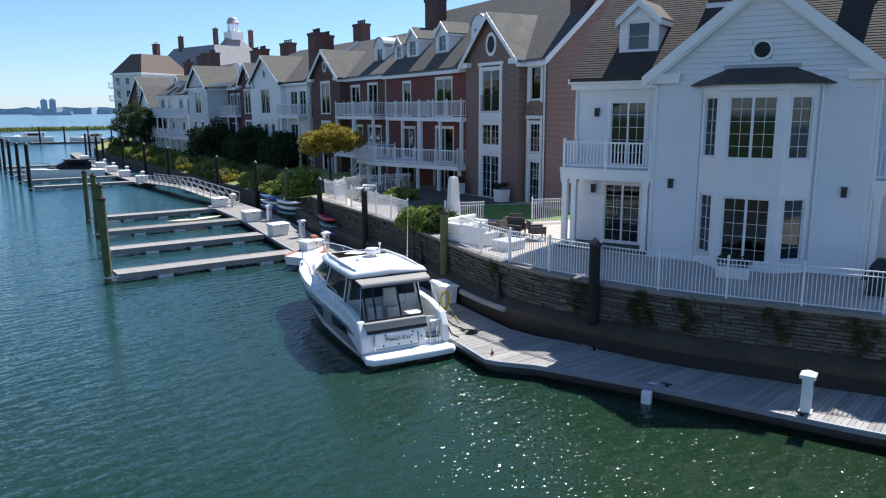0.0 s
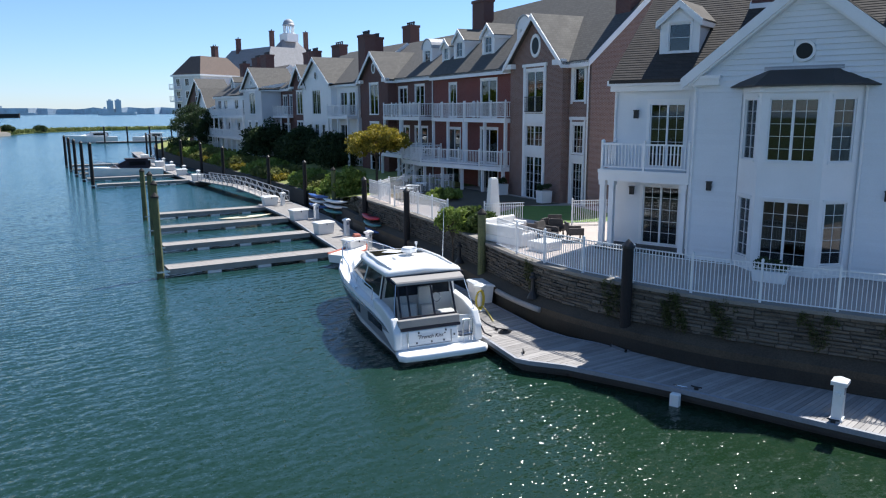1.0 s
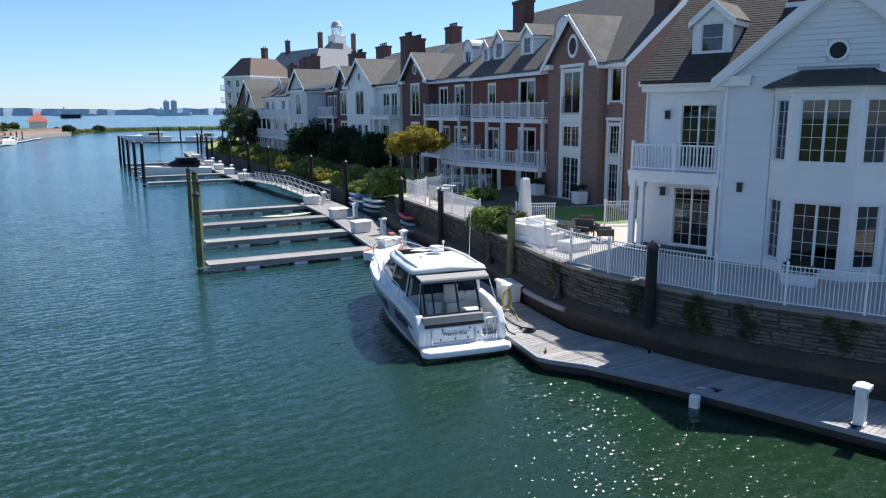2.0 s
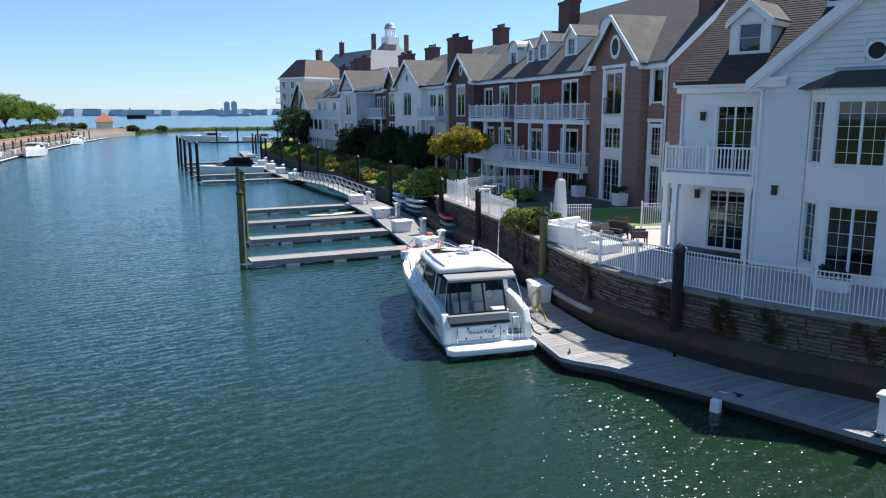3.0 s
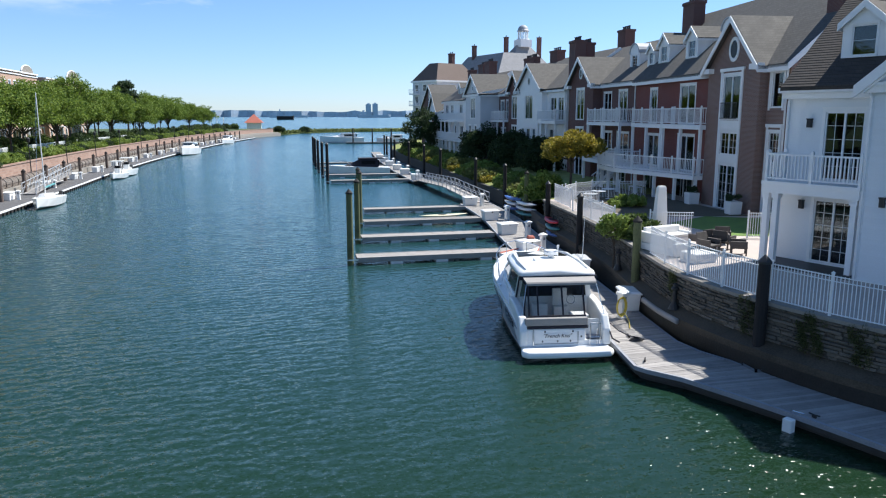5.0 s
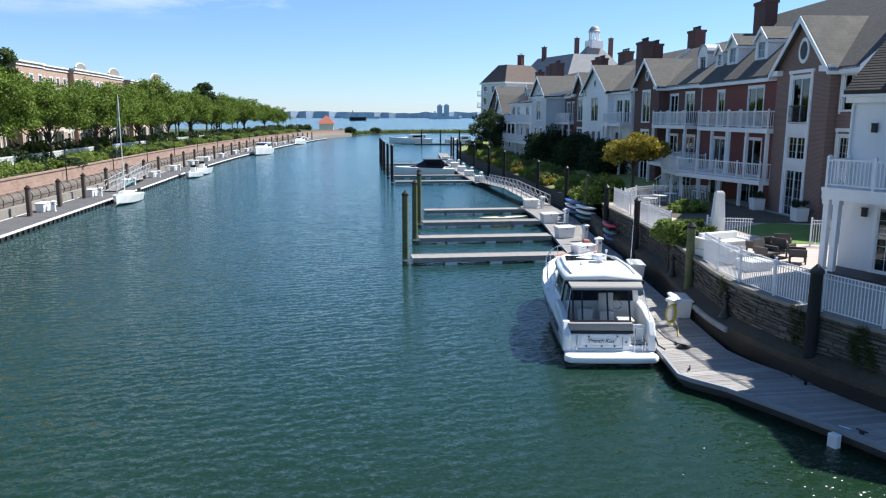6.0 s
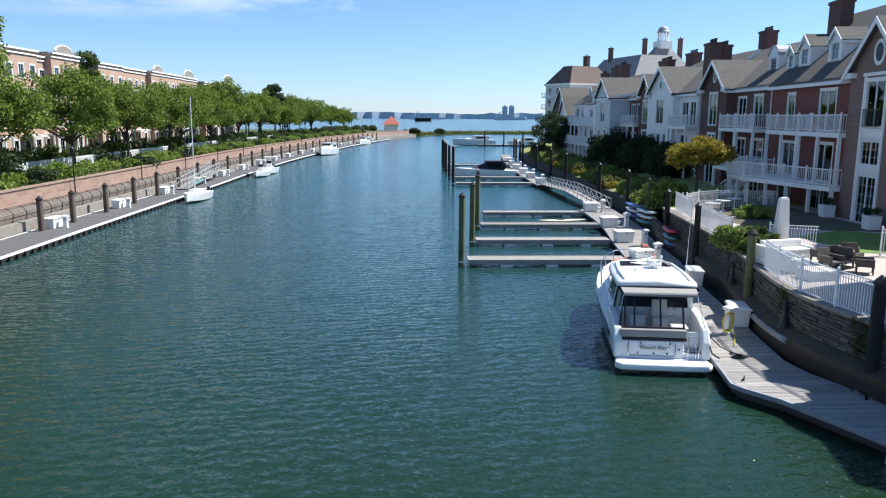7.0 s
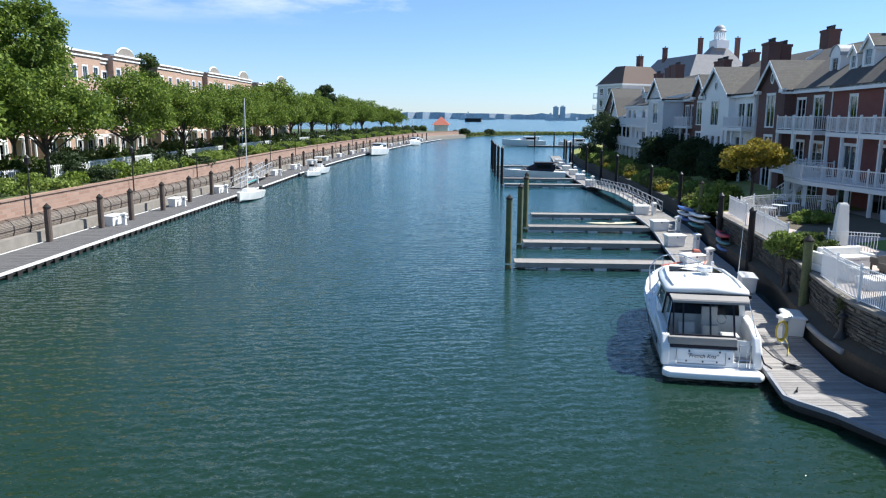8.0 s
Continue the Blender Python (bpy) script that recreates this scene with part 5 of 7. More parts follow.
def tree(label, x, y, z, height, rx, trunk, leafm, seed, leaves=110, clumps=60, size=0.16, spread=0.75, low=0.35, category="tree"):
    """A tapered trunk with limbs that reach into a clumped crown."""
    rng = random.Random(seed)
    t = thing("tree", label, category, pose(x, y, z), "")
    zc = height * (low + (1 - low) / 2)
    rz = height * (1 - low) / 2
    cs = crown_centres(rng, clumps, rx, rz, zc)
    g = Geo()
    split = height * (low + 0.08)
    g.tube([(0, 0, -0.3), (0.05, 0.03, split * 0.5), (rng.uniform(-0.1, 0.1), 0.0, split), (0, 0, zc)], trunk, 8, trunk * 0.45)
    for c in cs[:14]:
        mid = Vector((c[0] * 0.45, c[1] * 0.45, split + (c[2] - split) * 0.55))
        g.tube([(0, 0, split * rng.uniform(0.75, 1.1)), mid, c], trunk * 0.45, 5, trunk * 0.1)
    part("trunk", g, BARK, t)
    part("crown", leaf_cloud(cs, leaves, spread, size, seed), leafm, t, fix=False)
    return t


def shrub(label, x, y, z, rx, h, leafm, seed, leaves=90, clumps=26, size=0.11, spread=0.45, name="shrub", ry=None):
    rng = random.Random(seed)
    t = thing(name, label, "shrub", pose(x, y, z))
    cs = [(rng.uniform(-rx, rx) * 0.8, rng.uniform(-(ry or rx), ry or rx) * 0.8, h * rng.uniform(0.2, 0.85)) for i in range(clumps)]
    cs = [(a, b, c * (1 - 0.45 * ((a / rx) ** 2 + (b / (ry or rx)) ** 2))) for a, b, c in cs]
    g = Geo()
    for i in range(5):
        g.tube([(0, 0, -0.1), (cs[i][0] * 0.5, cs[i][1] * 0.5, cs[i][2] * 0.6), cs[i]], 0.04, 5, 0.01)
    part("branchwork", g, BARK, t)
    part("foliage", leaf_cloud(cs, leaves, spread, size, seed), leafm, t, fix=False)
    return t


# near bank plants
tree("small yellowing tree with orange-tinted leaves beside the garden", 21.3, 56.5, 2.2, 5.5, 3.0, 0.14, LEAFY, 11, 150, 60, 0.13, 0.6, 0.45)
for i, (x, y, r, h) in enumerate(((26.4, 77.5, 2.5, 4.8), (26.0, 86.0, 2.3, 5.6), (25.6, 99.0, 3.2, 6.4), (24.0, 134.0, 4.8, 9.0), (26.8, 92.0, 1.9, 4.4))):
    shrub("large dense dark evergreen bush by the houses", x, y, 2.2, r, h, LEAFD, 12 + i, 150, 85, 0.17, 1.0)
shrub("light green leafy bush at the wall's end", 18.6, 56.8, 1.4, 1.6, 3.4, LEAFL, 21, 130, 40, 0.16, 0.6)
shrub("light green leafy bush on the bank", 20.4, 60.5, 1.6, 2.0, 2.2, LEAFL, 22, 130, 36, 0.16, 0.6)
shrub("clipped green hedge above the seawall", 14.7, 31.8, 2.7, 0.8, 1.35, LEAFM, 23, 200, 40, 0.1, 0.4, ry=1.3)
tree("small leafy tree growing from the seawall ledge", 13.55, 31.9, 1.3, 2.9, 0.95, 0.06, LEAFL, 24, 90, 30, 0.08, 0.32, 0.36)
for i, (x, y, z, r, h) in enumerate(((20.6, 66, 1.5, 2.4, 1.5), (21.5, 72, 1.6, 2.6, 1.6), (21.4, 80, 1.6, 3.0, 1.5), (22.3, 88, 1.7, 3.0, 1.8), (22.0, 97, 1.7, 3.2, 1.7), (22.4, 106, 1.7, 3.4, 1.9), (22.5, 116, 1.8, 3.6, 2.0), (23.0, 126, 1.8, 3.6, 2.2), (24.0, 138, 1.8, 3.8, 2.2), (25.5, 150, 1.8, 4.0, 2.0))):
    shrub("scrubby yellow-green bank plants", x, y, z, r * 0.8, h * 0.68, LEAFL if i % 2 else MARSH, 30 + i, 130, 44, 0.2, 0.8)
for i, (p, d) in enumerate(along([q for q in shifted(QUAY, 1.5) if 63 < q.y < 150], 4.5)):
    shrub("sunny yellow-green scrub along the bulkhead", p.x, p.y, 1.35, 1.5, 0.75 + 0.2 * (i % 3), (LEAFL, MARSH, LEAFL, LEAFY)[i % 4], 500 + i, 110, 26, 0.15, 0.5, ry=2.2)
rng = random.Random(3)
# ivy patches on the wall
for i, (k, w) in enumerate(((28.2, 0.35), (23.6, 0.22), (22.6, 0.22), (19.8, 0.35), (14.6, 0.5), (11.4, 0.4), (38, 0.3))):
    a, c = QUAY[int(k)], QUAY[int(k) + 1]
    p, d = a.lerp(c, k % 1), c - a
    cs = []
    for j in range(30):
        z = rng.uniform(-1.22, -0.02)
        cs.append((rng.uniform(-w, w) * (1.15 if z > -0.6 else 0.8), rng.uniform(0.0, 0.03), z))
    iv = thing("ivy", "dark green ivy and moss hanging down the stone seawall", "ivy", pose(p.x, p.y, TERRACE, 0, 0, math.degrees(math.atan2(d.y, d.x))))
    part("foliage", leaf_cloud(cs, 60, 0.11, 0.026, 70 + i, 1.5), LEAFI, iv, fix=False)

# ---- left bank ----
LQ = smooth_line([V2(-31.0, -60), V2(-31.0, 20), V2(-31.0, 60), V2(-31.0, 90), V2(-31.2, 115), V2(-30.6, 145), V2(-28.5, 180), V2(-24.0, 230), V2(-15.5, 290), V2(-7, 318), V2(-2, 330)], 6)
LO = shifted(LQ, 4.0)
DL = [p for p in LQ if 10 < p.y < 292]
dock("quay_dock", "long grey floating dock with a pale edge along the far bank", list(reversed(shifted(DL, 3.9))), list(reversed(shifted(DL, 0.35))), 0.3, False, deck=COMPOSITE, edge=WHITE)
qd = [o for o in scene.objects if o.name.startswith("quay_dock")][0]
FEND = Geo().box(-0.06, 0.06, -0.22, 0.22, -0.35, 0.31).mesh("fender", PILED)
for p, d in along([q for q in shifted(LQ, 3.93) if 30 < q.y < 292], 0.95):
    shared("fender", FEND, qd, Matrix.Translation((p.x, p.y, 0)) @ Matrix.Rotation(math.atan2(-d.x, d.y), 4, "Z"))
lw = thing("promenade_wall", "concrete and pink block quay wall with promenade", "quay wall", kind="structure")
g = Geo()
strip(g, shifted(LQ, 0.1), shifted(LQ, -0.9), -1.5, 1.15)
part("ledge", g, CONC, lw, "pale concrete ledge")
g = Geo()
strip(g, shifted(LQ, -0.9), shifted(LQ, -3.4), -1.5, 1.5)
part("promenade", g, CONC, lw, "concrete promenade")
g = Geo()
strip(g, shifted(LQ, -3.4), shifted(LQ, -3.8), 0, 2.95)
part("block_wall", g, PINKBRICK, lw, "pink block retaining wall")
g = Geo()
strip(g, shifted(LQ, -3.3), shifted(LQ, -3.9), 2.95, 3.07)
part("coping", g, PINKBRICK, lw, "pale pink coping")
g = Geo()
i0 = shifted(LQ, -3.8)
g.loft([[(p.x, p.y, 2.9) for p in i0], [(p.x - 3, p.y, 3.0) for p in i0], [(p.x - 8, p.y, 3.05) for p in i0], [(-500, p.y * 1.4 - 30, 3.1) for p in i0]], close=False, caps=False)
solid("ground_west", g, GRASS, "green lawns and gardens of the far bank", "ground", kind="structure")

# curved promenade railing: ribs that lean out, with rails between
rail = thing("promenade_railing", "dark railing of curved ribs along the promenade", "railing")
me = Geo()
prof = [(0.0, 1.15), (0.12, 1.5), (0.1, 1.85), (-0.1, 2.1), (-0.45, 2.22)]
me.tube([(x, 0, z) for x, z in prof], 0.045, 5)
me = me.mesh("rib", BLACKIRON)
for p, d in along([q for q in shifted(LQ, -0.5) if 20 < q.y < 280], 1.9):
    shared("rib", me, rail, Matrix.Translation((p.x, p.y, 0)) @ Matrix.Rotation(math.atan2(-d.x, d.y), 4, "Z"))
seg = [q for q in shifted(LQ, -0.5) if 20 < q.y < 280]
for i in range(14):
    k = i / 13 * (len(prof) - 1)
    j = min(int(k), len(prof) - 2)
    ox, oz = prof[j][0] + (prof[j + 1][0] - prof[j][0]) * (k - j), prof[j][1] + (prof[j + 1][1] - prof[j][1]) * (k - j)
    part("rail", Geo().tube([(p.x + ox, p.y, oz) for p in seg], 0.024, 4), PILEB, rail, "thin brown horizontal rail")

for i, (x, y) in enumerate([(-30.3, 24), (-30.3, 32), (-30.3, 39.5), (-30.3, 46.4), (-29.8, 52.7), (-29.5, 57.2), (-29.5, 63.6), (-29.6, 70.5), (-29.8, 77.6)]):
    pile(x, y, 2.8, 0.23, PILEB, "grey-brown mooring pile along the quay dock")
for p, d in along([q for q in shifted(LQ, 1.0) if 84 < q.y < 288], 8.0):
    pile(p.x, p.y, 2.85, 0.22, PILEB, "grey-brown mooring pile along the quay dock")


def dock_box(x, y, z=DZ, turn=0.0, w=1.3, d=0.75, h=0.72):
    t = thing("dock_box", "white fibreglass dock storage box with a sloped lid", "storage box", pose(x, y, z, 0, 0, turn), "dock boxes")
    b = part("body", Geo().loft([[(-w / 2 + 0.06, -d / 2 + 0.05, 0), (w / 2 - 0.06, -d / 2 + 0.05, 0), (w / 2 - 0.06, d / 2 - 0.05, 0), (-w / 2 + 0.06, d / 2 - 0.05, 0)], [(-w / 2, -d / 2, h), (w / 2, -d / 2, h), (w / 2, d / 2, h), (-w / 2, d / 2, h)]]), GEL, t)
    bevel(b, 0.03)
    e = 0.05
    l = part("lid", Geo().loft([[(-w / 2 - e, -d / 2 - e, h), (w / 2 + e, -d / 2 - e, h), (w / 2 + e, d / 2 + e, h), (-w / 2 - e, d / 2 + e, h)], [(-w / 2 - e, -d / 2 - e, h + 0.06), (w / 2 + e, -d / 2 - e, h + 0.06), (w / 2 + e, d / 2 + e, h + 0.09), (-w / 2 - e, d / 2 + e, h + 0.09)], [(-w / 2 + 0.06, -d / 2 + 0.06, h + 0.12), (w / 2 - 0.06, -d / 2 + 0.06, h + 0.12), (w / 2 - 0.06, d / 2 - 0.06, h + 0.15), (-w / 2 + 0.06, d / 2 - 0.06, h + 0.15)]]), GEL, t)
    bevel(l, 0.02)
    part("latch", Geo().box(-0.05, 0.05, -d / 2 - e - 0.02, -d / 2 - e, h - 0.08, h + 0.04), STEEL, t)
    return t


def pedestal(x, y, z=DZ, turn=0.0, h=1.2):
    t = thing("power_pedestal", "white shore power pedestal with a pyramid cap", "pedestal", pose(x, y, z, 0, 0, turn), "power pedestals")
    part("post", Geo().box(-0.15, 0.15, -0.13, 0.13, 0, h - 0.2).box(-0.18, 0.18, -0.16, 0.16, 0, 0.06), GEL, t)
    part("cap", Geo().loft([[(-0.22, -0.2, h - 0.2), (0.22, -0.2, h - 0.2), (0.22, 0.2, h - 0.2), (-0.22, 0.2, h - 0.2)], [(-0.22, -0.2, h - 0.1), (0.22, -0.2, h - 0.1), (0.22, 0.2, h - 0.1), (-0.22, 0.2, h - 0.1)], [(-0.04, -0.04, h), (0.04, -0.04, h), (0.04, 0.04, h), (-0.04, 0.04, h)]]), GEL, t)
    part("socket", Geo().box(-0.22, -0.15, -0.06, 0.06, h * 0.58, h * 0.68).box(0.15, 0.22, -0.06, 0.06, h * 0.58, h * 0.68), GEL, t)
    part("meter", Geo().box(-0.07, 0.07, -0.145, -0.13, h * 0.62, h * 0.76), EDGE, t, "small grey meter panel")
    return t


for x, y, a in ((12.0, 27.05, 78), (13.0, 34.6, 78), (11.9, 40.3, 20), (12.9, 47.6, 10), (13.7, 54.7, 8), (14.6, 64.6, 5), (14.6, 92.5, 0), (14.7, 102.0, 0), (15.0, 111.0, 0), (15.2, 120.5, 0), (15.6, 130.0, 0), (16.2, 140, 0)):
    dock_box(x, y, DZ, a)
for x, y in ((13.15, 11.5), (11.0, 25.6), (13.0, 40.6), (13.9, 46.0), (15.1, 54.6), (15.6, 64.0), (15.2, 94.6), (15.5, 104.2), (15.6, 113.2), (16.2, 122.5), (16.4, 132.5)):
    pedestal(x, y, DZ, 20)
for p, d in along([q for q in shifted(LQ, 1.3) if 52 < q.y < 280], 12.5):
    dock_box(p.x, p.y, DZ, 90 + math.degrees(math.atan2(-d.x, d.y)), 1.6)
for p, d in along([q for q in shifted(LQ, 2.2) if 54 < q.y < 280], 12.5):
    pedestal(p.x, p.y, DZ, 0, 1.0)


# ---- the motor yacht ----
def motor_yacht():
    b = thing("motor_yacht", "white motor yacht with grey hull band and dark cabin windows, moored", "boat", pose(7.17, 21.94, 0, 0, 0, -7.4))
    Y = [0.75, 1.4, 2.85, 2.9, 5.2, 7.0, 8.5, 9.7, 10.5, 10.95]
    HB = [1.66, 1.72, 1.77, 1.77, 1.78, 1.70, 1.48, 1.08, 0.60, 0.08]      # half beam at the deck
    SZ = [0.92, 1.25, 1.46, 1.47, 1.62, 1.74, 1.86, 1.97, 2.05, 2.10]      # deck edge
    CB = [1.52, 1.54, 1.55, 1.55, 1.50, 1.30, 0.98, 0.56, 0.22, 0.03]      # chine
    CZ = [0.10, 0.10, 0.11, 0.11, 0.16, 0.26, 0.42, 0.66, 0.98, 1.5]
    KZ = [-0.4, -0.42, -0.45, -0.45, -0.5, -0.45, -0.35, -0.1, 0.35, 1.2]
    rings = []
    for y, hb, sz, cb, cz, kz in zip(Y, HB, SZ, CB, CZ, KZ):
        mid = (cb + (hb - cb) * 0.62, cz + (sz - cz) * 0.5)
        rings.append([(0, y, kz), (cb, y, cz), (mid[0], y, mid[1]), (hb, y, sz - 0.12), (hb - 0.03, y, sz), (hb - 0.2, y, sz + 0.02), (max(0.0, hb - 0.24), y, 0.62 if y < 2.88 else sz + 0.03), (0, y, 0.62 if y < 2.88 else sz + 0.06),
                      (-max(0.0, hb - 0.24), y, 0.62 if y < 2.88 else sz + 0.03), (-hb + 0.2, y, sz + 0.02), (-hb + 0.03, y, sz), (-hb, y, sz - 0.12), (-mid[0], y, mid[1]), (-cb, y, cz)])
    hull = part("hull", Geo().loft(rings), GEL, b, "glossy white hull", smooth=False)

    def side(y, f):
        """A point on the starboard topside at length y and share f of its height."""
        for i in range(len(Y) - 1):
            if Y[i] <= y <= Y[i + 1]:
                k = (y - Y[i]) / (Y[i + 1] - Y[i])
                L = lambda a: a[i] + (a[i + 1] - a[i]) * k
                hb, sz, cb, cz = L(HB), L(SZ), L(CB), L(CZ)
                z = cz + (sz - 0.12 - cz) * f
                x = cb + (hb - cb) * (0.62 * f / 0.5 if f < 0.5 else 0.62 + 0.38 * (f - 0.5) / 0.5)
                return x, z
    def patch(y0, y1, f0, f1, out, slant=0.0, n=10):
        g = Geo()
        for s in (1, -1):
            rr = []
            for i in range(n + 1):
                y = y0 + (y1 - y0) * i / n
                ring = []
                for f, o in ((f0(i / n), out), (f1(i / n), out), (f1(i / n), -0.02), (f0(i / n), -0.02)):
                    yy = min(max(y + slant * f, Y[0]), Y[-1])
                    x, z = side(yy, f)
                    ring.append((s * (x + o), yy, z))
                rr.append(ring)
            g.loft(rr)
        return g
    part("hull_band", patch(1.0, 9.0, lambda t: 0.22 + 0.3 * t, lambda t: 0.9 - 0.16 * t * t, 0.03), GREYHULL, hull, "grey band along the topsides")
    part("hull_window", patch(2.2, 3.7, lambda t: 0.62 - 0.06 * t, lambda t: 0.86, 0.045, -0.3), TINT, hull, "dark hull window")
    part("hull_window", patch(4.9, 7.6, lambda t: 0.50 + 0.12 * t, lambda t: 0.80 - 0.1 * t, 0.045, -0.4), TINT, hull, "dark hull window")
    part("rub_rail", patch(0.8, 10.7, lambda t: 0.93, lambda t: 0.985, 0.03), STEEL, hull, "thin steel rub rail")
    part("boot_stripe", patch(0.8, 9.6, lambda t: 0.0, lambda t: 0.1, 0.02), BLACKIRON, hull, "dark stripe above the waterline")
    # swim platform
    g = Geo()
    pl = [(-1.62, 0.85), (-1.72, 0.25), (-1.55, 0.03), (-0.8, -0.02), (0.8, -0.02), (1.55, 0.03), (1.72, 0.25), (1.62, 0.85)]
    g.loft([[(x, y, 0.18) for x, y in pl], [(x * 1.01, y - 0.01, 0.3) for x, y in pl], [(x * 0.985, y + 0.02, 0.42) for x, y in pl]])
    bevel(part("swim_platform", g, GEL, b, "broad white swim platform"), 0.05, 3)
    # transom and cockpit sides
    g = Geo()
    g.loft([[(-1.44, 0.72, 0.4), (0.80, 0.72, 0.4), (0.80, 1.25, 0.4), (-1.44, 1.25, 0.4)], [(-1.48, 0.84, 1.05), (0.80, 0.84, 1.05), (0.80, 1.3, 1.05), (-1.48, 1.3, 1.05)]])
    bevel(part("transom", g, GEL, b, "white transom with storage hatch"), 0.06, 3)
    g = Geo().box(-1.2, 0.5, 0.72, 0.76, 0.5, 0.52).box(-1.2, -1.18, 0.73, 0.8, 0.5, 0.95).box(0.48, 0.5, 0.73, 0.8, 0.5, 0.95)
    part("hatch_seam", g, GREYHULL, b)
    for s in (-1, 1):
        prof = [(0.66, 0.42), (0.7, 1.0), (1.05, 1.5), (1.9, 1.72), (3.0, 1.82), (3.0, 1.2), (0.9, 0.42)]
        xa, xb = (1.42, 1.72) if s > 0 else (-1.72, -1.42)
        bevel(part("cockpit_side", Geo().prism(prof, xa, xb, "yz"), GEL, b, "moulded white cockpit coaming"), 0.07, 3)
    part("cockpit_sole", Geo().box(-1.45, 1.45, 0.9, 3.2, 0.6, 0.7), EDGE, b, "grey cockpit sole")
    part("boarding_gate", Geo().box(0.9, 1.4, 1.2, 1.25, 0.7, 1.3), GEL, b, "white boarding gate")
    part("stern_step", Geo().box(0.86, 1.42, 0.8, 1.3, 0.42, 0.62), GEL, b)
    # bolster across the transom
    bevel(part("bolster", Geo().box(-1.5, 0.88, 0.84, 1.02, 1.15, 1.45), CANVAS, b, "grey canvas bolster"), 0.05, 3)
    part("bolster_band", Geo().box(-1.51, 0.89, 0.83, 1.03, 1.05, 1.15), CANVASN, b, "dark band under the bolster")
    # cabin
    cab = [(2.8, 1.50, 1.42), (4.4, 1.48, 1.38), (5.8, 1.40, 1.26), (7.4, 1.18, 0.9)]
    g = Geo()
    g.loft([[(-w, y, 1.4), (w, y, 1.4), (w, y, 1.74 + 0.06 * i), (t, y + 0.0, 1.8 + 0.06 * i), (-t, y, 1.8 + 0.06 * i), (-w, y, 1.74 + 0.06 * i)] for i, (y, w, t) in enumerate(cab)])
    cabin = part("cabin", g, GEL, b, "white cabin moulding")
    g = Geo()
    g.loft([[(-1.43, 2.85, 1.74), (1.43, 2.85, 1.74), (1.28, 2.75, 2.76), (-1.28, 2.75, 2.76)], [(-1.40, 5.0, 1.82), (1.40, 5.0, 1.82), (1.22, 4.9, 2.76), (-1.22, 4.9, 2.76)], [(-1.08, 7.6, 1.92), (1.08, 7.6, 1.92), (0.98, 6.2, 2.7), (-0.98, 6.2, 2.7)]])
    part("cabin_glass", g, TINT, cabin, "wraparound smoked cabin glass")
    g = Geo()
    for s in (-1, 1):
        for a, c, w, d in (((s * 1.45, 2.82, 1.7), (s * 1.3, 2.72, 2.78), 0.07, 0.2), ((s * 1.41, 5.2, 1.8), (s * 1.21, 4.9, 2.76), 0.04, 0.06), ((s * 1.08, 7.64, 1.9), (s * 0.99, 6.24, 2.72), 0.06, 0.07)):
            part("cabin_pillar", Geo().bar(a, c, w, d), GEL, cabin, "white window pillar")
    part("cabin_pillar", Geo().bar((0, 7.66, 1.93), (0, 6.26, 2.74), 0.05, 0.05), GEL, cabin, "white window pillar")
    # foredeck
    g = Geo().loft([[(-1.25, 7.2, 1.75), (1.25, 7.2, 1.75), (1.1, 7.2, 2.0), (-1.1, 7.2, 2.0)], [(-0.9, 8.6, 1.88), (0.9, 8.6, 1.88), (0.75, 8.6, 2.1), (-0.75, 8.6, 2.1)], [(-0.35, 9.9, 2.0), (0.35, 9.9, 2.0), (0.25, 9.9, 2.12), (-0.25, 9.9, 2.12)]])
    part("foredeck", g, GEL, b)
    part("deck_hatch", Geo().box(-0.35, 0.35, 8.0, 8.5, 2.08, 2.13), TINT, b, "dark deck hatch")
    # hardtop
    ring = lambda y, w, z: [(-w, y, z - 0.08), (-w * 0.97, y, z + 0.05), (-w * 0.8, y, z + 0.13), (0, y, z + 0.17), (w * 0.8, y, z + 0.13), (w * 0.97, y, z + 0.05), (w, y, z - 0.08), (0, y, z - 0.03)]
    g = Geo().loft([ring(2.0, 1.46, 2.84), ring(2.3, 1.52, 2.86), ring(4.0, 1.52, 2.9), ring(5.4, 1.40, 2.88), ring(6.3, 1.16, 2.8), ring(6.7, 0.9, 2.71)])
    top = part("hardtop", g, GEL, b, "white hardtop with sunroof and radar", smooth=True)
    part("sunroof", Geo().loft([[(-1.02, 4.7, 3.04), (1.02, 4.7, 3.04), (1.02, 4.7, 3.07), (-1.02, 4.7, 3.07)], [(-0.88, 5.95, 2.97), (0.88, 5.95, 2.97), (0.88, 5.95, 3.0), (-0.88, 5.95, 3.0)]]), TINT, top, "dark sunroof panel")
    for s in (-1, 1):
        part("roof_rail", Geo().tube([(s * 1.2, 2.3, 3.0), (s * 1.24, 3.6, 3.06), (s * 1.14, 5.2, 3.06), (s * 0.9, 6.2, 2.96)], 0.05, 6), GEL, top, "raised white roof edge", smooth=True)
    part("radar", Geo().lathe([(0.2, 3.18), (0.3, 3.2), (0.31, 3.3), (0.26, 3.37), (0.06, 3.39)], 0.25, 4.3, 14).box(0.15, 0.35, 4.2, 4.4, 3.04, 3.2), GEL, top, "round radar dome")
    part("mast_light", Geo().tube([(0.5, 4.15, 3.04), (0.5, 4.15, 3.5)], 0.02, 6).lathe([(0.05, 3.5), (0.05, 3.6)], 0.5, 4.15, 8), GEL, top)
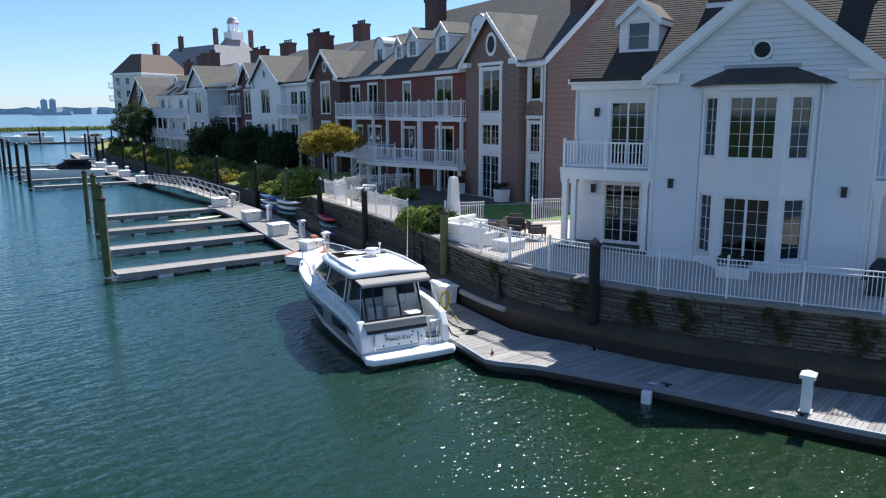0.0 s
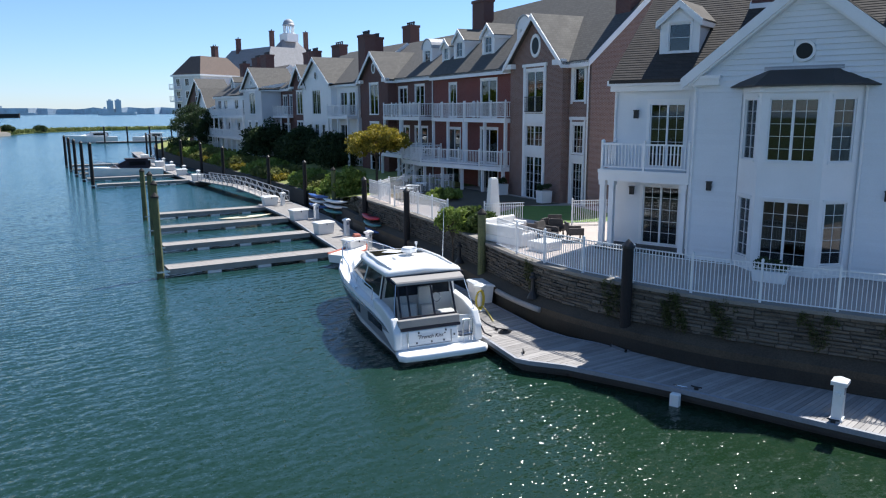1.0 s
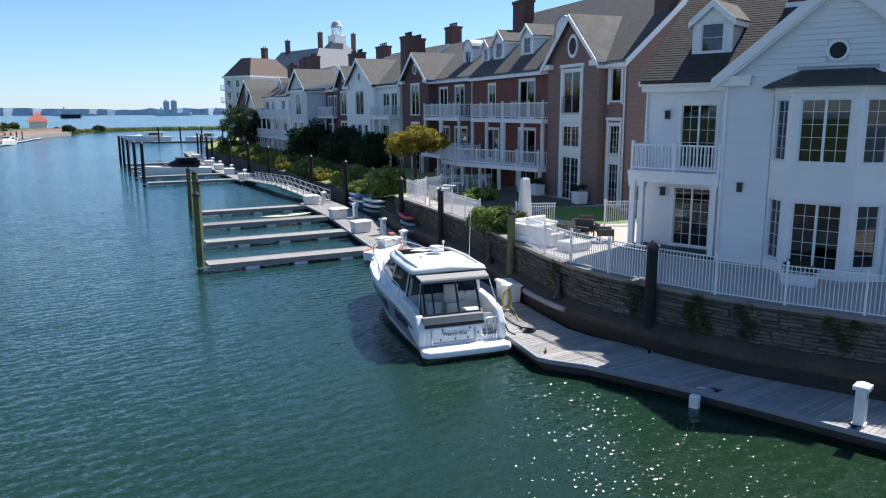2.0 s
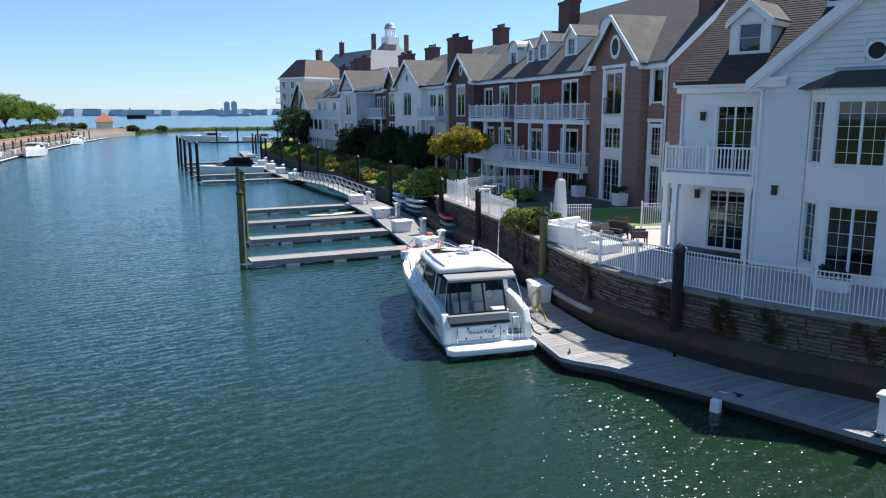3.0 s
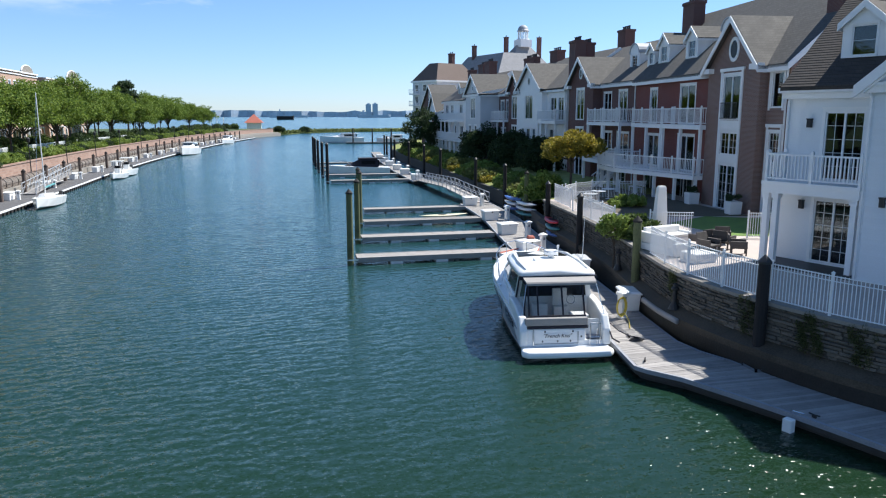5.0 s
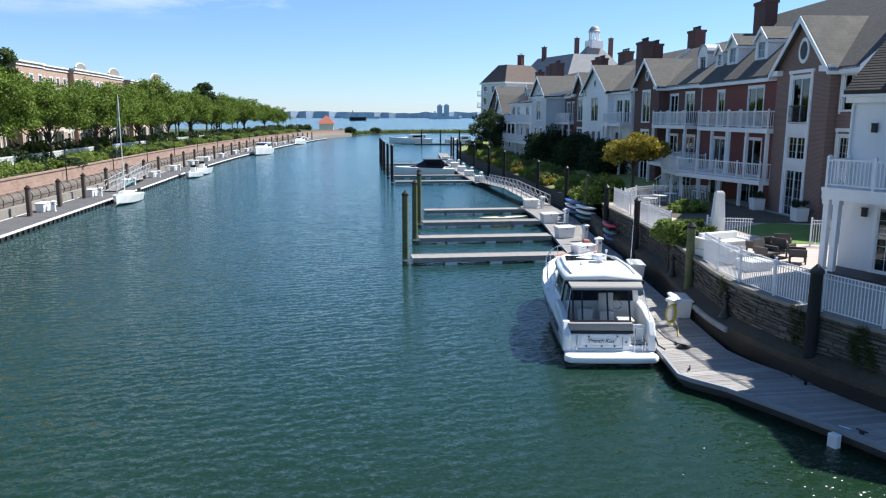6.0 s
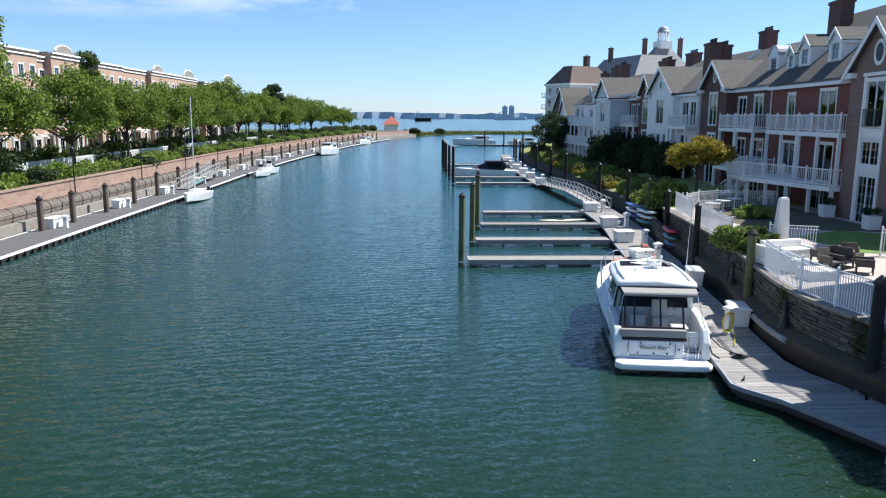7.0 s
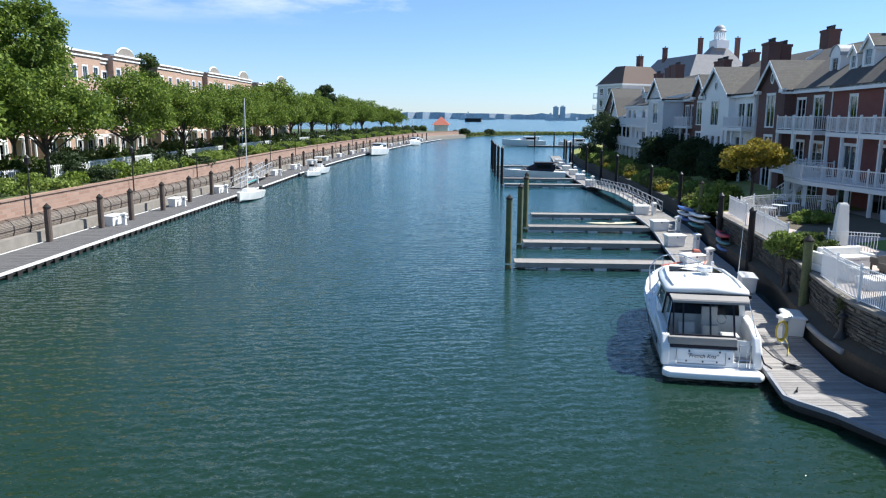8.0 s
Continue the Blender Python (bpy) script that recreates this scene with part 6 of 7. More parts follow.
    part("horn", Geo().tube([(-0.55, 3.7, 3.08), (-0.55, 3.95, 3.1)], 0.04, 8), GEL, top)
    part("antenna", Geo().tube([(1.3, 3.4, 2.5), (1.34, 3.3, 5.2)], 0.018, 5, 0.008), GEL, b, "tall white whip antenna")
    # visor and the clear canvas enclosure
    g = Geo().loft([[(-1.4, 2.1, 2.74), (1.4, 2.1, 2.74), (1.4, 2.1, 2.8), (-1.4, 2.1, 2.8)], [(-1.34, 1.5, 2.62), (1.34, 1.5, 2.62), (1.34, 1.5, 2.68), (-1.34, 1.5, 2.68)], [(-1.32, 1.45, 2.55), (1.32, 1.45, 2.55), (1.32, 1.46, 2.63), (-1.32, 1.46, 2.63)]])
    part("visor", g, CANVAS, b, "grey canvas visor")
    part("roof_edge", Geo().box(-1.5, 1.5, 1.95, 2.06, 2.66, 2.8), CANVASN, b, "dark roof edge trim")
    g = Geo()
    for x in (-1.3, -0.95, 0.0, 0.82):
        g.bar((x, 1.08, 1.44), (x * 0.98, 1.56, 2.58), 0.06, 0.05)
    g.bar((-1.32, 1.08, 1.47), (0.86, 1.08, 1.47), 0.06, 0.05).bar((-1.3, 1.54, 2.56), (0.84, 1.54, 2.56), 0.05, 0.05)
    part("enclosure_frame", g, CANVASN, b, "dark enclosure seams")
    p = part("enclosure_pane", Geo().add([(-1.3, 1.08, 1.47), (0.82, 1.08, 1.47), (0.8, 1.55, 2.57), (-1.28, 1.55, 2.57), (-1.3, 1.095, 1.47), (0.82, 1.095, 1.47), (0.8, 1.565, 2.57), (-1.28, 1.565, 2.57)],
             [(0, 1, 2, 3), (7, 6, 5, 4), (0, 4, 5, 1), (1, 5, 6, 2), (2, 6, 7, 3), (3, 7, 4, 0)]), VINYL, b, "clear vinyl enclosure")
    p.visible_shadow = False
    for s in (-1, 1):
        part("visor_strut", Geo().tube([(s * 1.34, 1.5, 2.6), (s * 1.56, 1.1, 1.5)], 0.018, 5), STEEL, b)
    p = part("enclosure_side", Geo().add([(-1.46, 1.2, 1.5), (-1.46, 2.85, 1.75), (-1.34, 2.8, 2.7), (-1.34, 1.55, 2.58)], [(0, 1, 2, 3)]), VINYL, b)
    p.visible_shadow = False
    g = Geo()
    for a, c in (((-1.49, 1.06, 1.45), (-1.49, 2.85, 1.74)), ((-1.36, 1.54, 2.57), (-1.36, 2.8, 2.72)), ((-1.49, 2.78, 1.74), (-1.36, 2.72, 2.7)), ((-1.48, 1.1, 1.46), (-1.36, 1.55, 2.57))):
        g.bar(a, c, 0.06, 0.06)
    part("enclosure_side_frame", g, CANVASN, b, "dark canvas edging of the side curtain")
    for s in (-1, 1):
        part("stanchion", Geo().tube([(s * 1.2, 0.7, 0.42), (s * 1.2, 0.7, 1.05)], 0.02, 5), STEEL, b)
    part("helm_wheel", Geo().tube([(0.62 + 0.17 * math.cos(a), 2.42 + 0.05 * math.sin(a), 1.75 + 0.17 * math.sin(a)) for a in [2 * math.pi * i / 14 for i in range(15)]], 0.018, 5), STEEL, b)
    part("ladder", Geo().tube([(0.92, 0.66, 0.42), (0.92, 0.66, 1.3), (1.3, 0.66, 1.3), (1.3, 0.66, 0.42)], 0.02, 6).tube([(0.92, 0.66, 0.75), (1.3, 0.66, 0.75)], 0.016, 5), STEEL, b, "folded steel boarding ladder")
    part("stern_line", Geo().tube([(1.5, 1.2, 1.5), (1.62, 0.8, 1.1), (1.75, 0.6, 0.7), (2.0, 0.5, 0.56)], 0.03, 5), CANVASN, b, "dark stern line")
    # cockpit furniture
    part("helm_seat", Geo().box(-0.1, 0.45, 2.1, 2.5, 0.7, 1.55).box(-0.1, 0.45, 2.4, 2.52, 1.55, 2.2), FABRIC, b, "white helm seat")
    part("cockpit_bench", Geo().box(-1.35, -0.25, 1.2, 1.75, 0.7, 1.2).box(-1.0, -0.45, 1.75, 2.1, 1.2, 1.75), FABRIC, b, "white cockpit bench")
    part("cockpit_table", Geo().box(0.45, 1.1, 1.5, 2.1, 1.3, 1.35).lathe([(0.05, 0.7), (0.05, 1.3)], 0.75, 1.8, 8), GEL, b)
    # rails, cleats and lines
    for s in (-1, 1):
        tp = [(s * 1.52, 6.4, 1.8), (s * 1.5, 6.9, 2.3), (s * 1.36, 8.3, 2.45), (s * 0.98, 9.6, 2.55), (s * 0.5, 10.5, 2.62), (0, 10.85, 2.64)]
        g = Geo().tube(tp, 0.022, 6)
        for x, y, z in tp[1:5]:
            g.tube([(x, y, z), (x * 1.01, y - 0.1, z - 0.66)], 0.016, 5)
        part("bow_rail", g, STEEL, b, "polished bow rail")
        part("grab_rail", Geo().tube([(s * 1.62, 3.4, 1.62), (s * 1.56, 3.5, 2.05), (s * 1.5, 5.6, 2.12), (s * 1.5, 5.8, 1.75)], 0.018, 5), STEEL, b)
        for y in (1.6, 5.4, 9.2):
            x, z = side(y, 1.0)
            part("cleat", Geo().box(s * (x - 0.12) - 0.03, s * (x - 0.12) + 0.03, y - 0.12, y + 0.12, z + 0.16, z + 0.2).box(s * (x - 0.12) - 0.02, s * (x - 0.12) + 0.02, y - 0.04, y + 0.04, z + 0.08, z + 0.17), STEEL, b)
    for x, z in ((-0.85, 0.6), (-0.28, 0.6), (0.2, 0.6), (0.62, 0.75), (-0.75, 0.95), (0.3, 0.95)):
        part("deck_light", Geo().box(x - 0.025, x + 0.025, 0.69 + (z - 0.4) * 0.18, 0.75 + (z - 0.4) * 0.18, z - 0.03, z + 0.03), BLACKIRON, b)
    txt = bpy.data.curves.new("lettering", "FONT")
    txt.body, txt.size, txt.shear, txt.extrude, txt.align_x = '"French Kiss"', 0.2, 0.3, 0.006, "CENTER"
    txt.offset = 0.0
    txt.materials.append(CANVASN)
    ob = new("lettering", txt)
    ob.parent = b
    ob.matrix_basis = pose(-0.3, 0.735, 0.74, 79, 0, 0)
    tagged(ob, "dark slanted boat name lettering")
    return b


motor_yacht()
for a, c in (((8.85, 23.2, 1.5), (10.2, 22.6, 0.55)), ((9.1, 27.0, 1.75), (10.6, 28.2, 0.55))):
    mid = [(a[0] + (c[0] - a[0]) * t, a[1] + (c[1] - a[1]) * t, a[2] + (c[2] - a[2]) * t - 0.25 * math.sin(math.pi * t)) for t in (0, 0.25, 0.5, 0.75, 1)]
    solid("mooring_line", Geo().tube(mid, 0.022, 5), CANVASN, "dark mooring line from yacht to dock cleat", "rope")


def small_boat(x, y, turn, L, B, label, kind="open", cover=GEL):
    """A small moored boat: open, cruiser or sail."""
    b = thing("moored_boat", label, "boat", pose(x, y, 0, 0, 0, turn), "")
    fr = [(0.0, 0.86), (0.3, 1.0), (0.6, 0.95), (0.82, 0.62), (0.95, 0.2), (1.0, 0.03)]
    H = L * 0.12
    g = Geo().loft([[(0, L * t, -0.2 + 0.4 * t * t), (B / 2 * w * 0.8, L * t, 0.05 + 0.3 * t * t), (B / 2 * w, L * t, H * (1 + 0.35 * t)), (B / 2 * w * 0.86, L * t, H * (1 + 0.35 * t) + 0.03),
                    (0, L * t, H * (1 + 0.35 * t) + 0.03 - (0.28 if kind == "open" and t < 0.7 else 0)), (-B / 2 * w * 0.86, L * t, H * (1 + 0.35 * t) + 0.03), (-B / 2 * w, L * t, H * (1 + 0.35 * t)), (-B / 2 * w * 0.8, L * t, 0.05 + 0.3 * t * t)] for t, w in fr])
    part("hull", g, GEL, b, "white hull")
    if kind == "open":
        part("console", Geo().box(-0.35, 0.35, L * 0.42, L * 0.52, H - 0.2, H + 0.8), GEL, b)
        part("windscreen", Geo().add([(-0.4, L * 0.5, H + 0.8), (0.4, L * 0.5, H + 0.8), (0.35, L * 0.46, H + 1.15), (-0.35, L * 0.46, H + 1.15)], [(0, 1, 2, 3)]), TINT, b)
        part("seat", Geo().box(-0.45, 0.45, L * 0.28, L * 0.36, H - 0.2, H + 0.35), FABRIC, b)
        for sx in (-0.55, 0.55):
            for ty in (0.36, 0.54):
                part("canopy_post", Geo().tube([(sx, L * ty, H - 0.1), (sx * 0.95, L * ty, H + 1.75)], 0.035, 5), STEEL, b)
        bevel(part("canopy", Geo().box(-0.75, 0.75, L * 0.3, L * 0.6, H + 1.75, H + 1.85), GEL, b, "white hard canopy"), 0.03)
        part("outboard", Geo().box(-0.2, 0.2, -0.5, -0.05, 0.4, H + 0.45).box(-0.1, 0.1, -0.35, -0.1, -0.3, 0.4), BLACKIRON, b, "black outboard motor")
    elif kind == "sail":
        part("cabin", Geo().loft([[(-0.6, L * 0.4, H), (0.6, L * 0.4, H), (0.5, L * 0.4, H + 0.5), (-0.5, L * 0.4, H + 0.5)], [(-0.35, L * 0.75, H * 1.2), (0.35, L * 0.75, H * 1.2), (0.25, L * 0.72, H + 0.55), (-0.25, L * 0.72, H + 0.55)]]), GEL, b)
        part("mast", Geo().tube([(0, L * 0.55, H), (0, L * 0.54, H + L * 1.55)], 0.06, 6, 0.04), GEL, b, "bare white mast")
        part("boom", Geo().tube([(0, L * 0.54, H + 1.1), (0, L * 0.05, H + 1.2)], 0.09, 6), TEALP, b, "boom with green sail cover")
        part("stay", Geo().tube([(0, L * 0.97, H * 1.3), (0, L * 0.54, H + L * 1.52)], 0.012, 4), STEEL, b)
        part("outboard", Geo().box(-0.5, -0.2, -0.45, -0.05, 0.3, H + 0.4), BLACKIRON, b, "black outboard motor")
    else:
        c = part("cabin", Geo().loft([[(-B * 0.4, L * 0.18, H), (B * 0.4, L * 0.18, H), (B * 0.34, L * 0.2, H + 1.35), (-B * 0.34, L * 0.2, H + 1.35)], [(-B * 0.38, L * 0.5, H), (B * 0.38, L * 0.5, H), (B * 0.32, L * 0.48, H + 1.35), (-B * 0.32, L * 0.48, H + 1.35)], [(-B * 0.25, L * 0.74, H * 1.2), (B * 0.25, L * 0.74, H * 1.2), (B * 0.2, L * 0.6, H + 0.75), (-B * 0.2, L * 0.6, H + 0.75)]]), cover, b, "cabin or canvas enclosure")
        part("cabin_window", Geo().box(-B * 0.385, B * 0.385, L * 0.24, L * 0.46, H + 0.55, H + 1.05), TINT, c, "dark cabin windows")
        part("hardtop", Geo().box(-B * 0.39, B * 0.39, L * 0.1, L * 0.5, H + 1.35, H + 1.44), cover, c)
        part("cabin_door", Geo().box(-B * 0.28, B * 0.28, L * 0.165, L * 0.19, H + 0.3, H + 1.15), TINT, c, "dark cabin door")
        part("windscreen", Geo().loft([[(-B * 0.3, L * 0.505, H + 1.24), (B * 0.3, L * 0.505, H + 1.24), (B * 0.3, L * 0.49, H + 1.2), (-B * 0.3, L * 0.49, H + 1.2)], [(-B * 0.2, L * 0.592, H + 0.83), (B * 0.2, L * 0.592, H + 0.83), (B * 0.2, L * 0.575, H + 0.8), (-B * 0.2, L * 0.575, H + 0.8)]]), TINT, c, "dark raked windscreen")
        part("bow_rail", Geo().tube([(B * 0.42, L * 0.62, H * 1.2 + 0.1), (B * 0.38, L * 0.7, H + 0.95), (0, L * 0.98, H + 1.1), (-B * 0.38, L * 0.7, H + 0.95), (-B * 0.42, L * 0.62, H * 1.2 + 0.1)], 0.03, 5), STEEL, b)
    return b


small_boat(-25.4, 80.0, 180, 6.6, 2.3, "small white sailing boat with a bare mast and outboard", "sail")
small_boat(-25.2, 118.5, 180, 7.0, 2.5, "white open motorboat with a windscreen at the dock", "open")
small_boat(-25.2, 112.0, 178, 5.6, 2.2, "small white open boat at the dock", "open")
small_boat(-22.3, 180.0, 172, 11.0, 3.8, "white cabin cruiser moored at the quay dock", "cruiser")
small_boat(-18.0, 243.0, 168, 9.0, 3.2, "white cabin boat moored farther along the dock", "cruiser")
small_boat(13.3, 108.2, 90, 9.2, 2.9, "grey-white sports boat under a navy canvas cover", "cruiser", CANVASN)
small_boat(24.0, 238.0, 95, 14.0, 4.2, "white boat with a tower at the far floating dock", "cruiser")
small_boat(38.0, 236.0, 95, 10.0, 3.4, "white boat at the far floating dock", "cruiser")
dock("far_dock", "grey floating dock at the channel mouth", [V2(18, 231), V2(60, 226)], [V2(18, 233.5), V2(60, 228.5)], 0.5, False)
for x in (20, 26, 32, 38, 44, 50):
    pile(x, 230.5 - (x - 20) * 0.1, 4.6, 0.22, PILED, "dark pile at the far floating dock")


# ---- gangways ----
def gangway(name, label, a, b, w=1.4, h=1.1, material=LEAD):
    """A ramp with truss side rails from a to b."""
    t = thing(name, label, "gangway")
    a, b = Vector(a), Vector(b)
    d = (b - a).normalized()
    s = Vector((d.y, -d.x, 0)).normalized() * (w / 2)
    g = Geo().loft([[p - s, p + s, p + s + Vector((0, 0, 0.1)), p - s + Vector((0, 0, 0.1))] for p in (a, b)])
    part("ramp", g, TIMBER, t)
    n = max(3, int((b - a).length / 1.6))
    for k in (-1, 1):
        g = Geo().tube([a + s * k + Vector((0, 0, h)), b + s * k + Vector((0, 0, h))], 0.045, 6).tube([a + s * k + Vector((0, 0, h * 0.55)), b + s * k + Vector((0, 0, h * 0.55))], 0.03, 6)
        for i in range(n + 1):
            p = a.lerp(b, i / n) + s * k
            g.tube([p, p + Vector((0, 0, h))], 0.035, 5)
            if i < n:
                q = a.lerp(b, (i + 1) / n) + s * k
                g.tube([p, q + Vector((0, 0, h))], 0.025, 5)
        part("side_rail", g, material, t, "pale metal truss rail")
    return t


gangway("gangway", "pale metal gangway with truss rails on the quay dock", (-29.2, 84.0, 0.5), (-29.6, 100.0, 1.5), 1.3, 1.2)
gangway("gangway", "pale planked footbridge with metal rails between docks", (16.2, 66.0, 0.45), (15.6, 78.0, 0.9), 1.4, 1.0)
gangway("gangway", "pale planked footbridge with metal rails between docks", (15.6, 78.0, 0.9), (15.0, 91.2, 0.5), 1.4, 1.0)

# ---- fences ----
PICK = Geo().box(-0.011, 0.011, -0.011, 0.011, 0.07, 1.3).mesh("picket", WHITE)
FPOST = Geo().box(-0.035, 0.035, -0.035, 0.035, 0, 1.36).lathe([(0.06, 1.36), (0.06, 1.385), (0.008, 1.43)], 0, 0, 4, math.pi / 4).mesh("post", WHITE)


def fence(line, z=TERRACE, panel=2.15, label="white metal picket fence along the seawall", h=1.3):
    """Panels between posts; each one a thing with rails, posts and pickets."""
    P = along([p.to_3d() for p in line], panel)
    for (a, d0), (b, d1) in zip(P, P[1:]):
        L = (b - a).length
        t = thing("fence_panel", label, "fence", pose(a.x, a.y, z, 0, 0, math.degrees(math.atan2(b.y - a.y, b.x - a.x))), "fence panels")
        shared("post", FPOST, t, pose(0, 0, 0))
        for zz, hh in ((h - 0.03, 0.035), (h - 0.18, 0.025), (0.1, 0.03)):
            part("rail", Geo().box(0.03, L - 0.03, -0.016, 0.016, zz - hh / 2, zz + hh / 2), WHITE, t)
        n = int(L / 0.115)
        for i in range(1, n):
            shared("picket", PICK, t, pose(L * i / n, 0, 0))


fence([p for p in shifted(QUAY, 0.2) if 4.5 < p.y < 30.2])
fence([V2(14.5, 33.9), V2(15.05, 38.0), V2(15.5, 42.0)], TERRACE - 0.02)
fence([V2(15.5, 42.0), V2(17.7, 42.6)], TERRACE - 0.02)
fence([V2(15.5, 31.9), V2(17.4, 31.2), V2(19.2, 30.55)])
fence([V2(20.1, 30.4), V2(22.3, 29.6), V2(24.0, 28.9)])
fence([V2(17.0, 47.0), V2(19.4, 49.6), V2(24.5, 49.0)], TERRACE - 0.1)
fence([V2(16.0, 43.6), V2(16.6, 48.6)], TERRACE - 0.02)

# ---- terrace things ----
lawn = Geo().prism([(19.6, 31.2), (24.4, 29.6), (25.2, 36.5), (22.5, 38.0), (19.0, 36.0)], TERRACE - 0.05, TERRACE + 0.015, "xy")
solid("lawn", lawn, LAWN, "small bright green lawn between houses", "lawn", kind="structure")
g = Geo().prism([(18.5, 38.8), (25.3, 37.5), (25.4, 57), (20.5, 57), (17.0, 44)], TERRACE - 0.05, TERRACE + 0.012, "xy")
solid("shaded_garden", g, SOIL, "dark planted garden and paths before the brick house", "garden", kind="structure")
t = thing("furled_umbrella", "tall white covered patio umbrella", "umbrella", pose(16.1, 32.0, TERRACE))
part("cover", Geo().loft([[(-0.34, -0.2, 0.1), (0.34, -0.2, 0.1), (0.34, 0.2, 0.1), (-0.34, 0.2, 0.1)], [(-0.3, -0.17, 1.2), (0.3, -0.17, 1.2), (0.3, 0.17, 1.2), (-0.3, 0.17, 1.2)], [(-0.22, -0.13, 2.48), (0.22, -0.13, 2.48), (0.22, 0.13, 2.48), (-0.22, 0.13, 2.48)], [(-0.16, -0.09, 2.58), (0.16, -0.09, 2.58), (0.16, 0.09, 2.58), (-0.16, 0.09, 2.58)]]), FABRIC, t)
part("base", Geo().box(-0.4, 0.4, -0.35, 0.35, 0, 0.1), CONC, t)


def sofa(x, y, turn, w, label):
    t = thing("outdoor_sofa", label, "sofa", pose(x, y, TERRACE, 0, 0, turn), "terrace seating")
    bevel(part("base", Geo().box(-w / 2, w / 2, -0.45, 0.45, 0.05, 0.36), WHITE, t), 0.03)
    bevel(part("backrest", Geo().box(-w / 2, w / 2, 0.22, 0.45, 0.36, 0.86), FABRIC, t), 0.07, 3)
    n = max(1, round(w / 0.8))
    for i in range(n):
        bevel(part("seat_cushion", Geo().box(-w / 2 + w * i / n + 0.01, -w / 2 + w * (i + 1) / n - 0.01, -0.45, 0.2, 0.37, 0.52), FABRIC, t), 0.04, 3)
    for s in (-1, 1):
        bevel(part("armrest", Geo().box(s * w / 2 - 0.1, s * w / 2 + 0.1, -0.45, 0.45, 0.05, 0.62), FABRIC, t), 0.05, 3)
    return t


sofa(13.95, 27.8, 100, 2.5, "white outdoor sofa with cushions beside the fence")
sofa(15.2, 29.7, 15, 2.2, "white outdoor sofa with a tall back on the terrace")
t = thing("ottoman", "low white outdoor ottoman on the terrace", "ottoman", pose(14.4, 25.6, TERRACE, 0, 0, 10))
bevel(part("cushion", Geo().box(-0.6, 0.6, -0.5, 0.5, 0.1, 0.42), FABRIC, t), 0.06, 3)
part("base", Geo().box(-0.55, 0.55, -0.45, 0.45, 0, 0.1), WHITE, t)


def wicker_chair(x, y, turn):
    t = thing("wicker_chair", "grey-brown wicker garden chair", "chair", pose(x, y, TERRACE, 0, 0, turn), "terrace seating")
    bevel(part("seat", Geo().box(-0.35, 0.35, -0.35, 0.35, 0.3, 0.42), WICKER, t), 0.03)
    part("backrest", Geo().loft([[(-0.36, 0.3, 0.4), (0.36, 0.3, 0.4), (0.36, 0.38, 0.4), (-0.36, 0.38, 0.4)], [(-0.34, 0.42, 0.9), (0.34, 0.42, 0.9), (0.34, 0.48, 0.9), (-0.34, 0.48, 0.9)]]), WICKER, t)
    for s in (-1, 1):
        part("armrest", Geo().box(s * 0.36 - 0.05, s * 0.36 + 0.05, -0.33, 0.38, 0.42, 0.64), WICKER, t)
        for yy in (-0.3, 0.3):
            part("leg", Geo().box(s * 0.32 - 0.03, s * 0.32 + 0.03, yy - 0.03, yy + 0.03, 0, 0.3), WICKER, t)
    return t


for x, y, a in ((16.3, 28.6, 200), (17.2, 28.0, 120), (15.9, 27.2, 20), (17.0, 26.6, 60), (17.9, 29.3, 150)):
    wicker_chair(x, y, a)
t = thing("garden_table", "round dark garden table with a glass top", "table", pose(16.5, 27.7, TERRACE))
part("tabletop", Geo().lathe([(0.55, 0.44), (0.55, 0.48)], 0, 0, 20), TINT, t)
part("pedestal", Geo().lathe([(0.3, 0), (0.08, 0.08), (0.08, 0.44)], 0, 0, 12), WICKER, t)


def planter(x, y, turn, w, d, h, z=TERRACE, seed=1):
    t = thing("planter", "white square planter with a clipped dark shrub", "planter", pose(x, y, z, 0, 0, turn), "white planters")
    bevel(part("box", Geo().loft([[(-w / 2 * 0.9, -d / 2 * 0.9, 0), (w / 2 * 0.9, -d / 2 * 0.9, 0), (w / 2 * 0.9, d / 2 * 0.9, 0), (-w / 2 * 0.9, d / 2 * 0.9, 0)], [(-w / 2, -d / 2, h), (w / 2, -d / 2, h), (w / 2, d / 2, h), (-w / 2, d / 2, h)]]), WHITE, t), 0.02)
    rng = random.Random(seed)
    part("plant", leaf_cloud([(rng.uniform(-w, w) * 0.4, rng.uniform(-d, d) * 0.35, h + rng.uniform(0.05, 0.35)) for i in range(14)], 60, 0.2, 0.05, seed), LEAFD, t, fix=False)


planter(17.2, 16.6, -69, 1.2, 0.4, 0.42, TERRACE, 91)
planter(25.2, 44.0, -95, 0.8, 0.8, 0.8, TERRACE, 92)
planter(24.8, 38.6, -95, 0.8, 0.8, 0.8, TERRACE, 93)
t = thing("garden_bench", "white wooden garden bench under the deck", "bench", pose(25.0, 52.0, TERRACE, 0, 0, -95))
part("seat", Geo().box(-0.8, 0.8, -0.25, 0.25, 0.42, 0.47), WHITE, t)
g = Geo().box(-0.8, 0.8, 0.22, 0.27, 0.85, 0.92).box(-0.8, 0.8, 0.22, 0.27, 0.55, 0.6)
for i in range(13):
    g.box(-0.76 + i * 0.127 - 0.015, -0.76 + i * 0.127 + 0.015, 0.23, 0.26, 0.6, 0.86)
part("backrest", g, WHITE, t)
